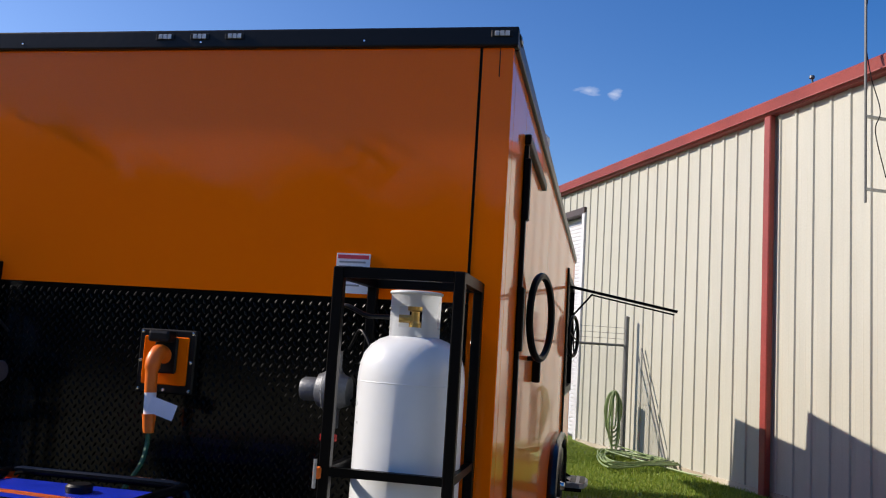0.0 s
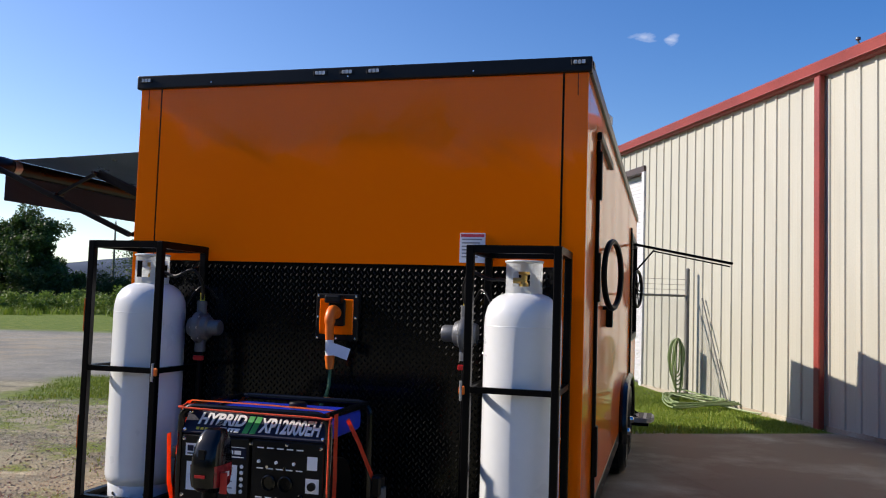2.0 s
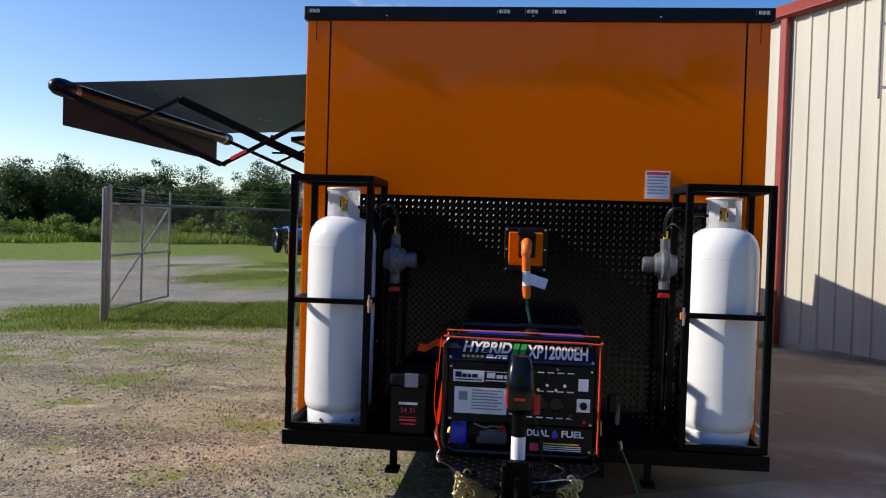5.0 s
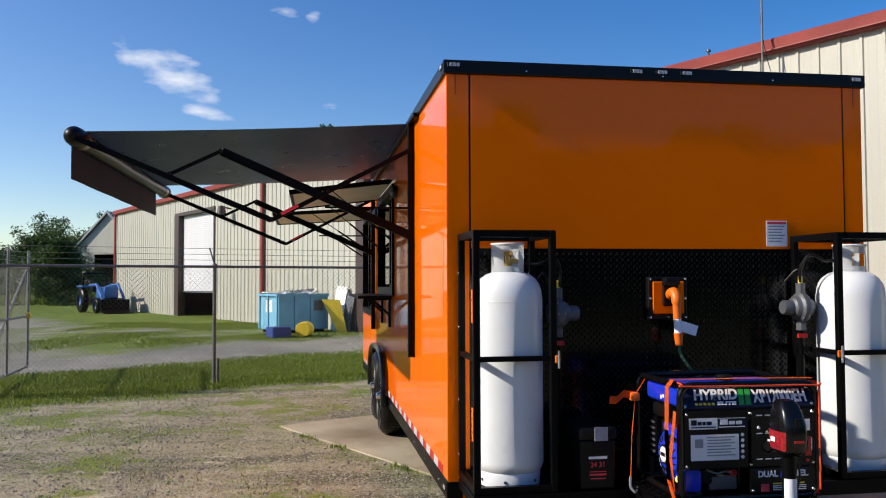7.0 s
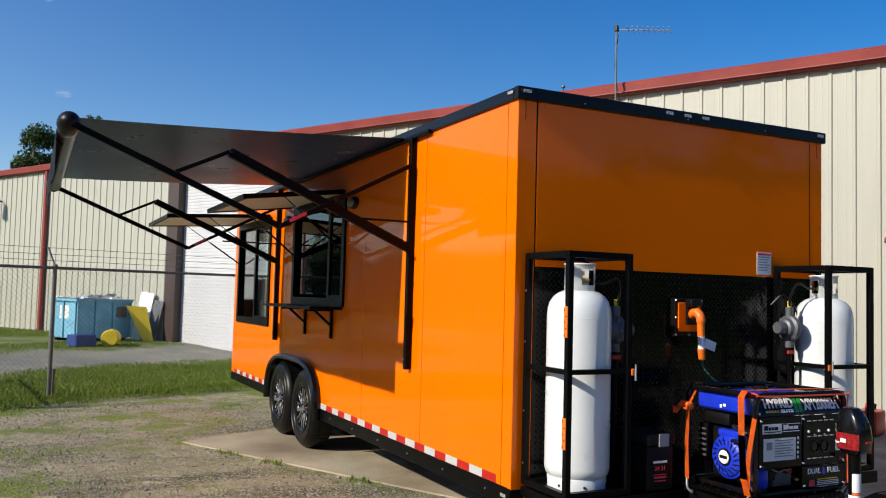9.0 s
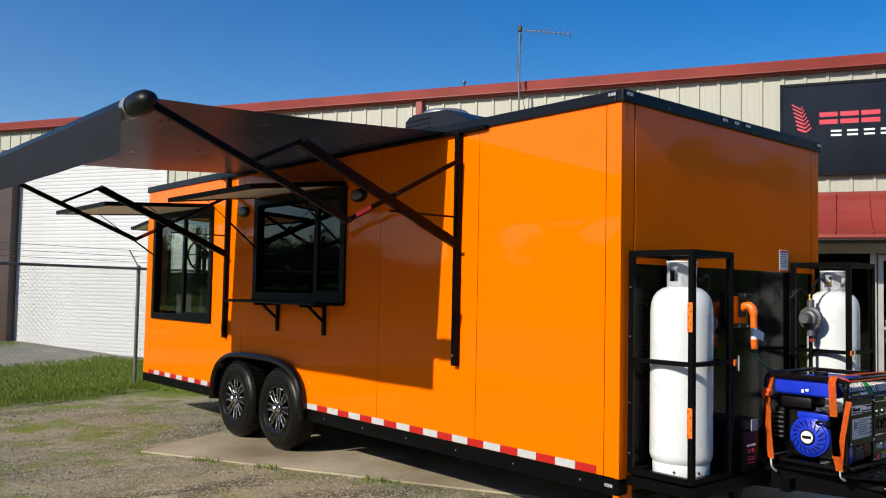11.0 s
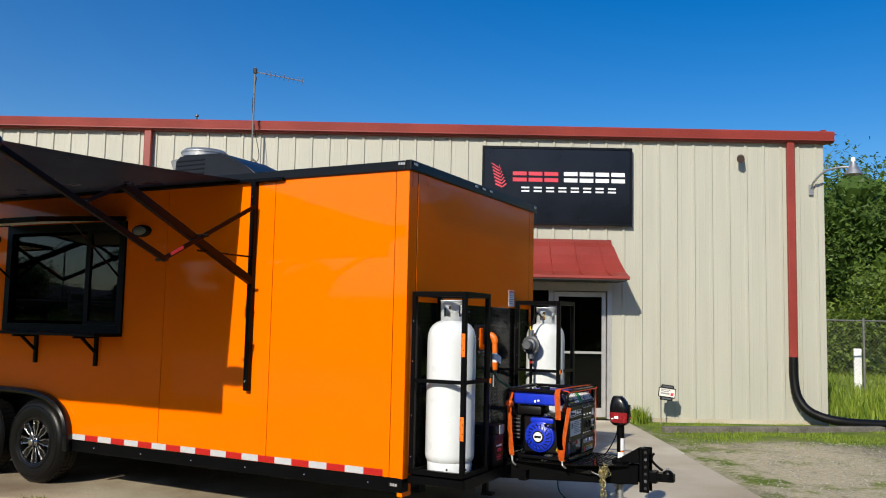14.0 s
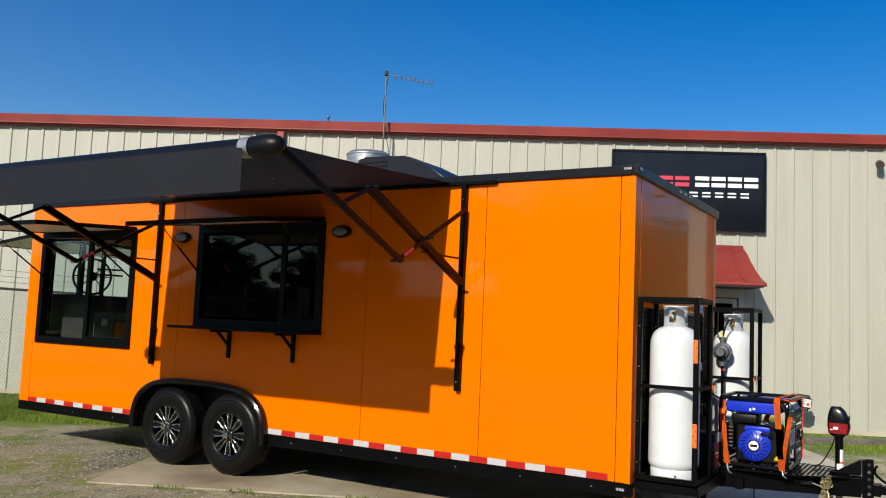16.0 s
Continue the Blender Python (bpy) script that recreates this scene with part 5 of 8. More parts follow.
for y in (1.47, 5.20):
    rail = part("wall_rail", box(bmesh.new(), -1.345, -1.297, y - 0.024, y + 0.024, 1.005, 2.74, bevel=0.004), BLACK, awn)
    for z in (1.08, 1.9, 2.6):
        part("bolt", cyl(bmesh.new(), (-1.345, y, z), (-1.352, y, z), 0.009, 6), CHROME, rail)
    part("support_arm", beam(bmesh.new(), (-1.33, y, 1.90), (-2.68, y, 2.49), 0.05, 0.062, 0.004), BLACK, awn)
    part("pivot_arm", beam(bmesh.new(), (-1.34, y - 0.03, 2.52), (-2.33, y - 0.03, 2.00), 0.022, 0.032, 0.003), BLACK, awn)
    arm = part("outer_arm", beam(bmesh.new(), (-2.33, y - 0.06, 2.00), (-3.66, y - 0.06, 2.56), 0.035, 0.04, 0.004), BLACK, awn)
    part("link_arm", beam(bmesh.new(), (-2.68, y - 0.03, 2.49), (-3.03, y - 0.03, 2.32), 0.02, 0.026), BLACK, awn)
    part("warning_label", beam(bmesh.new(), (-2.26, y - 0.043, 2.045), (-2.14, y - 0.043, 2.108), 0.003, 0.024), RED_INK, arm)
    part("pull_wire", cyl(bmesh.new(), (-1.33, y, 2.10), (-1.95, y, 2.10), 0.008, 6), BLACK, awn)
    for x, z in ((-2.33, 2.0), (-1.93, 2.215), (-3.03, 2.32), (-2.68, 2.49)):
        part("pivot_bolt", cyl(bmesh.new(), (x, y + 0.026, z), (x, y - 0.083, z), 0.012, 8), BLACK_PLASTIC, awn)
part("wall_channel", box(bmesh.new(), -1.34, -1.296, 1.17, 5.39, 2.722, 2.752, bevel=0.006), BLACK, awn)
guard = thing("fan_guard", "round black spoked fan guard on two upright posts inside", "fan", (-0.64, 7.2, 1.72))
m = pose(-0.64, 7.2, 1.96, 90, 0, -35)
part("rim", tube(bmesh.new(), [m @ Vector((0.22 * math.cos(a * math.pi / 18), 0.22 * math.sin(a * math.pi / 18), 0)) for a in range(36)], 0.014, 8, True), BLACK, guard, smooth=True)
for k in range(4):
    d = Vector((0.215 * math.cos(k * math.pi / 4), 0.215 * math.sin(k * math.pi / 4), 0))
    part("spoke", cyl(bmesh.new(), m @ d, m @ -d, 0.007, 6), BLACK, guard)
part("hub", cyl(bmesh.new(), m @ Vector((0, 0, -0.05)), m @ Vector((0, 0, 0.05)), 0.06, 12), BLACK, guard)
for a, x in ((0.05, -0.02), (0.05, 0.12)):
    c = m @ Vector((x, 0, -a))
    part("stand", boxes((c.x - 0.022, c.x + 0.022, c.y - 0.02, c.y + 0.02, 1.723, 2.36)), BLACK, guard)
part("cross_rail", cyl(bmesh.new(), m @ Vector((0.05, 0.10, -0.05)), m @ Vector((0.36, 0.10, -0.05)), 0.012, 8), BLACK, guard)
part("cross_rail", cyl(bmesh.new(), m @ Vector((0.05, 0.03, -0.05)), m @ Vector((0.36, 0.03, -0.05)), 0.012, 8), BLACK, guard)

# ---- tongue, platform and what stands on it ----
tongue = thing("trailer_tongue", "black steel A-frame tongue with tread-plate deck and adjustable coupler", "hitch", (0, -0.8, 0.3))
for s in (-1, 1):
    part("tongue_beam", beam(bmesh.new(), (s * 0.62, 0.35, 0.43), (s * 0.055, -1.42, 0.43), 0.06, 0.14, 0.006), BLACK, tongue)
part("platform", box(bmesh.new(), -1.235, 1.235, -0.47, -0.006, 0.405, 0.462, bevel=0.006), BLACK, tongue, "black steel platform across the front")
part("platform_edge", boxes((-1.24, 1.24, -0.482, -0.472, 0.40, 0.475)), BLACK, tongue)
bm = bmesh.new()
prism(bm, [(-0.42, -0.40), (0.42, -0.40), (0.36, -1.0), (0.14, -1.36), (-0.14, -1.36), (-0.36, -1.0)], 'z', 0.503, 0.512)
deck = part("deck", bm, BLACK_PLATE, tongue, "black tread-plate deck")
bm = bmesh.new()
for i in range(24):
    for j in range(28):
        x, y = -0.41 + i * 0.036, -1.34 + j * 0.034
        if abs(x) > (0.40 if y > -1.0 else 0.37 - (-1.0 - y) * 0.62) - 0.02:
            continue
        tread_diamond(bm, Vector((x, y, 0.512)), radians(45 if (i + j) % 2 else -45), (0, 0, 1), (1, 0, 0))
part("diamond_pattern", bm, DIAMOND, deck, kind="stuff")
part("cross_tube", boxes((-0.42, 0.42, -0.62, -0.56, 0.36, 0.44)), BLACK, tongue)
part("cross_tube", boxes((-0.17, 0.17, -1.14, -1.08, 0.36, 0.44)), BLACK, tongue)
# upright channel with holes, and the coupler
chan = part("coupler_channel", boxes((-0.06, 0.06, -1.455, -1.43, 0.30, 0.64), (-0.06, -0.045, -1.505, -1.455, 0.30, 0.64), (0.045, 0.06, -1.505, -1.455, 0.30, 0.64), bevel=0.003), BLACK, tongue)
# near-black discs draw the dark of the empty holes; two are bolts
for i in range(6):
    part("bolt", cyl(bmesh.new(), (-0.06, -1.48, 0.335 + i * 0.055), (-0.066, -1.48, 0.335 + i * 0.055), 0.012, 8), GREY_CAST if i in (1, 4) else DARK_IN, chan)
bm = bmesh.new()
prism(bm, [(-1.42, 0.64), (-1.42, 0.52), (-1.22, 0.52)], 'x', -0.05, 0.05)
part("gusset", bm, BLACK, tongue)
bm = bmesh.new()
prism(bm, [(-0.042, -1.45), (0.042, -1.45), (0.040, -1.54), (0.052, -1.60), (0.050, -1.655), (0.030, -1.69), (-0.030, -1.69), (-0.050, -1.655), (-0.052, -1.60), (-0.040, -1.54)], 'z', 0.395, 0.455)
box(bm, -0.046, 0.046, -1.56, -1.455, 0.375, 0.468, bevel=0.008, seg=2)
lathe(bm, [(0.0, 0.03), (0.022, 0.027), (0.036, 0.016), (0.042, 0.0), (0.042, -0.055), (0.034, -0.06)], Matrix.Translation((0, -1.64, 0.452)), 18)
cp = part("coupler", bm, BLACK, tongue, "black pressed-steel ball coupler")
part("latch", tube(bmesh.new(), curve_pts([(0.0, -1.60, 0.475), (0.0, -1.56, 0.50), (0.0, -1.515, 0.545), (0.0, -1.52, 0.585), (0.0, -1.535, 0.60)], 5), 0.010, 8), BLACK, cp)
part("nut", cyl(bmesh.new(), (0, -1.64, 0.483), (0, -1.64, 0.498), 0.012, 6), STEEL, cp)
part("breakaway_switch", box(bmesh.new(), -0.245, -0.215, -1.10, -0.96, 0.43, 0.47, bevel=0.006), BLACK_PLASTIC, tongue)
part("breakaway_cable", tube(bmesh.new(), curve_pts([(-0.235, -1.10, 0.45), (-0.24, -1.15, 0.435), (-0.235, -1.20, 0.425), (-0.22, -1.23, 0.45)], 6), 0.004, 6), STEEL, tongue, "bare steel cable")
part("number_plate", boxes((0.02, 0.20, -1.245, -1.241, 0.335, 0.415)), PAPER, tongue, "small white rating plate")
part("plate_band", boxes((0.02, 0.20, -1.2475, -1.2455, 0.40, 0.415)), ORANGE_PLASTIC, tongue)
for s in (-1, 1):
    part("stabilizer_foot", boxes((s * 0.66 - 0.018, s * 0.66 + 0.018, -0.40, -0.36, 0.29, 0.40), (s * 0.66 - 0.035, s * 0.66 + 0.035, -0.45, -0.36, 0.27, 0.29)), BLACK, tongue)


def cage(cx):
    c = thing("tank_cage", "black square-tube steel cage round a propane cylinder", "cage", (cx, -0.24, 0.46), group="tank cages")
    x0, x1, y0, y1, z0, z1, w = cx - 0.22, cx + 0.22, -0.465, -0.012, 0.476, 1.82, 0.036
    for x in (x0, x1 - w):
        for y in (y0, y1 - w):
            p = part("post", box(bmesh.new(), x, x + w, y, y + w, z0, z1, bevel=0.004), BLACK, c)
            if y == y1 - w:
                for z in (0.6, 0.9, 1.3, 1.6):
                    part("screw", lathe(bmesh.new(), [(0, 0.004), (0.006, 0.003), (0.008, 0)], LEFTW(x, y + w / 2, z), 6), CHROME, p)
    for z, h in ((z0, 0.036), (z1 - w, w)):
        for r in ((x0 + w, x1 - w, y0 + 0.001, y0 + w - 0.001, z, z + h), (x0 + w, x1 - w, y1 - w + 0.001, y1 - 0.001, z, z + h), (x0 + 0.001, x0 + w - 0.001, y0 + w, y1 - w, z, z + h), (x1 - w + 0.001, x1 - 0.001, y0 + w, y1 - w, z, z + h)):
            part("rail", boxes(r), BLACK, c)
    for r in ((x0 + w, x1 - w, y0 + 0.004, y0 + 0.03, 1.145, 1.172), (x0 + 0.004, x0 + 0.03, y0 + w, y1 - w, 1.145, 1.172), (x1 - 0.03, x1 - 0.004, y0 + w, y1 - w, 1.145, 1.172)):
        part("belt_bar", boxes(r), BLACK, c)
    part("floor_plate", boxes((x0 + w, x1 - w, y0 + w, y1 - w, z0, z0 + 0.006)), BLACK, c)
    for z in (0.83, 1.43) if cx < 0 else ():
        h = part("hinge_plate", box(bmesh.new(), x0 - 0.006, x0 - 0.001, y0 + 0.001, y0 + 0.035, z - 0.085, z + 0.085, bevel=0.002), ORANGE_PLASTIC, c, "orange hinge plate")
        for k in range(5):
            part("bolt", cyl(bmesh.new(), (x0 - 0.006, y0 + (0.01 if k % 2 else 0.026), z - 0.07 + k * 0.034), (x0 - 0.009, y0 + (0.01 if k % 2 else 0.026), z - 0.07 + k * 0.034), 0.004, 6), BLACK, h)
    lx = x1 if cx < 0 else x0
    latch = part("latch", box(bmesh.new(), lx - 0.014, lx + 0.014, y0 - 0.012, y0 - 0.001, 1.135, 1.175, bevel=0.005), ORANGE_PLASTIC, c, "orange latch")
    part("pin", cyl(bmesh.new(), (lx, y0 - 0.03, 1.11), (lx, y0 - 0.03, 1.2), 0.006, 8), STEEL, latch)
    return c


cage(-1.015)
cage(1.015)


def propane_tank(cx, cy, turn):
    t = thing("propane_cylinder", "tall white propane cylinder standing in its cage", "gas cylinder", (cx, cy, 0.482), turn, group="propane cylinders")
    m = Matrix()
    prof = [(0.150, 0.0), (0.165, 0.003), (0.168, 0.07), (0.160, 0.085)]
    foot = part("foot_ring", lathe(bmesh.new(), prof, m, 48), WHITE_TANK, t, local=True, smooth=True)
    # the dark of the drain holes is drawn as near-black discs
    for a in (200, 250, 310):
        c = Matrix.Rotation(radians(a), 4, 'Z') @ Vector((0.168, 0, 0.035))
        part("drain_hole", cyl(bmesh.new(), c, c * 1.01 + Vector((0, 0, -0.0003)), 0.008, 10), DARK_IN, foot, local=True)
    prof = [(0.150, 0.06), (0.176, 0.09), (0.184, 0.115), (0.185, 0.13), (0.185, 0.965), (0.184, 0.99), (0.180, 1.025), (0.169, 1.06), (0.148, 1.09), (0.118, 1.112), (0.085, 1.124), (0, 1.13)]
    body = part("body", lathe(bmesh.new(), prof, m, 64), WHITE_TANK, t, local=True, smooth=True)
    part("weld_seam", lathe(bmesh.new(), [(0.1845, 0.962), (0.1858, 0.966), (0.1845, 0.970)], m, 64), WHITE_TANK, body, local=True, smooth=True)
    bm = bmesh.new()
    seg, r = 40, 0.088
    levels = [1.115, 1.155, 1.21, 1.225, 1.245, 1.272]
    ring = [[bm.verts.new((r * math.cos(2 * math.pi * k / seg), r * math.sin(2 * math.pi * k / seg), z)) for k in range(seg)] for z in levels]
    for i in range(5):
        for k in range(seg):
            a = 360 * (k + 0.5) / seg
            near = lambda c, h: abs((a - c + 180) % 360 - 180) < h
            if (i in (1, 2, 3) and near(270, 30)) or (i in (1, 2, 3) and (near(180, 22) or near(0, 22))) or (i in (1, 2) and near(90, 30)):
                continue
            bm.faces.new((ring[i][k], ring[i][(k + 1) % seg], ring[i + 1][(k + 1) % seg], ring[i + 1][k]))
    bmesh.ops.solidify(bm, geom=bm.faces[:], thickness=0.005)
    collar = part("collar", bm, WHITE_TANK, t, local=True, smooth=True)
    part("rolled_rim", tube(bmesh.new(), [(r * math.cos(2 * math.pi * k / 32), r * math.sin(2 * math.pi * k / 32), 1.274) for k in range(32)], 0.006, 8, True), WHITE_TANK, collar, local=True, smooth=True)
    v = part("valve", lathe(bmesh.new(), [(0.022, 1.125), (0.022, 1.17), (0.015, 1.18), (0.015, 1.21), (0.028, 1.215), (0.028, 1.235), (0, 1.24)], m, 14), BRASS, t, "brass valve", local=True)
    part("outlet", cyl(bmesh.new(), (0, 0, 1.185), (0.06, 0.0, 1.185), 0.014, 10), BRASS, v, local=True)
    return t


propane_tank(-1.0, -0.235, 0)
propane_tank(1.03, -0.235, 180)


def regulator(x, y, z, s):
    g = thing("gas_regulator", "grey cast gas regulator on an upright pipe, hose to the cylinder", "regulator", (x, y, z), group="gas regulators")
    m = pose(x, y, z, 0, 90 * s, 0)
    body = part("body", lathe(bmesh.new(), [(0, -0.06), (0.05, -0.06), (0.062, -0.03), (0.085, -0.016), (0.09, 0.0), (0.085, 0.016), (0.068, 0.026), (0.058, 0.05), (0.042, 0.058), (0.042, 0.105), (0.036, 0.115), (0, 0.115)], m, 28), GREY_CAST, g, smooth=True)
    for k in range(8):
        a = k * math.pi / 4
        c = m @ Vector((0.078 * math.cos(a), 0.078 * math.sin(a), 0.0))
        part("flange_bolt", cyl(bmesh.new(), c - Vector((0.02, 0, 0)), c + Vector((0.02, 0, 0)), 0.007, 6), STEEL, body)
    part("port", cyl(bmesh.new(), (x, y, z + 0.06), (x, y, z + 0.14), 0.026, 12), GREY_CAST, body)
    part("port", cyl(bmesh.new(), (x, y, z - 0.13), (x, y, z - 0.06), 0.028, 12), GREY_CAST, body)
    part("valve_tag", box(bmesh.new(), x - 0.03, x + 0.03, y - 0.02, y - 0.005, z - 0.175, z - 0.15, bevel=0.003), RED_LENS, g, "red valve lever")
    part("down_pipe", tube(bmesh.new(), [(x, y, z - 0.1), (x, y, 0.62), (x, y + 0.03, 0.55), (x, y + 0.12, 0.50)], 0.014, 10), BLACK, g, smooth=True)
    tx = -1.0 if s > 0 else 1.03
    side = 1 if s > 0 else -1
    run = curve_pts([(x, y, z + 0.13), (x + 0.01 * side, y - 0.02, z + 0.22), (x - 0.03 * side, y - 0.05, z + 0.30), (x - 0.12 * side, y - 0.05, z + 0.27), (tx + 0.12 * side, y - 0.03, z + 0.27), (tx + 0.06 * side, y - 0.02, 1.668)], 6)
    part("gas_hose", tube(bmesh.new(), run, 0.009, 8), BLACK_PLASTIC, g, smooth=True)
    part("hose_fitting", cyl(bmesh.new(), (x, y, z + 0.13), (x, y, z + 0.18), 0.013, 8), YELLOW_INK, g, "yellow hose fitting")
    run = curve_pts([(x, y + 0.02, z - 0.03), (x - 0.10 * side, y + 0.03, z - 0.02), (x - 0.13 * side, y + 0.05, z + 0.1), (x - 0.06 * side, y + 0.1, z + 0.22), (x, y + 0.16, z + 0.15)], 6)
    part("tube", tube(bmesh.new(), run, 0.006, 8), BLACK_PLASTIC, g, smooth=True)


regulator(-0.71, -0.20, 1.38, 1)
regulator(0.74, -0.20, 1.40, -1)

# power inlet with its orange plug and green cord
inlet = thing("power_inlet", "orange power inlet box with a plugged-in orange connector", "power inlet", (0, -0.03, 1.455))
base = part("backing", box(bmesh.new(), -0.12, 0.12, -0.045, -0.003, 1.33, 1.58, bevel=0.006), BLACK_PLASTIC, inlet)
part("face", box(bmesh.new(), -0.095, 0.095, -0.055, -0.045, 1.365, 1.552, bevel=0.004), ORANGE, inlet, "orange face plate")
for x, z in ((-0.107, 1.345), (0.107, 1.345), (-0.107, 1.567), (0.107, 1.567), (0, 1.345), (-0.107, 1.455), (0.107, 1.455)):
    part("screw", lathe(bmesh.new(), [(0, 0.005), (0.006, 0.004), (0.008, 0)], FRONT(x, -0.045, z), 8), CHROME, base)
part("cap", box(bmesh.new(), -0.045, 0.045, -0.12, -0.055, 1.53, 1.575, bevel=0.012, seg=2), BLACK_PLASTIC, inlet)
part("flange", box(bmesh.new(), -0.04, 0.055, -0.07, -0.055, 1.41, 1.55, bevel=0.006), BLACK_PLASTIC, inlet)
plug = part("plug", tube(bmesh.new(), curve_pts([(0.005, -0.06, 1.475), (0.005, -0.11, 1.49), (0.005, -0.145, 1.46), (0.005, -0.15, 1.40), (0.008, -0.15, 1.34)], 6), [0.031] * 8 + [0.029] * 8 + [0.023] * 9, 16), ORANGE_PLASTIC, inlet, "orange moulded elbow plug", smooth=True)
part("sleeve", cyl(bmesh.new(), (0.008, -0.15, 1.34), (0.012, -0.15, 1.26), 0.022, 14), WHITE, inlet, smooth=True)
part("connector", cyl(bmesh.new(), (0.012, -0.15, 1.26), (0.016, -0.15, 1.19), 0.026, 14, 0.02), ORANGE_PLASTIC, inlet, smooth=True)
part("tag", beam(bmesh.new(), (0.02, -0.17, 1.30), (0.12, -0.16, 1.27), 0.002, 0.06), PAPER, plug, "white paper tag")
part("cord", tube(bmesh.new(), curve_pts([(0.016, -0.15, 1.19), (0.02, -0.16, 1.14), (0.035, -0.22, 1.08), (0.05, -0.36, 1.0), (0.05, -0.45, 0.9)], 6), 0.009, 8), GREEN_CORD, inlet, "green power cord", smooth=True)

# paper notice on the orange front
notice = thing("paper_notice", "white safety notice with a red heading on the orange front", "label", (0.715, -0.001, 1.80))
part("sheet", boxes((0.65, 0.785, -0.0025, -0.0005, 1.76, 1.915)), PAPER, notice)
bars("heading", [(-0.062, 0.062, 0.056, 0.071)], RED_INK, notice, FRONT(0.7175, -0.0025, 1.8375))
bars("print", [(-0.055, 0.05 - 0.01 * (i % 3), 0.04 - i * 0.018, 0.047 - i * 0.018) for i in range(6)], GREY_INK, notice, FRONT(0.7175, -0.0025, 1.8375))

# battery box
bat = thing("battery_box", "black plastic battery box with a small printed label", "battery", (-0.58, -0.3, 0.465))
part("case", box(bmesh.new(), -0.675, -0.485, -0.455, -0.12, 0.477, 0.73, bevel=0.012, seg=2), BLACK_PLASTIC, bat)
part("lid", box(bmesh.new(), -0.685, -0.475, -0.465, -0.11, 0.732, 0.80, bevel=0.02, seg=2), BLACK_PLASTIC, bat)
part("clip", boxes((-0.60, -0.53, -0.472, -0.466, 0.73, 0.80)), GREY_INK, bat)
bars("maker_mark", [(-0.05, 0.05, 0.055, 0.068)], PAPER, bat, FRONT(-0.58, -0.456, 0.58))
writing("size_print", "24 31", RED_INK, bat, FRONT(-0.58, -0.4565, 0.605), 0.036)
bars("print", [(-0.045, 0.045, -0.012, -0.008), (-0.045, 0.045, -0.03, -0.02), (-0.04, 0.04, -0.048, -0.042)], RED_INK, bat, FRONT(-0.58, -0.456, 0.58))

# ---- generator ----
gen = thing("portable_generator", "black open-frame portable generator with blue tank, strapped down", "generator", (0, -0.68, 0.515))
GX, GY0, GY1, GZ0, GZ1 = 0.345, -0.93, -0.43, 0.535, 1.065


def rounded_loop(y, r=0.06):
    pts = []
    for cx, cz, a0 in ((GX - r, GZ1 - r, 0), (-GX + r, GZ1 - r, 90), (-GX + r, GZ0 + r, 180), (GX - r, GZ0 + r, 270)):
        pts += [(cx + r * math.cos(radians(a0 + k * 18)), y, cz + r * math.sin(radians(a0 + k * 18))) for k in range(6)]
    return pts


for y in (GY0, GY1):
    part("frame_loop", tube(bmesh.new(), rounded_loop(y), 0.0155, 10, True), BLACK_GLOSS, gen, smooth=True)
for x in (-GX + 0.02, GX - 0.02):
    for z in (GZ1 - 0.005, GZ0 + 0.0):
        part("frame_tube", cyl(bmesh.new(), (x, GY0, z), (x, GY1, z), 0.0155, 10), BLACK_GLOSS, gen, smooth=True)
part("engine_base", boxes((-0.32, 0.32, -0.86, -0.80, 0.525, 0.555), (-0.32, 0.32, -0.56, -0.50, 0.525, 0.555)), BLACK, gen)
part("fuel_tank", box(bmesh.new(), -0.315, 0.315, -0.868, -0.46, 0.945, 1.045, bevel=0.03, seg=3), BLUE_PAINT, gen, "blue steel fuel tank", smooth=True)
part("tank_mark", boxes((-0.3165, -0.3155, -0.66, -0.645, 0.965, 0.985), (-0.3165, -0.3155, -0.69, -0.67, 0.975, 0.99)), PAPER, gen)
part("tank_cap", lathe(bmesh.new(), [(0.04, 1.04), (0.042, 1.065), (0.035, 1.072), (0, 1.072)], Matrix.Translation((0.05, -0.6, 0)), 20), BLACK_PLASTIC, gen, smooth=True)
TILT = pose(0, -0.946, 0.957, 56, 0, 0)                     # the header leans back


def on_header(x, y, z=0.003):
    return TILT @ Matrix.Translation((x, y, z))


bm = box(bmesh.new(), -0.335, 0.335, 0.0, 0.112, -0.016, 0.0, bevel=0.004)
bmesh.ops.transform(bm, matrix=TILT, verts=bm.verts)
head = part("header_panel", bm, NAVY, gen, "dark blue header panel with white lettering")
writing("lettering", "HYBRID", WHITE, head, on_header(-0.160, 0.066), 0.074, width=0.225, shear=0.22, bold=0.0022)
writing("lettering", "ELITE", WHITE, head, on_header(-0.115, 0.022), 0.022, width=0.10, shear=0.2, bold=0.0012)
bars("star", [(-0.27 + i * 0.021, -0.256 + i * 0.021, -0.006, 0.006) for i in range(5)], YELLOW_INK, head, on_header(0, 0.022, 0.0))
for dx in (0.0, 0.034):
    bm = bmesh.new()
    prism(bm, [(-0.050 + dx, 0.014), (-0.024 + dx, 0.014), (-0.008 + dx, 0.094), (-0.034 + dx, 0.094)], 'z', 0.0003, 0.002)
    bmesh.ops.transform(bm, matrix=TILT, verts=bm.verts)
    part("stripe", bm, GREEN_INK, head)
writing("lettering", "XP12000EH", WHITE, head, on_header(0.165, 0.052), 0.092, width=0.278, shear=0.08, bold=0.0026)
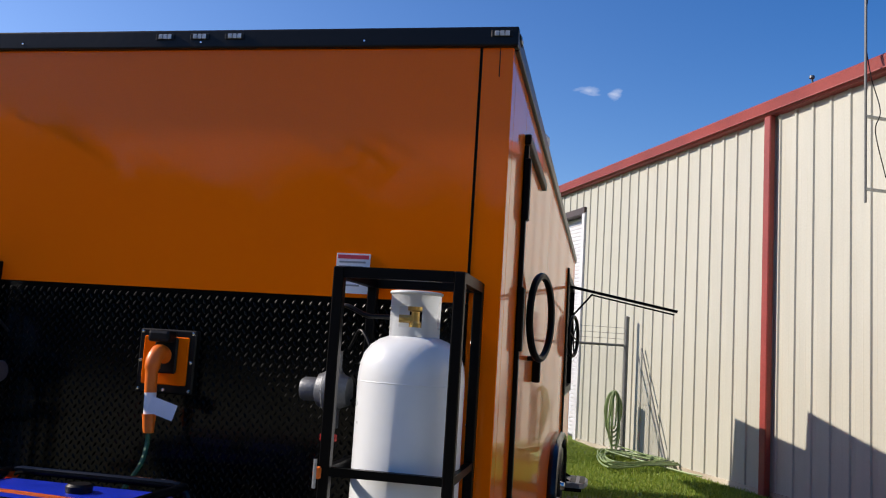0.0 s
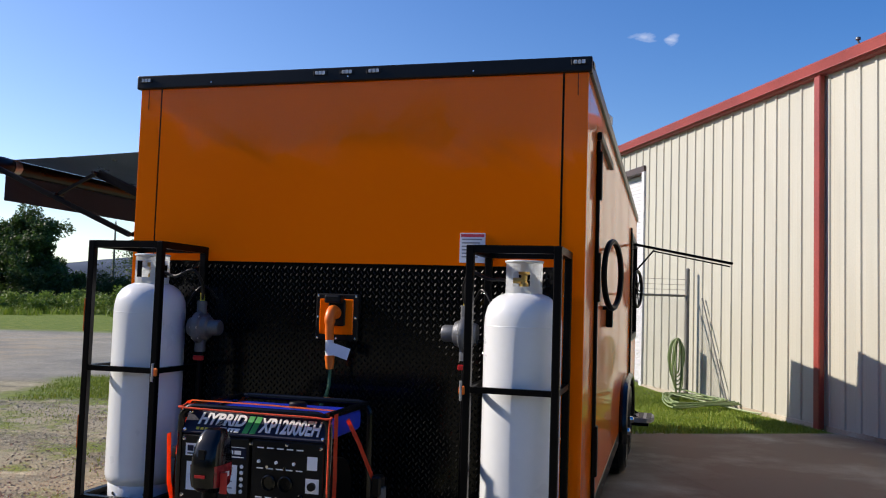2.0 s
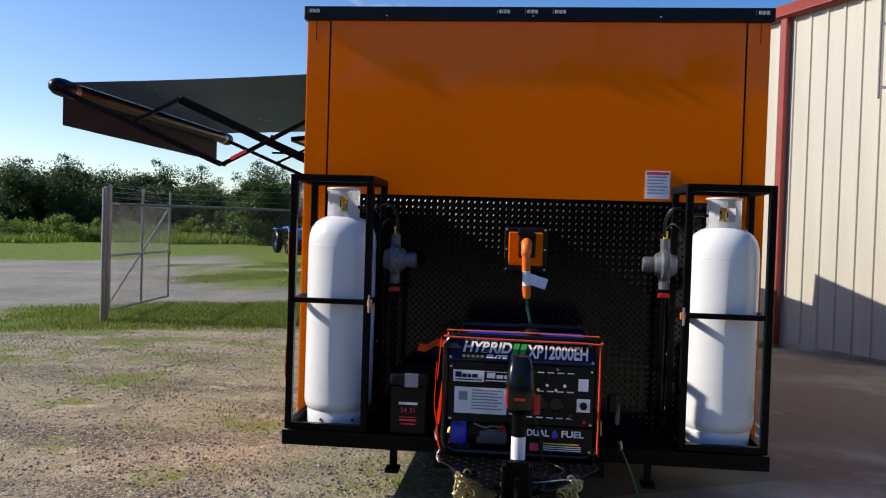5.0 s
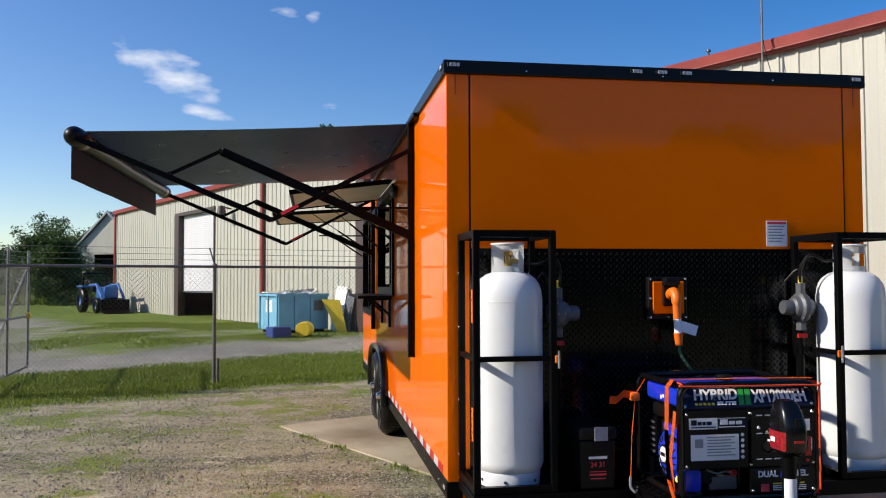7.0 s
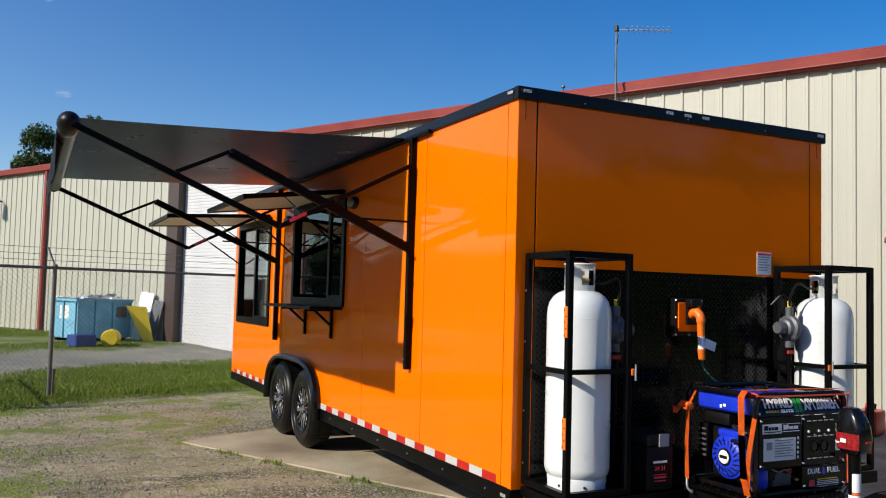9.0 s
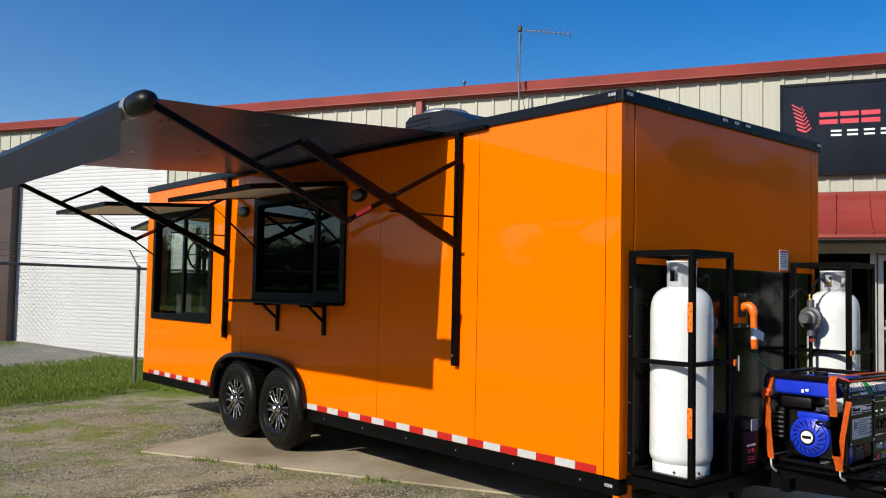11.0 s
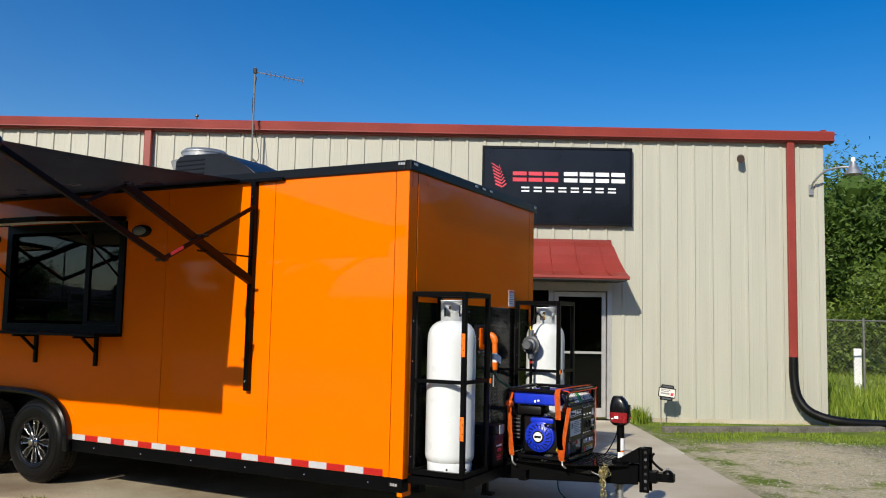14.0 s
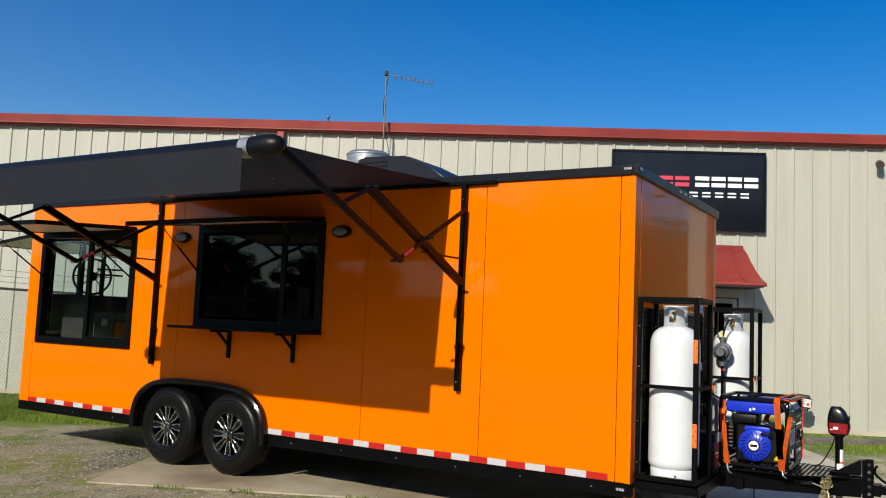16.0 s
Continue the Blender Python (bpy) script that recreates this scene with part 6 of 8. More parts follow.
for x in (-0.322, 0.322):
    for y in (0.014, 0.098):
        part("screw", lathe(bmesh.new(), [(0, 0.006), (0.006, 0.005), (0.009, 0)], on_header(x, y, 0.0), 8), CHROME, head)
lab = part("label_panel", box(bmesh.new(), -0.33, -0.01, -0.945, -0.93, 0.675, 0.948, bevel=0.003), BLACK_PLASTIC, gen)
part("maker_label", boxes((-0.308, -0.166, -0.9475, -0.9455, 0.860, 0.912)), PAPER, lab)
part("maker_label", boxes((-0.165, -0.02, -0.9475, -0.9455, 0.860, 0.912)), NAVY, lab)
bars("maker_mark", [(-0.138, -0.110, -0.006, 0.018), (-0.106, -0.086, -0.006, 0.010), (-0.082, -0.066, -0.006, 0.010), (-0.062, -0.036, -0.006, 0.010), (-0.138, -0.016, -0.019, -0.014)], NAVY, lab, FRONT(-0.16, -0.9478, 0.886))
bars("maker_mark", [(0.006, 0.044, -0.006, 0.018), (0.050, 0.080, -0.006, 0.010), (0.086, 0.116, -0.006, 0.010), (0.0, 0.13, -0.019, -0.015), (-0.002, 0.134, 0.0225, 0.0245)], PAPER, lab, FRONT(-0.16, -0.9478, 0.886))
for i in range(5):
    part("pictogram", lathe(bmesh.new(), [(0, 0.002), (0.007, 0.002), (0.009, 0)], FRONT(-0.04, -0.945, 0.83 - i * 0.026), 10), PAPER, lab)
part("instruction_label", boxes((-0.30, -0.06, -0.9475, -0.9455, 0.715, 0.835)), PAPER, lab)
bars("print", [(-0.04, 0.10 - 0.02 * (i % 2), 0.045 - i * 0.014, 0.05 - i * 0.014) for i in range(7)] + [(-0.1, -0.06, 0.0, 0.04)], GREY_INK, lab, FRONT(-0.18, -0.9478, 0.775))
con = part("control_panel", box(bmesh.new(), 0.005, 0.332, -0.945, -0.93, 0.675, 0.948, bevel=0.003), BLACK_PLASTIC, gen)
for x, z, r in ((0.09, 0.775, 0.033), (0.165, 0.775, 0.033), (0.235, 0.725, 0.012)):
    part("socket", lathe(bmesh.new(), [(r, 0), (r, 0.008), (r * 0.85, 0.01), (r * 0.8, 0.002), (0, 0.002)], FRONT(x, -0.945, z), 20), BLACK_GLOSS, con)
for i in range(5):
    part("switch", cyl(bmesh.new(), (0.04 + i * 0.04, -0.945, 0.86 - 0.02 * (i % 2)), (0.04 + i * 0.04, -0.953, 0.86 - 0.02 * (i % 2)), 0.007, 8), CHROME if i % 2 else WHITE, con)
part("dial_plate", boxes((0.255, 0.315, -0.947, -0.9455, 0.745, 0.805)), WHITE, con)
part("dial", cyl(bmesh.new(), (0.285, -0.946, 0.775), (0.285, -0.962, 0.775), 0.017, 14), BLACK_PLASTIC, con)
part("meter", boxes((0.26, 0.305, -0.947, -0.9455, 0.84, 0.895)), PAPER, con)
part("button", cyl(bmesh.new(), (0.29, -0.945, 0.70), (0.29, -0.953, 0.70), 0.008, 8), RED_LENS, con)
bars("print", [(-0.14 + 0.045 * i, -0.11 + 0.045 * i, y, y + 0.005) for i in range(5) for y in (0.105, 0.02, -0.1)], PAPER, con, FRONT(0.17, -0.9455, 0.81))
low = part("lower_panel", box(bmesh.new(), -0.005, 0.332, -0.945, -0.93, 0.555, 0.67, bevel=0.003), BLACK_PLASTIC, gen)
writing("lettering", "DUAL", PAPER, low, FRONT(0.085, -0.9457, 0.64), 0.04, width=0.1, bold=0.0012)
writing("lettering", "FUEL", PAPER, low, FRONT(0.24, -0.9457, 0.64), 0.04, width=0.1, bold=0.0012)
bm = bmesh.new()
prism(bm, [(0.148, 0.625), (0.162, 0.618), (0.176, 0.628), (0.172, 0.645), (0.160, 0.66), (0.15, 0.645)], 'y', -0.947, -0.9455)
part("drop_mark", bm, BLUE_PAINT, low)
bars("print", [(-0.06, 0.10, 0.012, 0.018)], YELLOW_INK, low, FRONT(0.17, -0.9455, 0.58))
bars("print", [(-0.06, 0.11, 0.002 - i * 0.009, 0.006 - i * 0.009) for i in range(3)], PAPER, low, FRONT(0.17, -0.9455, 0.58))
part("bottle_mark", boxes((0.05, 0.09, -0.947, -0.9455, 0.56, 0.595)), RED_INK, low)
for x, z in ((-0.318, 0.69), (-0.318, 0.93), (0.318, 0.93), (0.318, 0.69), (0.0, 0.93), (0.0, 0.69), (0.01, 0.565), (0.318, 0.565), (0.165, 0.935)):
    part("screw", lathe(bmesh.new(), [(0, 0.006), (0.006, 0.005), (0.009, 0)], FRONT(x, -0.946, z), 8), CHROME, gen)
# engine on the open side
part("engine_block", box(bmesh.new(), -0.27, 0.0, -0.86, -0.53, 0.555, 0.86, bevel=0.02), BLACK_PLASTIC, gen, "black engine block")
m = pose(-0.272, -0.68, 0.695, 0, -90, 0)
cover = part("fan_cover", lathe(bmesh.new(), [(0.128, -0.06), (0.128, 0.0), (0.122, 0.014), (0.112, 0.018), (0.108, 0.026), (0.092, 0.034), (0.088, 0.030), (0.072, 0.036), (0.06, 0.040), (0.0, 0.04)], m, 32), BLUE_PAINT, gen, "blue recoil fan cover", smooth=True)
part("cover_ring", lathe(bmesh.new(), [(0.048, 0.039), (0.048, 0.046), (0.038, 0.048), (0.0, 0.048)], m, 24), BLACK_PLASTIC, cover, smooth=True)
part("cover_badge", lathe(bmesh.new(), [(0.038, 0.048), (0.036, 0.05), (0.0, 0.05)], m, 24), PAPER, cover)
part("badge_band", boxes((-0.3235, -0.322, -0.708, -0.652, 0.686, 0.704)), BLACK_PLASTIC, cover)
for k in range(18):
    a = 2 * math.pi * k / 18
    c = m @ Vector((0.066 * math.cos(a), 0.066 * math.sin(a), 0.040))
    d = m @ Vector((0.104 * math.cos(a + 0.22), 0.104 * math.sin(a + 0.22), 0.029))
    part("vent_slot", beam(bmesh.new(), c, d, 0.004, 0.006), BLACK_PLASTIC, cover)
part("shroud", box(bmesh.new(), -0.29, -0.12, -0.80, -0.60, 0.80, 0.845, bevel=0.016, seg=2), BLUE_PAINT, gen, smooth=True)
part("air_filter", box(bmesh.new(), -0.30, -0.10, -0.70, -0.50, 0.865, 0.935, bevel=0.02, seg=2), BLACK_PLASTIC, gen, smooth=True)
part("choke_lever", box(bmesh.new(), -0.312, -0.302, -0.79, -0.73, 0.862, 0.885, bevel=0.003), CHROME, gen)
part("oil_filler", cyl(bmesh.new(), (-0.30, -0.845, 0.60), (-0.325, -0.86, 0.615), 0.018, 12), YELLOW_INK, gen)
part("pull_handle", tube(bmesh.new(), curve_pts([(-0.318, -0.815, 0.79), (-0.33, -0.80, 0.80), (-0.33, -0.755, 0.80), (-0.318, -0.74, 0.79)], 4), 0.009, 8), BLACK_PLASTIC, gen, smooth=True)
part("muffler", box(bmesh.new(), -0.29, -0.06, -0.525, -0.445, 0.65, 0.86, bevel=0.03, seg=2), BLACK, gen, smooth=True)
for i in range(6):
    part("muffler_slot", boxes((-0.294, -0.288, -0.515, -0.455, 0.67 + i * 0.03, 0.68 + i * 0.03)), GREY_CAST, gen)
part("air_box", box(bmesh.new(), -0.318, -0.238, -0.925, -0.865, 0.565, 0.668, bevel=0.014, seg=2), BLUE_PAINT, gen, smooth=True)
part("carburettor", box(bmesh.new(), -0.195, -0.055, -0.915, -0.865, 0.568, 0.632, bevel=0.01, seg=2), GREY_CAST, gen, smooth=True)
part("bowl_cover", box(bmesh.new(), -0.235, -0.18, -0.92, -0.87, 0.60, 0.655, bevel=0.006), BLACK_PLASTIC, gen)
part("shut_off_valve", tube(bmesh.new(), [(-0.078 + 0.013 * math.cos(a * 0.6283), -0.925, 0.648 + 0.013 * math.sin(a * 0.6283)) for a in range(10)], 0.004, 6, True), RED_LENS, gen, "red shut-off valve")
part("valve_stem", cyl(bmesh.new(), (-0.078, -0.925, 0.648), (-0.078, -0.87, 0.648), 0.005, 8), RED_LENS, gen)
part("fuel_line", tube(bmesh.new(), curve_pts([(-0.21, -0.915, 0.665), (-0.16, -0.925, 0.648), (-0.12, -0.92, 0.655), (-0.085, -0.92, 0.648)], 5), 0.005, 6), STEEL, gen)
for i in range(7):
    part("cooling_fin", boxes((-0.30 + i * 0.011, -0.294 + i * 0.011, -0.90, -0.84, 0.535, 0.562)), GREY_CAST, gen)
part("alternator", cyl(bmesh.new(), (0.0, -0.68, 0.70), (0.30, -0.68, 0.70), 0.15, 24), BLACK, gen, smooth=True)
part("spark_lead", tube(bmesh.new(), curve_pts([(-0.25, -0.84, 0.80), (-0.31, -0.86, 0.84), (-0.32, -0.78, 0.87), (-0.28, -0.72, 0.88)], 5), 0.006, 6), BLACK_PLASTIC, gen)
for i in range(4):
    p = Vector((-0.22 + 0.03 * i, -0.885 - 0.008 * (i % 2), 0.69 + 0.012 * i))
    part("fitting", cyl(bmesh.new(), p, p + Vector((-0.04, -0.005, 0.01)), 0.012, 8), (CHROME, RED_LENS, BRASS, CHROME)[i], gen)
part("side_grille", boxes(*((-0.335, -0.330, -0.60 + i * 0.012, -0.596 + i * 0.012, 0.58, 0.66) for i in range(5))), BLACK, gen)

# tie-down straps
def ribbon(pts, w, across):
    bm = bmesh.new()
    a = Vector(across).normalized() * w / 2
    run = [Vector(p) for p in pts]
    rows = [(bm.verts.new(p + a), bm.verts.new(p - a)) for p in run]
    for (p, q), (r, s) in zip(rows, rows[1:]):
        bm.faces.new((p, q, s, r))
    bmesh.ops.solidify(bm, geom=bm.faces[:], thickness=0.003)
    return bm


st = thing("tie_down_strap", "orange webbing tie-down strap over the generator with metal hooks", "strap", (-0.37, -0.85, 0.51), group="tie-down straps")
part("webbing", ribbon([(-0.366, -0.90, 0.53), (-0.388, -0.892, 0.62), (-0.388, -0.875, 0.85), (-0.376, -0.86, 1.05), (-0.35, -0.86, 1.084), (0.0, -0.88, 1.087), (0.35, -0.90, 1.084)], 0.045, (0, 1, 0)), STRAP, st)
part("webbing", ribbon([(-0.370, -0.905, 0.57), (-0.394, -0.93, 0.74), (-0.384, -0.962, 0.95)], 0.032, (0, 1, 0.15)), STRAP, st)
part("front_cord", tube(bmesh.new(), curve_pts([(-0.34, -0.90, 1.075), (-0.335, -0.94, 1.068), (-0.33, -0.95, 1.062), (0, -0.952, 1.058), (0.335, -0.952, 1.054), (0.352, -0.95, 1.02), (0.352, -0.95, 0.56)], 5), 0.004, 6), RED_STRAP, st)
part("hook", tube(bmesh.new(), curve_pts([(-0.36, -0.90, 0.535), (-0.375, -0.91, 0.50), (-0.36, -0.93, 0.48), (-0.34, -0.91, 0.49)], 5), 0.006, 6), STEEL, st)
st = thing("tie_down_strap", "orange webbing tie-down strap with a loose knotted end", "strap", (-0.38, -0.47, 0.48), group="tie-down straps")
part("webbing", ribbon([(-0.42, -0.50, 0.55), (-0.40, -0.47, 0.75), (-0.375, -0.455, 0.93), (-0.36, -0.45, 0.98), (-0.30, -0.44, 1.06)], 0.05, (0.3, 1, 0)), STRAP, st)
part("knot", box(bmesh.new(), -0.405, -0.355, -0.485, -0.43, 0.93, 0.975, bevel=0.014, seg=2), STRAP, st, smooth=True)
part("loose_end", ribbon([(-0.38, -0.46, 0.96), (-0.44, -0.47, 0.97), (-0.49, -0.49, 0.94), (-0.53, -0.50, 0.945)], 0.04, (0.2, 0.3, 1)), STRAP, st)
part("hook", tube(bmesh.new(), curve_pts([(-0.42, -0.50, 0.55), (-0.425, -0.51, 0.50), (-0.41, -0.53, 0.475), (-0.39, -0.51, 0.48)], 5), 0.007, 6), STEEL, st)
st = thing("ratchet_strap", "red-orange ratchet strap from the generator to the platform", "strap", (0.43, -0.62, 0.5), group="tie-down straps")
part("webbing", ribbon([(0.355, -0.75, 1.03), (0.385, -0.68, 0.92), (0.44, -0.60, 0.73), (0.50, -0.55, 0.53)], 0.04, (0, 1, 0.2)), RED_STRAP, st)
part("ratchet", box(bmesh.new(), 0.425, 0.475, -0.63, -0.56, 0.68, 0.77, bevel=0.01), BLACK_PLASTIC, st)
part("handle", box(bmesh.new(), 0.46, 0.485, -0.62, -0.57, 0.62, 0.72, bevel=0.006), GREY_CAST, st)
part("hook", tube(bmesh.new(), curve_pts([(0.50, -0.55, 0.53), (0.51, -0.54, 0.49), (0.50, -0.50, 0.475)], 5), 0.007, 6), STEEL, st)
part("side_webbing", ribbon([(0.362, -0.90, 1.07), (0.366, -0.90, 0.8), (0.362, -0.90, 0.53)], 0.045, (0, 1, 0)), RED_STRAP, st)
part("side_label", boxes((0.366, 0.372, -0.93, -0.87, 0.64, 0.70)), YELLOW_INK, st, "yellow and red warning label")
part("trailing_cord", tube(bmesh.new(), curve_pts([(0.49, -0.52, 0.52), (0.53, -0.54, 0.44), (0.57, -0.53, 0.35), (0.61, -0.52, 0.24), (0.70, -0.5, 0.1), (0.75, -0.55, 0.012)], 6), 0.006, 6), GREEN_CORD, st, "dangling dark green cord")

# ---- tongue jack ----
jack = thing("tongue_jack", "electric tongue jack with a black plastic head and red decal", "jack", (0, -1.265, 0.0))
part("outer_tube", cyl(bmesh.new(), (0, -1.265, 0.34), (0, -1.265, 0.84), 0.03, 20), BLACK, jack, smooth=True)
for z0, z1, a0, a1, m_ in ((0.605, 0.70, 195, 345, PAPER), (0.545, 0.59, 150, 350, WHITE), (0.592, 0.603, 195, 345, ORANGE_PLASTIC)):
    bm = bmesh.new()
    arc = [(0.0308 * math.cos(radians(a0 + (a1 - a0) * k / 12)), -1.265 + 0.0308 * math.sin(radians(a0 + (a1 - a0) * k / 12))) for k in range(13)]
    lo, hi = [bm.verts.new((x, y, z0)) for x, y in arc], [bm.verts.new((x, y, z1)) for x, y in arc]
    for k in range(12):
        bm.faces.new((lo[k], lo[k + 1], hi[k + 1], hi[k]))
    part("sticker", bm, m_, jack)
part("inner_tube", cyl(bmesh.new(), (0, -1.265, 0.03), (0, -1.265, 0.34), 0.024, 18), STEEL, jack, smooth=True)
part("foot", box(bmesh.new(), -0.07, 0.07, -1.335, -1.195, 0.003, 0.022, bevel=0.006), STEEL, jack)
HEAD = [(0.80, 0.044, -1.305, -1.215), (0.822, 0.056, -1.335, -1.188), (0.88, 0.060, -1.346, -1.180), (0.94, 0.058, -1.336, -1.182), (0.985, 0.052, -1.318, -1.190), (1.015, 0.044, -1.296, -1.200), (1.032, 0.034, -1.275, -1.210)]


def head_ring(z, hx, y0, y1, k, n, grow=1.0):
    a = 2 * math.pi * k / n
    c, s_ = math.cos(a), math.sin(a)
    return Vector((math.copysign(abs(c) ** 0.55, c) * hx * grow, (y0 + y1) / 2 + math.copysign(abs(s_) ** 0.55, s_) * (y1 - y0) / 2 * grow, z))


bm = bmesh.new()
rings = [[bm.verts.new(head_ring(*h, k, 24)) for k in range(24)] for h in HEAD]
for a, b in zip(rings, rings[1:]):
    for k in range(24):
        bm.faces.new((a[k], a[(k + 1) % 24], b[(k + 1) % 24], b[k]))
bm.faces.new(rings[0][::-1])
bm.faces.new(rings[-1])
hd = part("head", bm, BLACK_GLOSS, jack, smooth=True)
for ks in (range(-3, 4), range(9, 16)):
    bm = bmesh.new()
    rows = [[bm.verts.new(head_ring(*h, k, 24, 1.02)) for k in ks] for h in ((0.824, 0.0565, -1.336, -1.188), (0.862, 0.0595, -1.343, -1.182), (0.905, 0.0600, -1.343, -1.181))]
    for low_, high_ in zip(rows, rows[1:]):
        for k in range(len(low_) - 1):
            bm.faces.new((low_[k], low_[k + 1], high_[k + 1], high_[k]))
    part("decal", bm, DECAL_RED, hd, "red decal")
for sd_ in (-1, 1):
    bars("decal_mark", [(-0.02, 0.012, -0.006, 0.014), (-0.045, -0.026, -0.012, -0.004)], PAPER, hd, pose(sd_ * 0.0622, -1.25, 0.862, 90, 0, 90 * sd_))
part("decal_print", boxes((-0.022, 0.022, -1.3495, -1.345, 0.862, 0.872)), RED_LENS, hd)
part("switch_plate", boxes((-0.012, 0.012, -1.343, -1.333, 0.93, 0.965)), BLACK_PLASTIC, hd)
part("red_tag", boxes((0.06, 0.085, -1.30, -1.29, 0.80, 0.88)), RED_LENS, jack)
part("flange", lathe(bmesh.new(), [(0, 0.515), (0.07, 0.515), (0.07, 0.53), (0.035, 0.54)], Matrix.Translation((0, -1.265, 0)), 20), BLACK, jack)
part("cable", tube(bmesh.new(), curve_pts([(0.03, -1.24, 0.83), (0.09, -1.2, 0.70), (0.11, -1.12, 0.56), (0.16, -1.06, 0.53), (0.2, -1.15, 0.53), (0.13, -1.28, 0.53)], 6), 0.005, 6), BLACK_PLASTIC, jack)
part("breakaway_wire", tube(bmesh.new(), curve_pts([(-0.05, -1.26, 0.52), (0.06, -1.34, 0.53), (0.20, -1.34, 0.55), (0.27, -1.28, 0.53), (0.22, -1.24, 0.49), (0.1, -1.3, 0.49)], 8), 0.003, 6), STEEL, jack)

# ---- safety chains ----
def chain(x, turn, seed):
    c = thing("safety_chain", "bundled gold-coloured safety chain hanging from the tongue", "chain", (x, -1.19, 0.5), group="safety chains")
    rnd = random.Random(seed)
    pts = [(0.019 * math.cos(a) * (0.55 if abs(math.sin(a)) < 0.2 else 1), 0, 0.026 * math.sin(a)) for a in (2 * math.pi * k / 12 for k in range(12))]
    link = part("link", tube(bmesh.new(), pts, 0.0042, 6, True), CHAIN_GOLD, c, local=True, smooth=True)
    link.matrix_basis = pose(0, 0, 0.0, 0, 0, 30)
    for strand in range(4):
        dx, dy, long_ = rnd.uniform(-0.035, 0.035), rnd.uniform(-0.03, 0.02), (9, 8, 5, 4)[strand]
        for i in range(long_):
            z = -0.02 - i * 0.036
            sway = 0.02 * math.sin(i * 0.8 + strand * 2)
            share("link", link, c, pose(dx + sway, dy + rnd.uniform(-0.006, 0.006), z, rnd.uniform(-12, 12), rnd.uniform(-14, 14), (90 if i % 2 else 0) + rnd.uniform(-15, 15)))
    for i in range(12):
        a = rnd.uniform(0, 6.3)
        share("link", link, c, pose(0.04 * math.cos(a), 0.025 * math.sin(a) - 0.01, rnd.uniform(-0.07, 0.02), rnd.uniform(-50, 50), rnd.uniform(-60, 60), rnd.uniform(0, 180)))


chain(-0.215, 0, 3)
chain(0.225, 0, 5)

# ---- chain-link fence, perpendicular to the building, with its open gate ----
def chain_link(bm, m, length, height, pitch=0.075, r=0.0021):
    """Crossed diagonal wires on the plane of m: x along, z up."""
    n = int((length + height) / pitch) + 1
    for s in (1, -1):
        for i in range(n):
            a = i * pitch - (height if s > 0 else 0)
            t0, t1 = (max(0, -a), min(height, length - a)) if s > 0 else (max(0, a - length), min(height, a))
            if t1 - t0 < 0.02:
                continue
            p, q = (a + t0, t0), (a + t1, t1)
            if s < 0:
                p, q = (a - t0, t0), (a - t1, t1)
            p, q = Vector((p[0], 0.003 * s, p[1])), Vector((q[0], 0.003 * s, q[1]))
            d = (q - p).normalized()
            side = Vector((0, 1, 0))
            up = d.cross(side)
            rows = [[bm.verts.new(m @ (e + (side * math.cos(k * 2.0944) + up * math.sin(k * 2.0944)) * r)) for k in range(3)] for e in (p, q)]
            for k in range(3):
                bm.faces.new((rows[0][k], rows[0][(k + 1) % 3], rows[1][(k + 1) % 3], rows[1][k]))
    return bm


FX = -9.8
fence = thing("chain_link_fence", "galvanized chain-link fence topped with barbed wire", "fence", tuple(BUILD @ Vector((-9.46, -4.7, 0))), WALL_TURN + 85)
FM = PLACE[fence]                                            # x runs towards the building
for x in (-1.49, 1.94, 4.55):
    p = part("post", cyl(bmesh.new(), (x, 0, -0.1), (x, 0, 2.27 if x > 4 else 1.83), 0.036 if x > 4 else 0.03, 12), GALV, fence, local=True, smooth=True)
    part("post_cap", lathe(bmesh.new(), [(0.038, 1.92), (0.038, 1.945), (0.015, 1.965), (0, 1.967)], Matrix.Translation((x, 0, 0.335 if x > 4 else -0.10)), 12), GALV, p, local=True)
    if x > 4:
        continue
    part("barb_arm", beam(bmesh.new(), (x, 0, 1.83), (x - 0.03, 0.19, 2.11), 0.022, 0.012), GALV, p, local=True)
part("top_rail", cyl(bmesh.new(), (-4.55, 0, 1.81), (4.5, 0, 1.81), 0.021, 10), GALV, fence, local=True, smooth=True)
for k in (0.3, 0.62, 0.96):
    y, z = 0.19 * k, 1.83 + 0.28 * k
    w = part("barbed_wire", cyl(bmesh.new(), (-4.55, y, z), (4.55, y * 0.1, z), 0.0035, 5), GALV, fence, local=True)
part("wire_mesh", chain_link(bmesh.new(), Matrix.Translation((-4.55, 0, 0.03)), 9.1, 1.77), GALV, fence, local=True)
st = thing("post_stub", "short cut-off galvanized pipe beside the fence post", "post", tuple(FM @ Vector((-1.42, 0.05, 0))), WALL_TURN)
part("pipe", tube(bmesh.new(), [(0, 0, -0.05), (0, 0, 0.2), (0.006, 0, 0.37)], 0.024, 10), GALV, st, local=True, smooth=True)

rod = thing("leaning_rod", "thin weathered metal rod leaning against the cream wall", "rod", tuple(BUILD @ Vector((-8.3, -0.07, 0))), WALL_TURN)
part("shaft", cyl(bmesh.new(), (0.43, 0.0, 0.005), (-0.44, 0.015, 1.73), 0.014, 8), GALV, rod, local=True)
part("tip", cyl(bmesh.new(), (-0.44, 0.015, 1.73), (-0.46, 0.015, 1.77), 0.02, 8), GALV, rod, local=True)

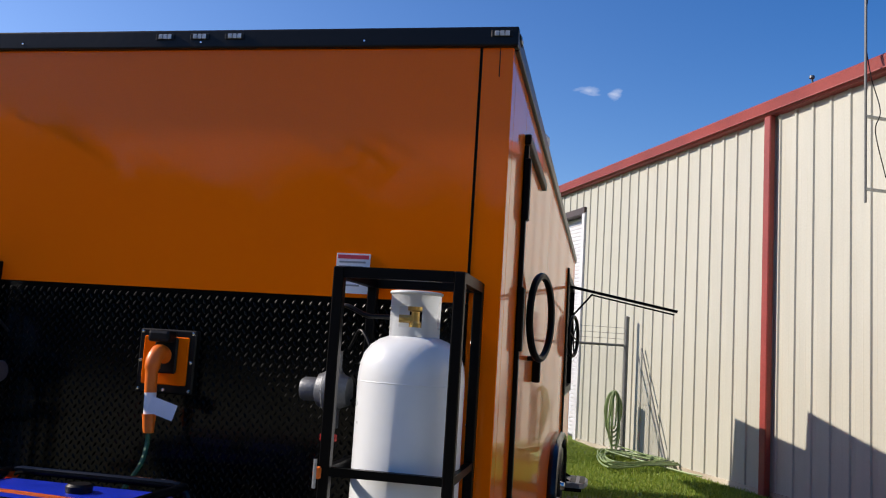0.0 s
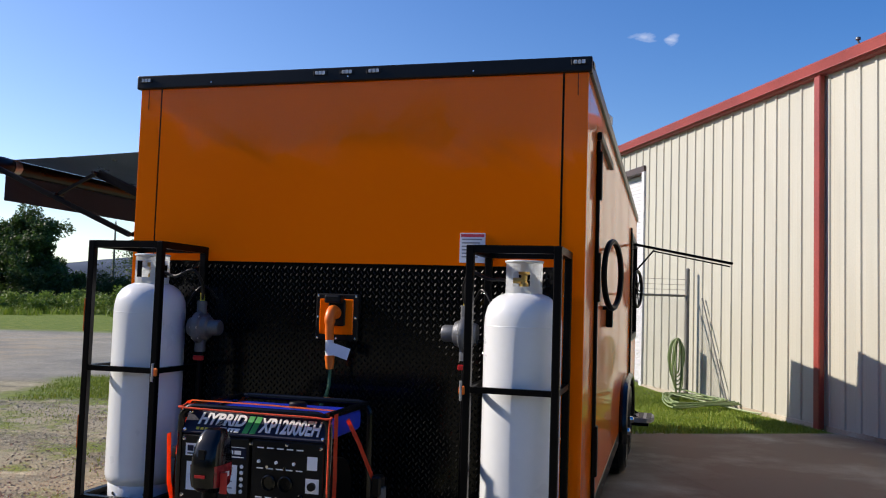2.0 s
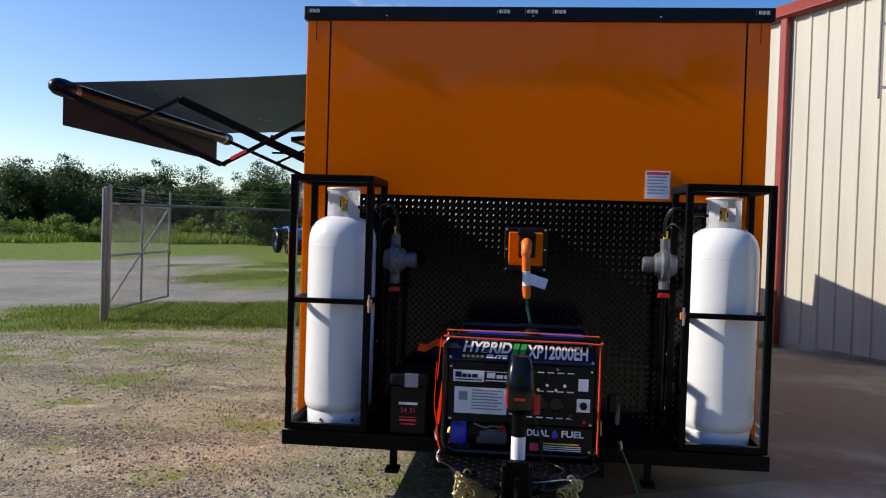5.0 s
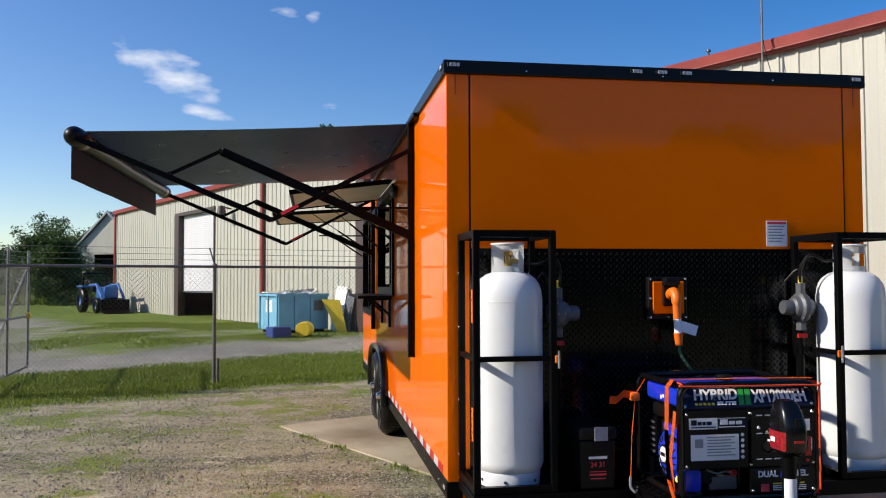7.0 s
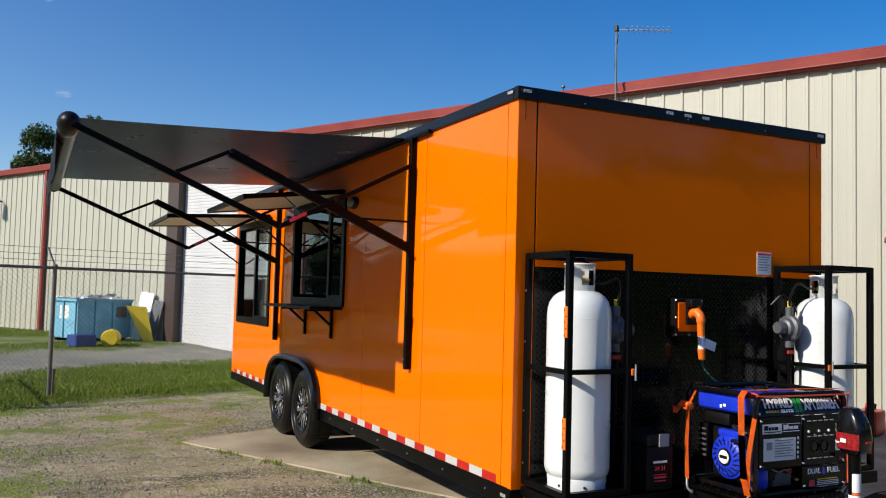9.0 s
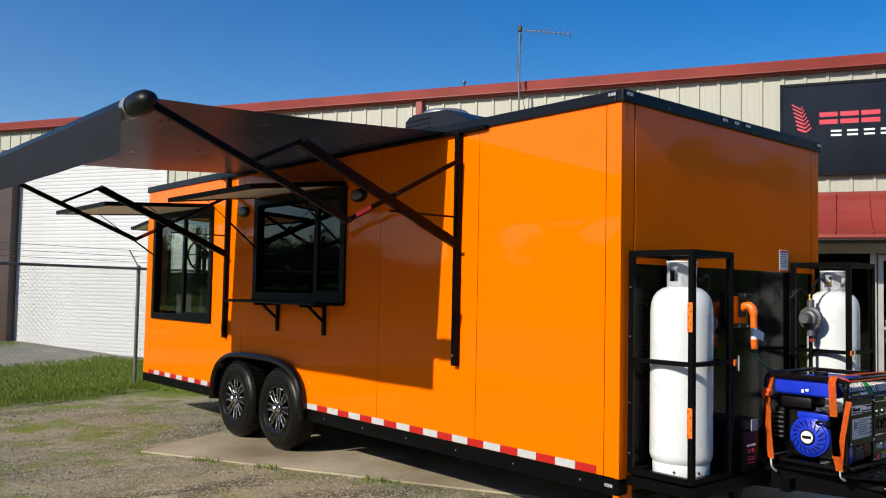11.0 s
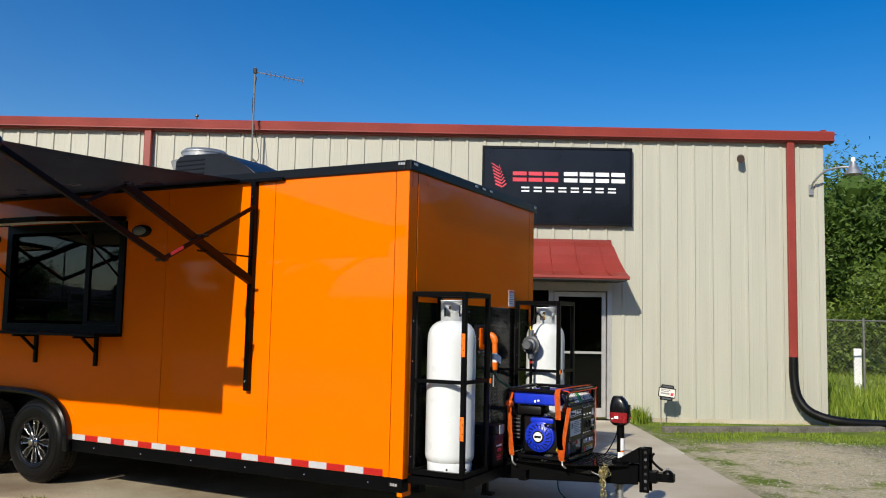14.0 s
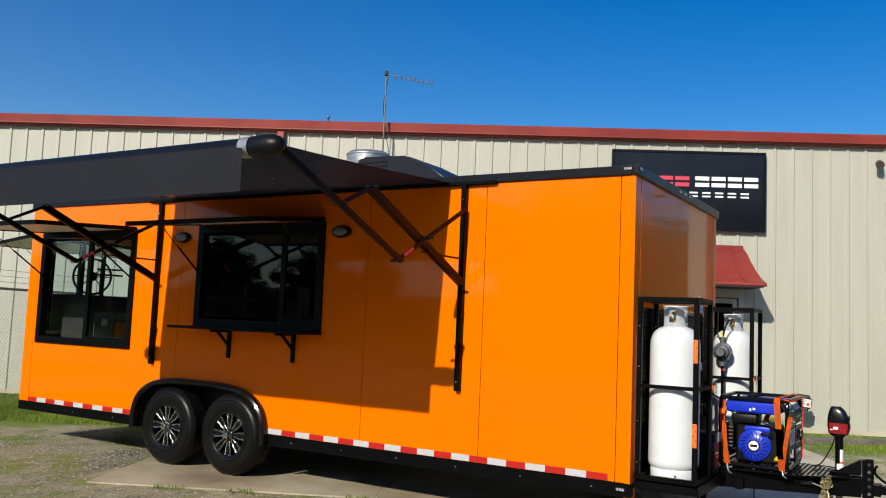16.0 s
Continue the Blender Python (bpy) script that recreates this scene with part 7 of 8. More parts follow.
gate = thing("chain_link_gate", "open galvanized chain-link swing gate with a diagonal brace", "gate", tuple(BUILD @ Vector((FX + 0.02, -9.42, 0))), 96.0)
for x, r, h in ((-0.11, 0.035, 2.05), (0.0, 0.055, 2.08)):
    part("gate_post", cyl(bmesh.new(), (x, 0, -0.1), (x, 0, h), r, 14), GATE_STEEL, gate, local=True, smooth=True)
for x in (0.13, 1.55, 3.0):
    part("upright", cyl(bmesh.new(), (x, 0, 0.12), (x, 0, 2.12), 0.022, 10), GATE_STEEL, gate, local=True, smooth=True)
for z in (0.14, 1.0, 1.82):
    part("rail", cyl(bmesh.new(), (0.13, 0, z), (3.0, 0, z), 0.02, 10), GATE_STEEL, gate, local=True, smooth=True)
part("brace", cyl(bmesh.new(), (0.15, 0.03, 0.2), (2.98, 0.03, 1.78), 0.018, 10), GATE_STEEL, gate, local=True, smooth=True)
part("wire_mesh", chain_link(bmesh.new(), Matrix.Translation((0.13, 0, 0.14)), 2.87, 1.68), GALV, gate, local=True)
for z in (1.92, 2.0, 2.08):
    part("barbed_wire", cyl(bmesh.new(), (0.0, 0, z), (3.0, 0, z), 0.003, 5), GATE_STEEL, gate, local=True)
for z in (0.3, 1.6):
    part("hinge", box(bmesh.new(), -0.01, 0.15, -0.03, 0.03, z, z + 0.05, bevel=0.006), GATE_STEEL, gate, local=True)
part("latch", box(bmesh.new(), 2.96, 3.06, -0.04, 0.04, 0.95, 1.06, bevel=0.006), YELLOW_INK, gate, local=True)

# fence beyond the far corner of the building
f2 = thing("chain_link_fence", "galvanized chain-link fence along the field beside the building", "fence", (17.1, -2.8, 0), -63)
for i in range(4):
    x = -2.6 + i * 2.6
    part("post", cyl(bmesh.new(), (x, 0, -0.1), (x, 0, 1.95), 0.03, 10), GALV, f2, local=True, smooth=True)
part("top_rail", cyl(bmesh.new(), (-2.6, 0, 1.88), (5.2, 0, 1.88), 0.02, 8), GALV, f2, local=True, smooth=True)
part("wire_mesh", chain_link(bmesh.new(), Matrix.Translation((-2.6, 0, 0.05)), 7.8, 1.8, 0.1), GALV, f2, local=True)
mk = thing("marker_post", "white plastic utility marker post in the grass", "post", (18.6, -2.62, 0), -70)
part("post", box(bmesh.new(), -0.10, 0.10, -0.03, 0.03, 0, 1.15, bevel=0.012), WHITE, mk, local=True)

# ---- along the building ----
def wall_thing(name, label, category, x, z, group=""):
    return thing(name, label, category, tuple(BUILD @ Vector((x, 0, z))), WALL_TURN, group)


l = wall_thing("wall_spotlight", "small dark bronze spotlight on the cream wall", "light", 4.78, 4.58)
part("plate", cyl(bmesh.new(), (0, -0.03, 0), (0, -0.06, 0), 0.06, 14), BROWN_METAL, l, local=True)
part("head", cyl(bmesh.new(), (0.0, -0.07, 0.0), (-0.06, -0.22, -0.06), 0.05, 14, 0.065), BROWN_METAL, l, local=True, smooth=True)
l = wall_thing("gooseneck_lamp", "galvanized gooseneck barn lamp at the building corner", "lamp", 6.0, 4.05)
part("arm", tube(bmesh.new(), curve_pts([(0, -0.03, 0), (0.02, -0.12, 0.12), (0.15, -0.25, 0.28), (0.32, -0.4, 0.32), (0.45, -0.5, 0.31)], 6), 0.02, 8), STEEL, l, local=True, smooth=True)
part("shade", lathe(bmesh.new(), [(0.03, 0.36), (0.05, 0.30), (0.11, 0.20), (0.15, 0.13), (0.145, 0.13), (0.0, 0.28)], Matrix.Translation((0.5, -0.54, 0.05)), 20), STEEL, l, local=True, smooth=True)
part("photocell", cyl(bmesh.new(), (0.5, -0.54, 0.40), (0.5, -0.54, 0.47), 0.035, 10), WHITE, l, local=True)
part("bracket", box(bmesh.new(), -0.04, 0.04, -0.05, -0.03, -0.1, 0.08, bevel=0.004), STEEL, l, local=True)
l = wall_thing("wall_pack_light", "weathered dark wall light on the cream siding", "light", -24.3, 4.0)
part("arm", cyl(bmesh.new(), (0, -0.03, 0.1), (0, -0.35, 0.15), 0.025, 8), BROWN_METAL, l, local=True)
part("head", lathe(bmesh.new(), [(0, 0.2), (0.12, 0.18), (0.15, 0.0), (0.17, -0.15), (0, -0.2)], Matrix.Translation((0, -0.38, 0.0)), 14), BROWN_METAL, l, local=True, smooth=True)
# television aerial on the wall
ae = wall_thing("tv_antenna", "galvanized mast with a small yagi antenna above the eave", "antenna", -3.72, 3.4)
part("mast", cyl(bmesh.new(), (0, -0.30, 0), (0, -0.30, 2.56), 0.015, 10), GALV, ae, local=True, smooth=True)
for z in (0.15, 0.95):
    part("bracket", beam(bmesh.new(), (0, -0.03, z), (0, -0.30, z), 0.03, 0.03), STEEL, ae, local=True)
boom = part("boom", cyl(bmesh.new(), (0, -0.30, 2.48), (0.80, -0.05, 2.40), 0.010, 8), STEEL, ae, local=True)
for i in range(9):
    f = 0.22 + i * 0.095
    c = Vector((0, -0.30, 2.48)).lerp(Vector((0.80, -0.05, 2.40)), min(1, f))
    part("element", cyl(bmesh.new(), c + Vector((0.02, -0.09, 0.03)), c + Vector((-0.02, 0.09, -0.03)), 0.005, 6), STEEL, boom, local=True)
part("clamp", box(bmesh.new(), -0.03, 0.03, -0.33, -0.27, 2.45, 2.54, bevel=0.006), BLACK_PLASTIC, ae, local=True)
part("cable", tube(bmesh.new(), curve_pts([(0.03, -0.29, 2.4), (-0.03, -0.28, 1.9), (0.04, -0.27, 1.4), (0.10, -0.2, 1.0), (-0.02, -0.15, 0.8), (0.02, -0.05, 0.3)], 6), 0.006, 6), BLACK_PLASTIC, ae, local=True)
kn = wall_thing("eave_sensor", "small metal sensor on a stem above the red gutter", "sensor", -4.75, 5.02)
part("stem", cyl(bmesh.new(), (0, -0.125, 0.02), (0, -0.14, 0.08), 0.012, 8), GREY_CAST, kn, local=True)
part("cap", lathe(bmesh.new(), [(0, 0.13), (0.03, 0.12), (0.035, 0.09), (0, 0.07)], Matrix.Translation((0, -0.14, 0)), 12), GREY_CAST, kn, local=True, smooth=True)
# blue board and the yard sign
bs = wall_thing("blue_notice_board", "blue rectangular notice board with pale print on the cream wall", "sign", -1.50, 2.03)
part("board", box(bmesh.new(), -0.19, 0.19, -0.05, -0.035, -0.26, 0.26, bevel=0.02), BLUE_SIGN, bs, local=True)
bars("print", [(-0.15, -0.06, 0.17, 0.2), (-0.03, 0.05, 0.17, 0.2), (0.07, 0.15, 0.17, 0.2), (-0.13, 0.13, 0.1, 0.115), (-0.1, 0.12, -0.2, -0.18), (-0.08, 0.08, -0.13, 0.03)], PAPER, bs, BUILD @ pose(-1.50, -0.051, 2.03, 90))
ys = thing("yard_sign", "white and red octagonal yard sign on a metal stake", "sign", tuple(BUILD @ Vector((3.28, -0.45, 0))), WALL_TURN)
part("stake", cyl(bmesh.new(), (0, 0, -0.05), (0, 0, 0.45), 0.008, 8), STEEL, ys, local=True)
bm = bmesh.new()
prism(bm, [(-0.10, 0.40), (0.10, 0.40), (0.105, 0.44), (0.14, 0.455), (0.14, 0.60), (0.105, 0.615), (0.10, 0.655), (-0.10, 0.655), (-0.105, 0.615), (-0.14, 0.60), (-0.14, 0.455), (-0.105, 0.44)], 'y', -0.02, 0.0)
bd = part("board", bm, BLACK_PLASTIC, ys, local=True)
part("panel", boxes((-0.128, 0.128, -0.023, -0.0205, 0.463, 0.592)), OFFWHITE, bd, local=True)
part("panel", boxes((-0.085, 0.085, -0.023, -0.0205, 0.61, 0.64)), GREY_CAST, bd, local=True)
part("panel", boxes((-0.08, 0.08, -0.023, -0.0205, 0.415, 0.445)), GREY_CAST, bd, local=True)
part("red_mark", boxes((0.06, 0.105, -0.0245, -0.0225, 0.485, 0.53)), RED_INK, bd, local=True)
part("print", boxes((-0.105, 0.05, -0.0245, -0.0225, 0.565, 0.578), (-0.105, 0.03, -0.0245, -0.0225, 0.54, 0.553), (-0.105, 0.04, -0.0245, -0.0225, 0.50, 0.522)), GREY_INK, bd, local=True)
bd.matrix_basis = pose(0.03, 0, 0.0, 0, 7, 0)
tb = thing("landscape_timber", "weathered timber edging of the bed along the wall", "timber", tuple(BUILD @ Vector((4.4, -1.15, 0))), WALL_TURN + 10)
for i in range(2):
    part("timber", box(bmesh.new(), -1.35 + i * 1.9, 0.52 + i * 1.9, -0.085, 0.085, -0.03, 0.075, bevel=0.015), TIMBER, tb, local=True)
# garden hose: coil on the fence and a heap on the grass
hs = thing("garden_hose", "pale green garden hose coiled on fence and grass", "hose", (2.1, 11.4, 0))
rnd = random.Random(11)
pts = []
for k in range(8):
    for j in range(12):
        a = 2 * math.pi * j / 12
        drop = 0.30 + 0.035 * ((k * 5) % 8)
        pts.append((1.90 + (0.035 + 0.014 * ((k * 3) % 8)) * math.sin(a) + 0.02 * math.sin(k * 2.3) + rnd.uniform(-0.012, 0.012), 11.05 + 0.02 * k - 0.1, 1.06 - drop * (1 - math.cos(a))))
part("hung_coil", tube(bmesh.new(), curve_pts(pts, 2), 0.013, 6), HOSE_GREEN, hs, smooth=True)
pts = [(1.85, 11.2, 0.2)]
for k in range(26):
    a = k * 2.1
    r = 0.35 + 0.3 * rnd.random()
    pts.append((2.15 + r * 1.3 * math.cos(a), 10.2 + r * 1.9 * math.sin(a), 0.06 + 0.07 * rnd.random()))
pts += [(2.8, 9.6, 0.05), (3.1, 9.3, 0.04)]
part("loose_coil", tube(bmesh.new(), curve_pts(pts, 5), 0.013, 6), HOSE_GREEN, hs, smooth=True)

# ---- waste bin and scrap by the far wall ----
bn = thing("waste_bin", "faded light-blue steel waste bin heaped with scrap", "dumpster", tuple(BUILD @ Vector((-16.9, -1.27, 0.25))), WALL_TURN)
bm = bmesh.new()
box(bm, -0.57, 0.57, -0.70, 0.70, 0.09, 1.0, bevel=0.02)
part("body", bm, BIN_BLUE, bn, local=True)
for i in range(4):
    y = -0.67 + i * 0.447
    part("rib", box(bmesh.new(), 0.565, 0.60, y - 0.03, y + 0.03, 0.10, 0.97, bevel=0.006), BIN_BLUE, bn, local=True)
for x in (-0.53, 0.0, 0.53):
    part("rib", box(bmesh.new(), x - 0.03, x + 0.03, -0.735, -0.695, 0.10, 0.97, bevel=0.006), BIN_BLUE, bn, local=True)
part("rim", boxes((-0.62, 0.62, -0.75, -0.69, 0.96, 1.02), (-0.62, -0.56, -0.69, 0.72, 0.96, 1.02), (0.56, 0.62, -0.69, 0.72, 0.96, 1.02)), BIN_BLUE, bn, local=True)
part("skid", boxes((-0.45, -0.35, -0.65, 0.65, 0, 0.10), (0.35, 0.45, -0.65, 0.65, 0, 0.10)), BLACK, bn, local=True)
part("label", boxes((0.5705, 0.574, 0.30, 0.58, 0.58, 0.84)), GREY_CAST, bn, "faded grey label", local=True)
part("worn_patch", boxes((-0.18, 0.22, -0.7025, -0.7005, 0.55, 0.86)), OFFWHITE, bn, "peeled white patch", local=True)
for i in range(20):
    a = (rnd.uniform(-0.42, 0.42), rnd.uniform(-0.56, 0.56), 1.0 + rnd.random() * 0.06)
    b = (a[0] + rnd.uniform(-0.3, 0.3), a[1] + rnd.uniform(-0.35, 0.35), 1.03 + rnd.random() * 0.12)
    part("scrap", beam(bmesh.new(), a, b, rnd.uniform(0.04, 0.24), 0.015), (PAPER, STEEL, OFFWHITE, GREY_CAST)[i % 4], bn, local=True)
for dx, tilt, m_, h in ((0.72, 8, WHITE, 1.2), (1.12, 10, GREY_CAST, 1.02)):
    sh = thing("leaning_sheet", "pale sheet of scrap panel leaning against the wall", "panel", tuple(BUILD @ Vector((-17.2 + dx, -0.26, 0.26))), WALL_TURN, group="leaning sheets")
    o = part("sheet", box(bmesh.new(), -0.28, 0.28, -0.01, 0.01, 0, h, bevel=0.003), m_, sh, local=True)
    o.matrix_basis = pose(0, 0, 0, -tilt, 5, 0)
sh = thing("leaning_sheet", "yellow tapered panel leaning beside the waste bin", "panel", tuple(BUILD @ Vector((-15.75, -0.45, 0.26))), -4, group="leaning sheets")
bm = bmesh.new()
prism(bm, [(-0.11, 0), (0.12, 0), (-0.07, 0.86), (-0.54, 0.88)], 'y', -0.015, 0.015)
o = part("sheet", bm, YELLOW_INK, sh, local=True)
o.matrix_basis = pose(0, 0, 0, -12, 0, 0)
dr = thing("yellow_drum", "yellow plastic drum lying on its side in the grass", "drum", tuple(BUILD @ Vector((-15.1, -1.84, 0.245))), WALL_TURN)
part("body", lathe(bmesh.new(), [(0, -0.22), (0.165, -0.22), (0.18, -0.20), (0.18, -0.07), (0.187, -0.06), (0.18, -0.05), (0.18, 0.05), (0.187, 0.06), (0.18, 0.07), (0.18, 0.20), (0.165, 0.22), (0, 0.22)], pose(0, 0, 0.185, 90, 0, 48), 24), YELLOW_INK, dr, local=True, smooth=True)
cr = thing("blue_crate", "dark blue plastic crate beside the waste bin", "crate", tuple(BUILD @ Vector((-15.2, -2.48, 0.25))), WALL_TURN)
part("body", box(bmesh.new(), -0.2, 0.2, -0.24, 0.24, 0.0, 0.26, bevel=0.02), mat("dark_blue_plastic", (0.02, 0.05, 0.22), 0.5), cr, local=True)

# ---- blue tractor in the yard ----
tr = thing("compact_tractor", "blue compact tractor with a front loader parked on gravel", "tractor", (-11.2, 34.4, 0.26), -150)
part("bonnet", box(bmesh.new(), -0.3, 0.3, 0.3, 1.5, 0.65, 1.15, bevel=0.08, seg=2), TRACTOR_BLUE, tr, local=True, smooth=True)
part("chassis", box(bmesh.new(), -0.22, 0.22, -0.9, 1.5, 0.42, 0.66, bevel=0.03), BLACK, tr, local=True)
part("seat", box(bmesh.new(), -0.25, 0.25, -0.75, -0.3, 0.9, 1.3, bevel=0.05), BLACK_PLASTIC, tr, local=True)
part("roll_bar", tube(bmesh.new(), [(-0.5, -0.8, 0.9), (-0.5, -0.85, 1.65), (-0.42, -0.86, 1.75), (0.42, -0.86, 1.75), (0.5, -0.85, 1.65), (0.5, -0.8, 0.9)], 0.04, 8), BLACK, tr, local=True)
part("steering_wheel", tube(bmesh.new(), [(0.18 * math.cos(a * 0.3927), 0.15 + 0.1 * math.sin(a * 0.3927), 1.28 + 0.15 * math.sin(a * 0.3927)) for a in range(16)], 0.014, 6, True), BLACK, tr, local=True)
for s in (-1, 1):
    part("mudguard", box(bmesh.new(), s * 0.62 - 0.16, s * 0.62 + 0.16, -0.95, -0.1, 1.12, 1.2, bevel=0.03), TRACTOR_BLUE, tr, local=True)
    for y, r, w in ((-0.55, 0.55, 0.28), (1.15, 0.33, 0.2)):
        x = s * (0.62 if r > 0.5 else 0.5)
        wl = part("tyre", lathe(bmesh.new(), [(r * 0.5, -w / 2), (r * 0.9, -w / 2), (r, -w / 3), (r, w / 3), (r * 0.9, w / 2), (r * 0.5, w / 2)], pose(x, y, r, 0, 90, 0), 28), RUBBER, tr, local=True, smooth=True)
        part("rim", lathe(bmesh.new(), [(r * 0.52, -w * 0.3), (r * 0.3, -w * 0.1), (0, -w * 0.1), (0, w * 0.1), (r * 0.3, w * 0.1), (r * 0.52, w * 0.3)], pose(x, y, r, 0, 90, 0), 20), TRACTOR_BLUE, wl, local=True)
    part("loader_arm", tube(bmesh.new(), [(s * 0.45, -0.1, 1.2), (s * 0.45, 0.9, 1.25), (s * 0.45, 1.6, 0.75), (s * 0.45, 1.95, 0.35)], 0.06, 6), TRACTOR_BLUE, tr, local=True)
bm = bmesh.new()
prism(bm, [(1.9, 0.1), (2.5, 0.02), (2.5, 0.06), (2.0, 0.18), (2.0, 0.6), (1.94, 0.62)], 'x', -0.6, 0.6)
part("bucket", bm, BLACK, tr, local=True)

# ---- far shed ----
sd = thing("far_shed", "cream gable shed with a grey metal roof and a dark doorway", "shed", (-16.9, 67.3, 0), -24)
sd.matrix_basis = PLACE[sd] = PLACE[sd] @ Matrix.Diagonal((0.8, 0.8, 1.36, 1))
part("wall", boxes((-4, -1.6, -3, -2.9, 0, 3.0), (1.2, 4, -3, -2.9, 0, 3.0), (-1.6, 1.2, -3, -2.9, 2.84, 3.0), (-4, -3.9, -2.9, 9, 0, 3.0), (3.9, 4, -2.9, 9, 0, 3.0), (-3.9, 3.9, 8.9, 9, 0, 3.0)), SIDING, sd, local=True)
bm = bmesh.new()
prism(bm, [(-4, 3.0), (4, 3.0), (0, 5.2)], 'y', -3.0, -2.9)
part("gable", bm, SIDING, sd, local=True)
for s in (-1, 1):
    bm = bmesh.new()
    prism(bm, [(s * 4.4, 2.8), (0, 5.25), (0, 5.35), (s * 4.4, 2.9)], 'y', -3.3, 9.2)
    r = part("roof", bm, ROOF_METAL, sd, local=True)
    for i in range(14):
        y = -3.2 + i * 0.95
        part("roof_rib", beam(bmesh.new(), (s * 4.4, y, 2.93), (0.02 * s, y, 5.38), 0.06, 0.05), ROOF_METAL, r, local=True)
# near-black sheet: the shade behind the opening put into the colour
part("doorway", boxes((-1.6, 1.2, -2.0, -1.9, 0, 2.5)), DARK_IN, sd, local=True)
up = thing("utility_pole", "weathered wooden utility pole beyond the hedge", "pole", (-48.7, 64.1, 0))
part("pole", cyl(bmesh.new(), (0, 0, -0.2), (0, 0, 8.2), 0.13, 10, 0.08), TIMBER, up, local=True, smooth=True)
part("insulator", cyl(bmesh.new(), (0, 0, 8.2), (0, 0, 8.38), 0.04, 8), GREY_CAST, up, local=True)

# red fuel can by the entrance
fc = thing("fuel_can", "red plastic fuel can standing by the entrance", "fuel can", (5.45, 2.72, 0.002), 20)
part("body", box(bmesh.new(), -0.20, 0.20, -0.13, 0.13, 0, 0.30, bevel=0.04, seg=3), RED_LENS, fc, local=True, smooth=True)
part("handle", tube(bmesh.new(), curve_pts([(-0.12, 0, 0.29), (-0.11, 0, 0.37), (0.0, 0, 0.38), (0.10, 0, 0.36), (0.12, 0, 0.29)], 5), 0.018, 8), RED_LENS, fc, local=True, smooth=True)
part("spout", cyl(bmesh.new(), (0.15, 0, 0.28), (0.19, 0, 0.35), 0.025, 10), BLACK_PLASTIC, fc, local=True)

# ---- trees, shrubs and the distance ----
def clump(bm, c, r, n, size, rnd, flat=0.8):
    """Many small leaf blades round a point, thinner towards its outside."""
    for _ in range(n):
        d = Vector((rnd.gauss(0, 1), rnd.gauss(0, 1), rnd.gauss(0, 1) * flat))
        d = d.normalized() * r * rnd.random() ** 0.45
        p = c + d
        a, b = Vector((rnd.gauss(0, 1), rnd.gauss(0, 1), rnd.gauss(0, 1))), Vector((rnd.gauss(0, 1), rnd.gauss(0, 1), rnd.gauss(0, 0.6)))
        a = a.normalized() * size * rnd.uniform(0.6, 1.3)
        b = (b - b.project(a)).normalized() * size * rnd.uniform(0.35, 0.7)
        bm.faces.new([bm.verts.new(p + v) for v in (a, b - a * 0.3, -b - a * 0.5)])


def tree(seed, h, spread, at, label, leaves=20000, size=0.12):
    rnd = random.Random(seed)
    t = thing("tree", label, "tree", at, group="trees round the yard")
    bm, tips = bmesh.new(), []
    lean = Vector((rnd.uniform(-0.3, 0.3), rnd.uniform(-0.3, 0.3), 0))
    trunk = [Vector((0, 0, -0.3)), Vector((0, 0, h * 0.2)) + lean * 0.3, Vector((0, 0, h * 0.5)) + lean, Vector((0, 0, h * 0.86)) + lean * 1.6]
    run = curve_pts(trunk, 4)
    tube(bm, run, [h * 0.024 * (1 - 0.85 * i / len(run)) for i in range(len(run))], 7)
    for k in range(20):
        f = 0.16 + 0.78 * k / 20
        p = run[int(f * (len(run) - 1))]
        a = k * 2.4 + rnd.uniform(-0.4, 0.4)
        reach = spread * (1.0 - 0.75 * max(0.0, f - 0.35) / 0.6) * rnd.uniform(0.65, 1.1)
        q = p + Vector((math.cos(a), math.sin(a), rnd.uniform(0.05, 0.5))) * reach
        mid = p.lerp(q, 0.5) + Vector((0, 0, -0.06 * reach))
        lim = curve_pts([p, mid, q], 3)
        tube(bm, lim, [h * 0.007 * (1 - 0.8 * i / len(lim)) for i in range(len(lim))], 5)
        tips += [(q, spread * 0.26), (p.lerp(q, 0.7), spread * 0.3), (p.lerp(q, 0.35), spread * 0.26)]
    tips.append((trunk[-1], spread * 0.3))
    part("trunk", bm, BARK, t, local=True, smooth=True)
    bm = bmesh.new()
    for c, r in tips:
        for _ in range(3):
            o = Vector((rnd.gauss(0, 1), rnd.gauss(0, 1), rnd.gauss(0, 0.7))) * r * 0.6
            clump(bm, c + o, r * rnd.uniform(0.5, 1.0), leaves // (len(tips) * 3), size, rnd, 0.6)
    part("crown", bm, LEAF, t, local=True)
    return t


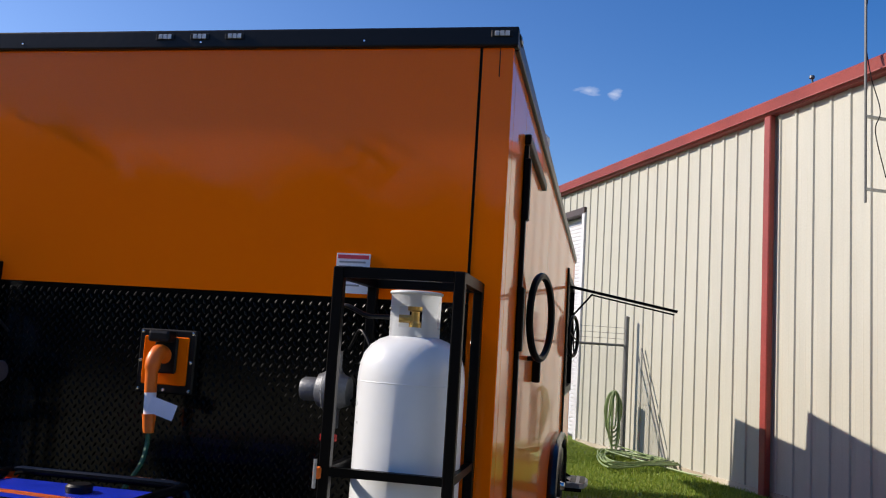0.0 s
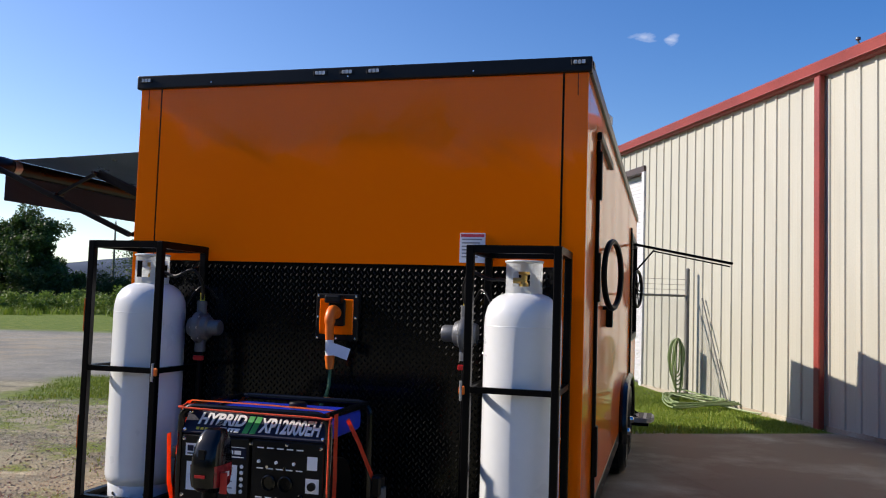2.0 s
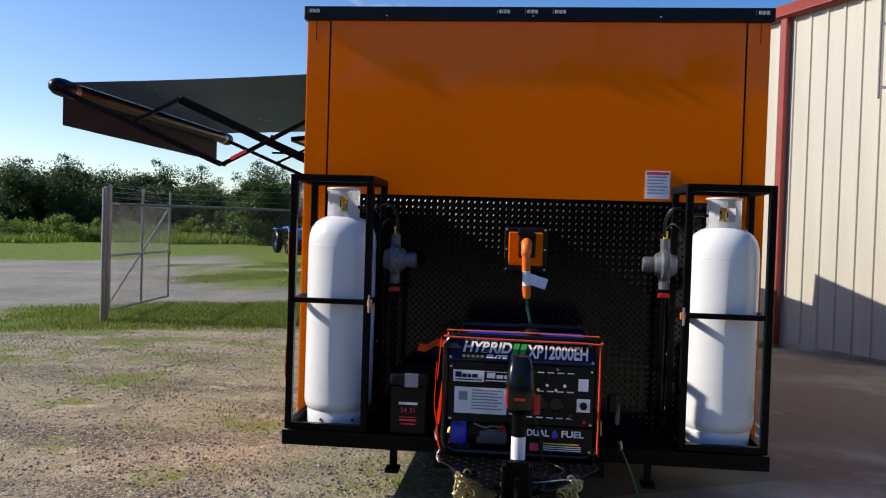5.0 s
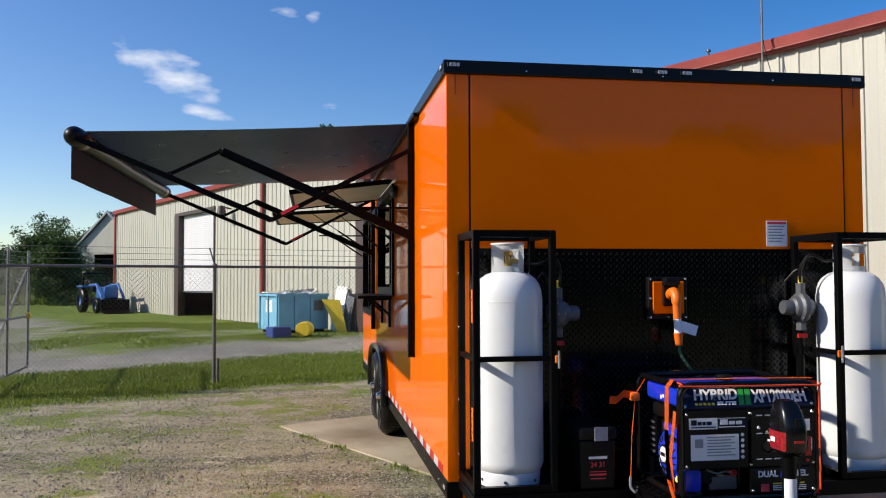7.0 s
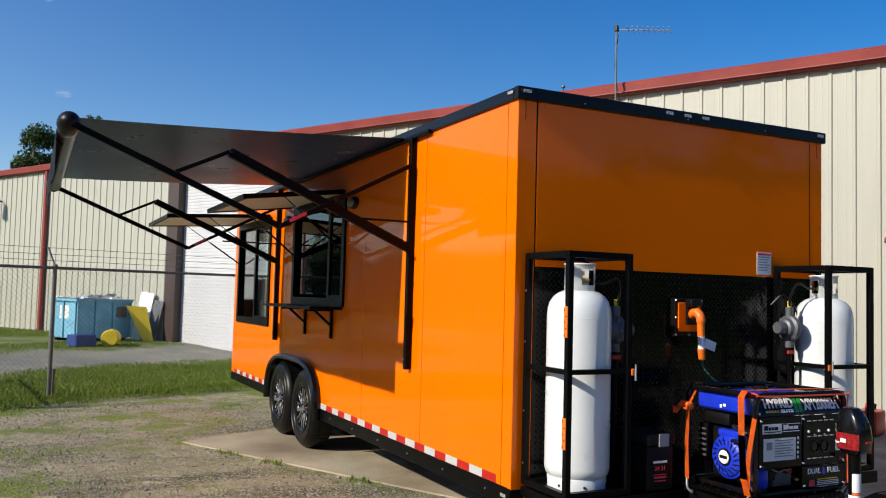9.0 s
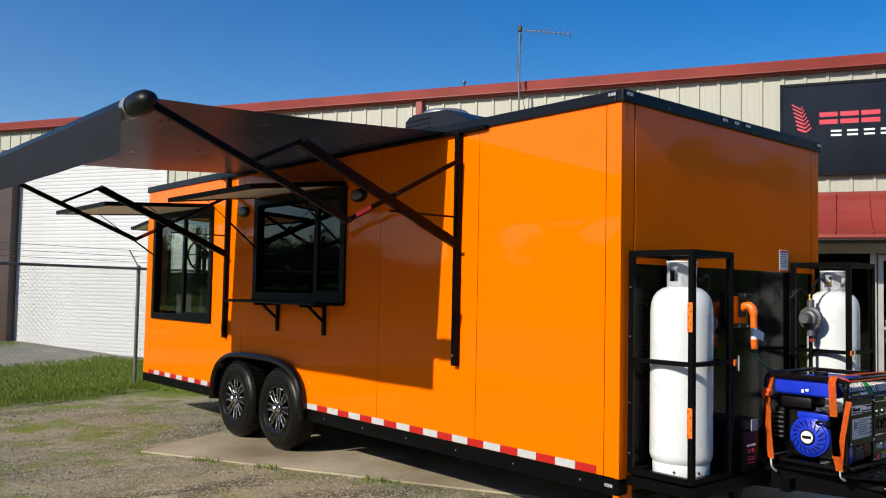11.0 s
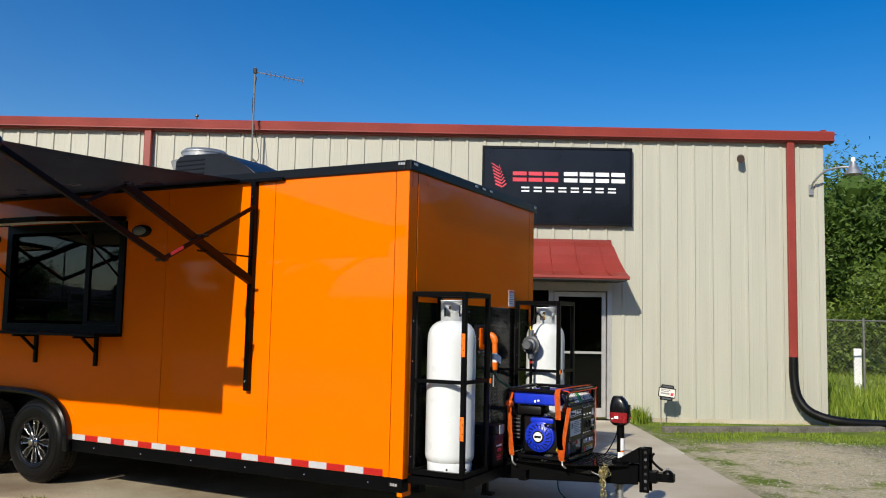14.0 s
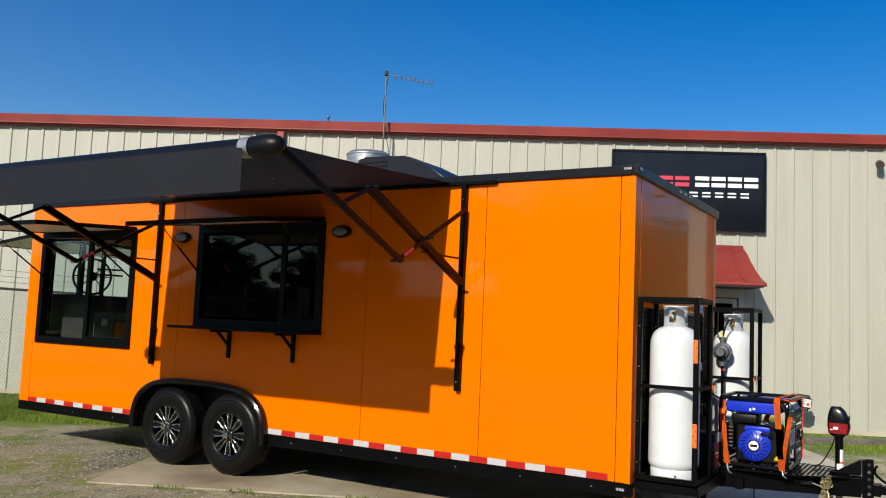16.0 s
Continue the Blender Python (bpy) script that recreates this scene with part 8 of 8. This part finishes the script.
def wood(name, label, seed, eye, a0, a1, d0, d1, h0, h1, clumps, leaves, size, material, core=True, base=0.0):
    """A far stand of growth in a ring sector round a point: one mass of leaf clumps of uneven height."""
    rnd = random.Random(seed)
    verts, faces = [], []
    for k in range(clumps):
        f = (k + rnd.random()) / clumps
        a, d = radians(a0 + (a1 - a0) * f), rnd.uniform(d0, d1)
        top = h0 + (h1 - h0) * (0.5 + 0.9 * noise.noise(Vector((a * d * 0.11, seed, 0.3)))) + rnd.uniform(-0.06, 0.06) * h1
        r = rnd.uniform(0.20, 0.34) * h1
        z = base + (top - r) * rnd.random() ** 0.6
        c = Vector((eye[0] + d * math.cos(a), eye[1] + d * math.sin(a), max(r * 0.3, z)))
        if core:
            i, m = len(verts), 5
            for q in range(m):
                b = 6.283 * q / m + k
                verts.append(tuple(c + Vector((math.cos(b), math.sin(b), rnd.uniform(-0.5, 0.3))) * r * 0.36))
            verts += [tuple(c + Vector((0, 0, r * 0.32))), tuple(c - Vector((0, 0, r * 0.45)))]
            for q in range(m):
                faces += [(i + q, i + (q + 1) % m, i + m), (i + (q + 1) % m, i + q, i + m + 1)]
        lobes = [Vector((rnd.gauss(0, 1), rnd.gauss(0, 1), rnd.gauss(0, 0.7))) * r * 0.42 for _ in range(6)]
        for n in range(leaves):
            v = Vector((rnd.gauss(0, 1), rnd.gauss(0, 1), rnd.gauss(0, 0.8))).normalized() * r * 0.55 * rnd.random() ** 0.4
            p = c + lobes[n % 6] + v
            if p.z < 0.02:
                continue
            i = len(verts)
            for _ in range(3):
                verts.append((p.x + rnd.uniform(-size, size), p.y + rnd.uniform(-size, size), p.z + rnd.uniform(-size, size) * 0.8))
            faces.append((i, i + 1, i + 2))
    me = bpy.data.meshes.new(name)
    me.from_pydata(verts, [], faces)
    me.materials.append(material)
    return tagged(new(name, me), label, "woodland", kind="stuff")


rnd = random.Random(4)


def plant(ob, x, y, s, z=0.0):
    m = pose(x, y, z - 0.05, 0, 0, rnd.uniform(0, 360)) @ Matrix.Diagonal((s, s, s * rnd.uniform(0.95, 1.05), 1))
    return copy_thing(ob, m)


HERE = (0.0, -4.0)


def polar(az, d):
    return HERE[0] + d * math.cos(radians(az)), HERE[1] + d * math.sin(radians(az))


kinds = [tree(21, 9.4, 4.3, (*polar(130.6, 76), 0), "broad dark green deciduous tree at the edge of the field", 46000, 0.17), tree(22, 7.4, 2.9, (*polar(120.5, 78), 0), "feathery green tree at the edge of the field"), tree(23, 11.9, 3.4, (-1.5, 45.6, 0), "tall green tree rising behind the long building", 100000, 0.15)]
plant(kinds[0], *polar(136.5, 72), 0.95)
plant(kinds[0], *polar(141, 75), 0.9)
plant(kinds[2], -4.2, 50, 1.02)
for az, s in ((118.0, 0.86), (122.6, 0.95), (115.2, 1.02), (112.0, 0.98), (109.4, 0.84), (106.6, 1.0), (104.8, 1.12), (102.0, 0.9), (99.0, 0.9)):
    plant(kinds[1], *polar(az, rnd.uniform(76, 84)), s)
for az, d, s in ((107.9, 56, 0.78), (108.9, 62, 0.85)):
    plant(kinds[1], *polar(az, d), s)
# the overgrown edge of the field
wood("hedge", "dense green wood edge of mixed trees along the field", 41, HERE, 94, 123.6, 72, 82, 4.6, 7.2, 190, 1250, 0.13, LEAF)
wood("hedge", "lower dark green hedge and scrub along the field", 47, HERE, 122.5, 150, 70, 80, 3.0, 4.6, 110, 1100, 0.13, LEAF)
wood("scrub", "light green weedy scrub in front of the hedge", 42, HERE, 95, 150, 59, 69, 0.9, 2.5, 300, 420, 0.11, LEAF_LIGHT, core=False)
# wooded slope past the end of the building
wood("wood_edge", "dense green wooded slope beyond the building", 43, (-7.0, -3.0), -40, 6.0, 37, 48, 7.8, 10.4, 300, 900, 0.13, LEAF_MID)
wood("wood_edge", "lower green scrub in front of the wooded slope", 44, (-7.0, -3.0), -40, 3.0, 33, 36, 1.5, 5.4, 130, 700, 0.11, LEAF_LIGHT, core=False)
# wood all along the other side of the yard
wood("wood_edge", "tall green wood across the road from the yard", 45, (0.0, -6.0), 205, 272, 34, 44, 9.8, 14.2, 190, 1000, 0.36, LEAF)
wood("wood_edge", "green wood of lower trees across the road from the yard", 48, (0.0, -6.0), 273, 338, 34, 44, 8.6, 12.2, 180, 1000, 0.36, LEAF)
# unseen; added so the side wall and window_2 reflect dark trees
wood("wood_edge", "unseen tall dark green wood added on the west side for dark reflections", 46, (0.0, -2.0), 152, 208, 36, 46, 9.0, 13.0, 170, 420, 0.34, LEAF)

# distant hills, with the blue of the haze put into their colour
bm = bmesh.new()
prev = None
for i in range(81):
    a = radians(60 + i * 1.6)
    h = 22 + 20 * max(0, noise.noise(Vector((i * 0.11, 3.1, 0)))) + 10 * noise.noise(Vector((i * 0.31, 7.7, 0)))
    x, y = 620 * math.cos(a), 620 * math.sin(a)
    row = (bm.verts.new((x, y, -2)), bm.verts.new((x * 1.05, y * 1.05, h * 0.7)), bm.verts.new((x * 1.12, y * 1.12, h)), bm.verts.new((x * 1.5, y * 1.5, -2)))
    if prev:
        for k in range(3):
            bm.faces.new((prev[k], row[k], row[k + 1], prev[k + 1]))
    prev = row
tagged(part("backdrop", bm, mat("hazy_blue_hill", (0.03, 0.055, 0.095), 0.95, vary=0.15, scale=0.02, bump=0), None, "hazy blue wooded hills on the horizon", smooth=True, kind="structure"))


# ---- grass, weeds and stones ----
def blades(name, label, count, place, h0, h1, seed, width=0.006):
    rnd = random.Random(seed)
    verts, faces = [], []
    for _ in range(count):
        spot = place(rnd)
        if spot is None:
            continue
        x, y = spot
        z = relief(x, y)
        a, h, bend = rnd.uniform(0, 6.283), rnd.uniform(h0, h1), rnd.uniform(0.1, 0.7)
        dx, dy, w = math.cos(a), math.sin(a), width * rnd.uniform(0.7, 1.5)
        i = len(verts)
        verts += [(x - dy * w, y + dx * w, z - 0.01), (x + dy * w, y - dx * w, z - 0.01), (x + dx * h * bend * 0.4 + dy * w * 0.7, y + dy * h * bend * 0.4 - dx * w * 0.7, z + h * 0.6), (x + dx * h * bend * 0.4 - dy * w * 0.7, y + dy * h * bend * 0.4 + dx * w * 0.7, z + h * 0.6), (x + dx * h * bend, y + dy * h * bend, z + h)]
        faces += [(i, i + 1, i + 2, i + 3), (i + 3, i + 2, i + 4)]
    me = bpy.data.meshes.new(name)
    me.from_pydata(verts, [], faces)
    me.materials.append(GRASS)
    return tagged(new(name, me), label, "grass", kind="stuff")


def in_building_axes(x0, x1, y0, y1, thin=0.0, scale=0.7, soft=0.0):
    def place(r):
        x, y = r.uniform(x0, x1), r.uniform(y0, y1)
        p = BUILD @ Vector((x, y, 0))
        edge = min(x - x0, x1 - x, y - y0) + 0.5 * noise.noise(p * 1.3)
        if soft and edge < soft * r.random():
            return None
        if thin and noise.noise(Vector((p.x * scale, p.y * scale, 5.0))) < thin - r.random() * 0.25:
            return None
        return p.x, p.y
    return place


blades("grass_strip", "short green grass along the fence", 85000, in_building_axes(-12.5, -8.4, -11.0, -0.2, 0.0, 0.7, 0.8), 0.015, 0.055, 1, 0.0045)
blades("grass_lawn", "green lawn between the pad and the building", 30000, in_building_axes(-9.7, -5.35, -3.4, -0.1, 0.0), 0.02, 0.06, 2, 0.004)
blades("grass_bed", "green grass bed along the wall by the door", 24000, in_building_axes(2.76, 8.2, -3.0, -0.1, 0.04, 1.3, 1.5), 0.012, 0.05, 3, 0.004)
blades("grass_yard", "patchy grass growing through the gravel yard", 26000, in_building_axes(-8.6, 1.5, -13.5, -7.15, 0.42, 0.75), 0.008, 0.028, 4, 0.004)
blades("grass_field", "tall meadow grass at the edge of the field", 60000, lambda r: (lambda a, d: None if noise.noise(Vector((d * math.cos(a) * 0.25, d * math.sin(a) * 0.25, 1))) < (59 - d) * 0.06 - 0.2 * r.random() else (d * math.cos(a), -4 + d * math.sin(a)))(r.uniform(1.66, 2.62), r.uniform(56, 69)), 0.2, 0.75, 5, 0.026)
blades("grass_verge", "grass beyond the fence", 60000, in_building_axes(-25.5, -14.0, -8.5, -0.1, 0.12, 0.35, 1.2), 0.012, 0.04, 6, 0.008)
blades("grass_meadow", "tall yellow-green grass behind the far fence", 42000, in_building_axes(7.0, 19.0, 0.8, 19.0, 0.0, 0.5), 0.10, 0.36, 12, 0.010)
blades("weeds", "weeds along the edge of the concrete pad", 1500, lambda r: (lambda x: None if noise.noise(Vector((x * 1.7, 2.0, 0))) < 0.12 else (lambda p: (p.x, p.y))(BUILD @ Vector((x, -7.12 - abs(r.gauss(0, 0.05)), 0))))(r.uniform(-5.2, 2.0)), 0.015, 0.05, 7, 0.004)
blades("weeds", "taller weeds at the foot of the wall", 260, lambda r: (lambda p: (p.x, p.y))(BUILD @ Vector((2.85 + abs(r.gauss(0, 0.12)), -0.15 - abs(r.gauss(0, 0.1)), 0))), 0.08, 0.32, 8, 0.009)


def scatter_stones(count, seed, place):
    rnd = random.Random(seed)
    verts, faces = [], []
    for _ in range(count):
        x, y = place(rnd)
        if (Vector((x, y, 0)) - BASE).dot(INTO) > -7.13 and -5.3 < (Vector((x, y, 0)) - BASE).dot(ALONG) < 2.85:
            continue
        r = 0.0038 + 0.013 * rnd.random() ** 4
        z, i = relief(x, y) + r * 0.25, len(verts)
        a = rnd.uniform(0, 6.28)
        for k in range(4):
            b = a + k * 1.5708 + rnd.uniform(-0.3, 0.3)
            verts.append((x + r * math.cos(b) * rnd.uniform(0.8, 1.4), y + r * math.sin(b) * rnd.uniform(0.8, 1.3), z - r * 0.4))
        for k in range(4):
            b = a + 0.5 + k * 1.5708
            verts.append((x + r * 0.55 * math.cos(b), y + r * 0.55 * math.sin(b), z + r * rnd.uniform(0.15, 0.45)))
        for k in range(4):
            n = (k + 1) % 4
            faces += [(i + k, i + n, i + 4 + n, i + 4 + k)]
        faces.append((i + 4, i + 5, i + 6, i + 7))
    me = bpy.data.meshes.new("gravel")
    me.from_pydata(verts, [], faces)
    me.materials.append(STONES)
    tagged(new("gravel", me), "loose grey and tan gravel stones on the yard", "gravel", kind="stuff")


scatter_stones(70000, 9, lambda r: (r.uniform(-7.5, 0.8), -2.5 + 10.5 * r.random() ** 1.6))
scatter_stones(16000, 10, lambda r: (lambda p: (p.x, p.y))(BUILD @ Vector((8.5 - 5.6 * r.random() ** 1.7, r.uniform(-8.0, -2.2), 0))))
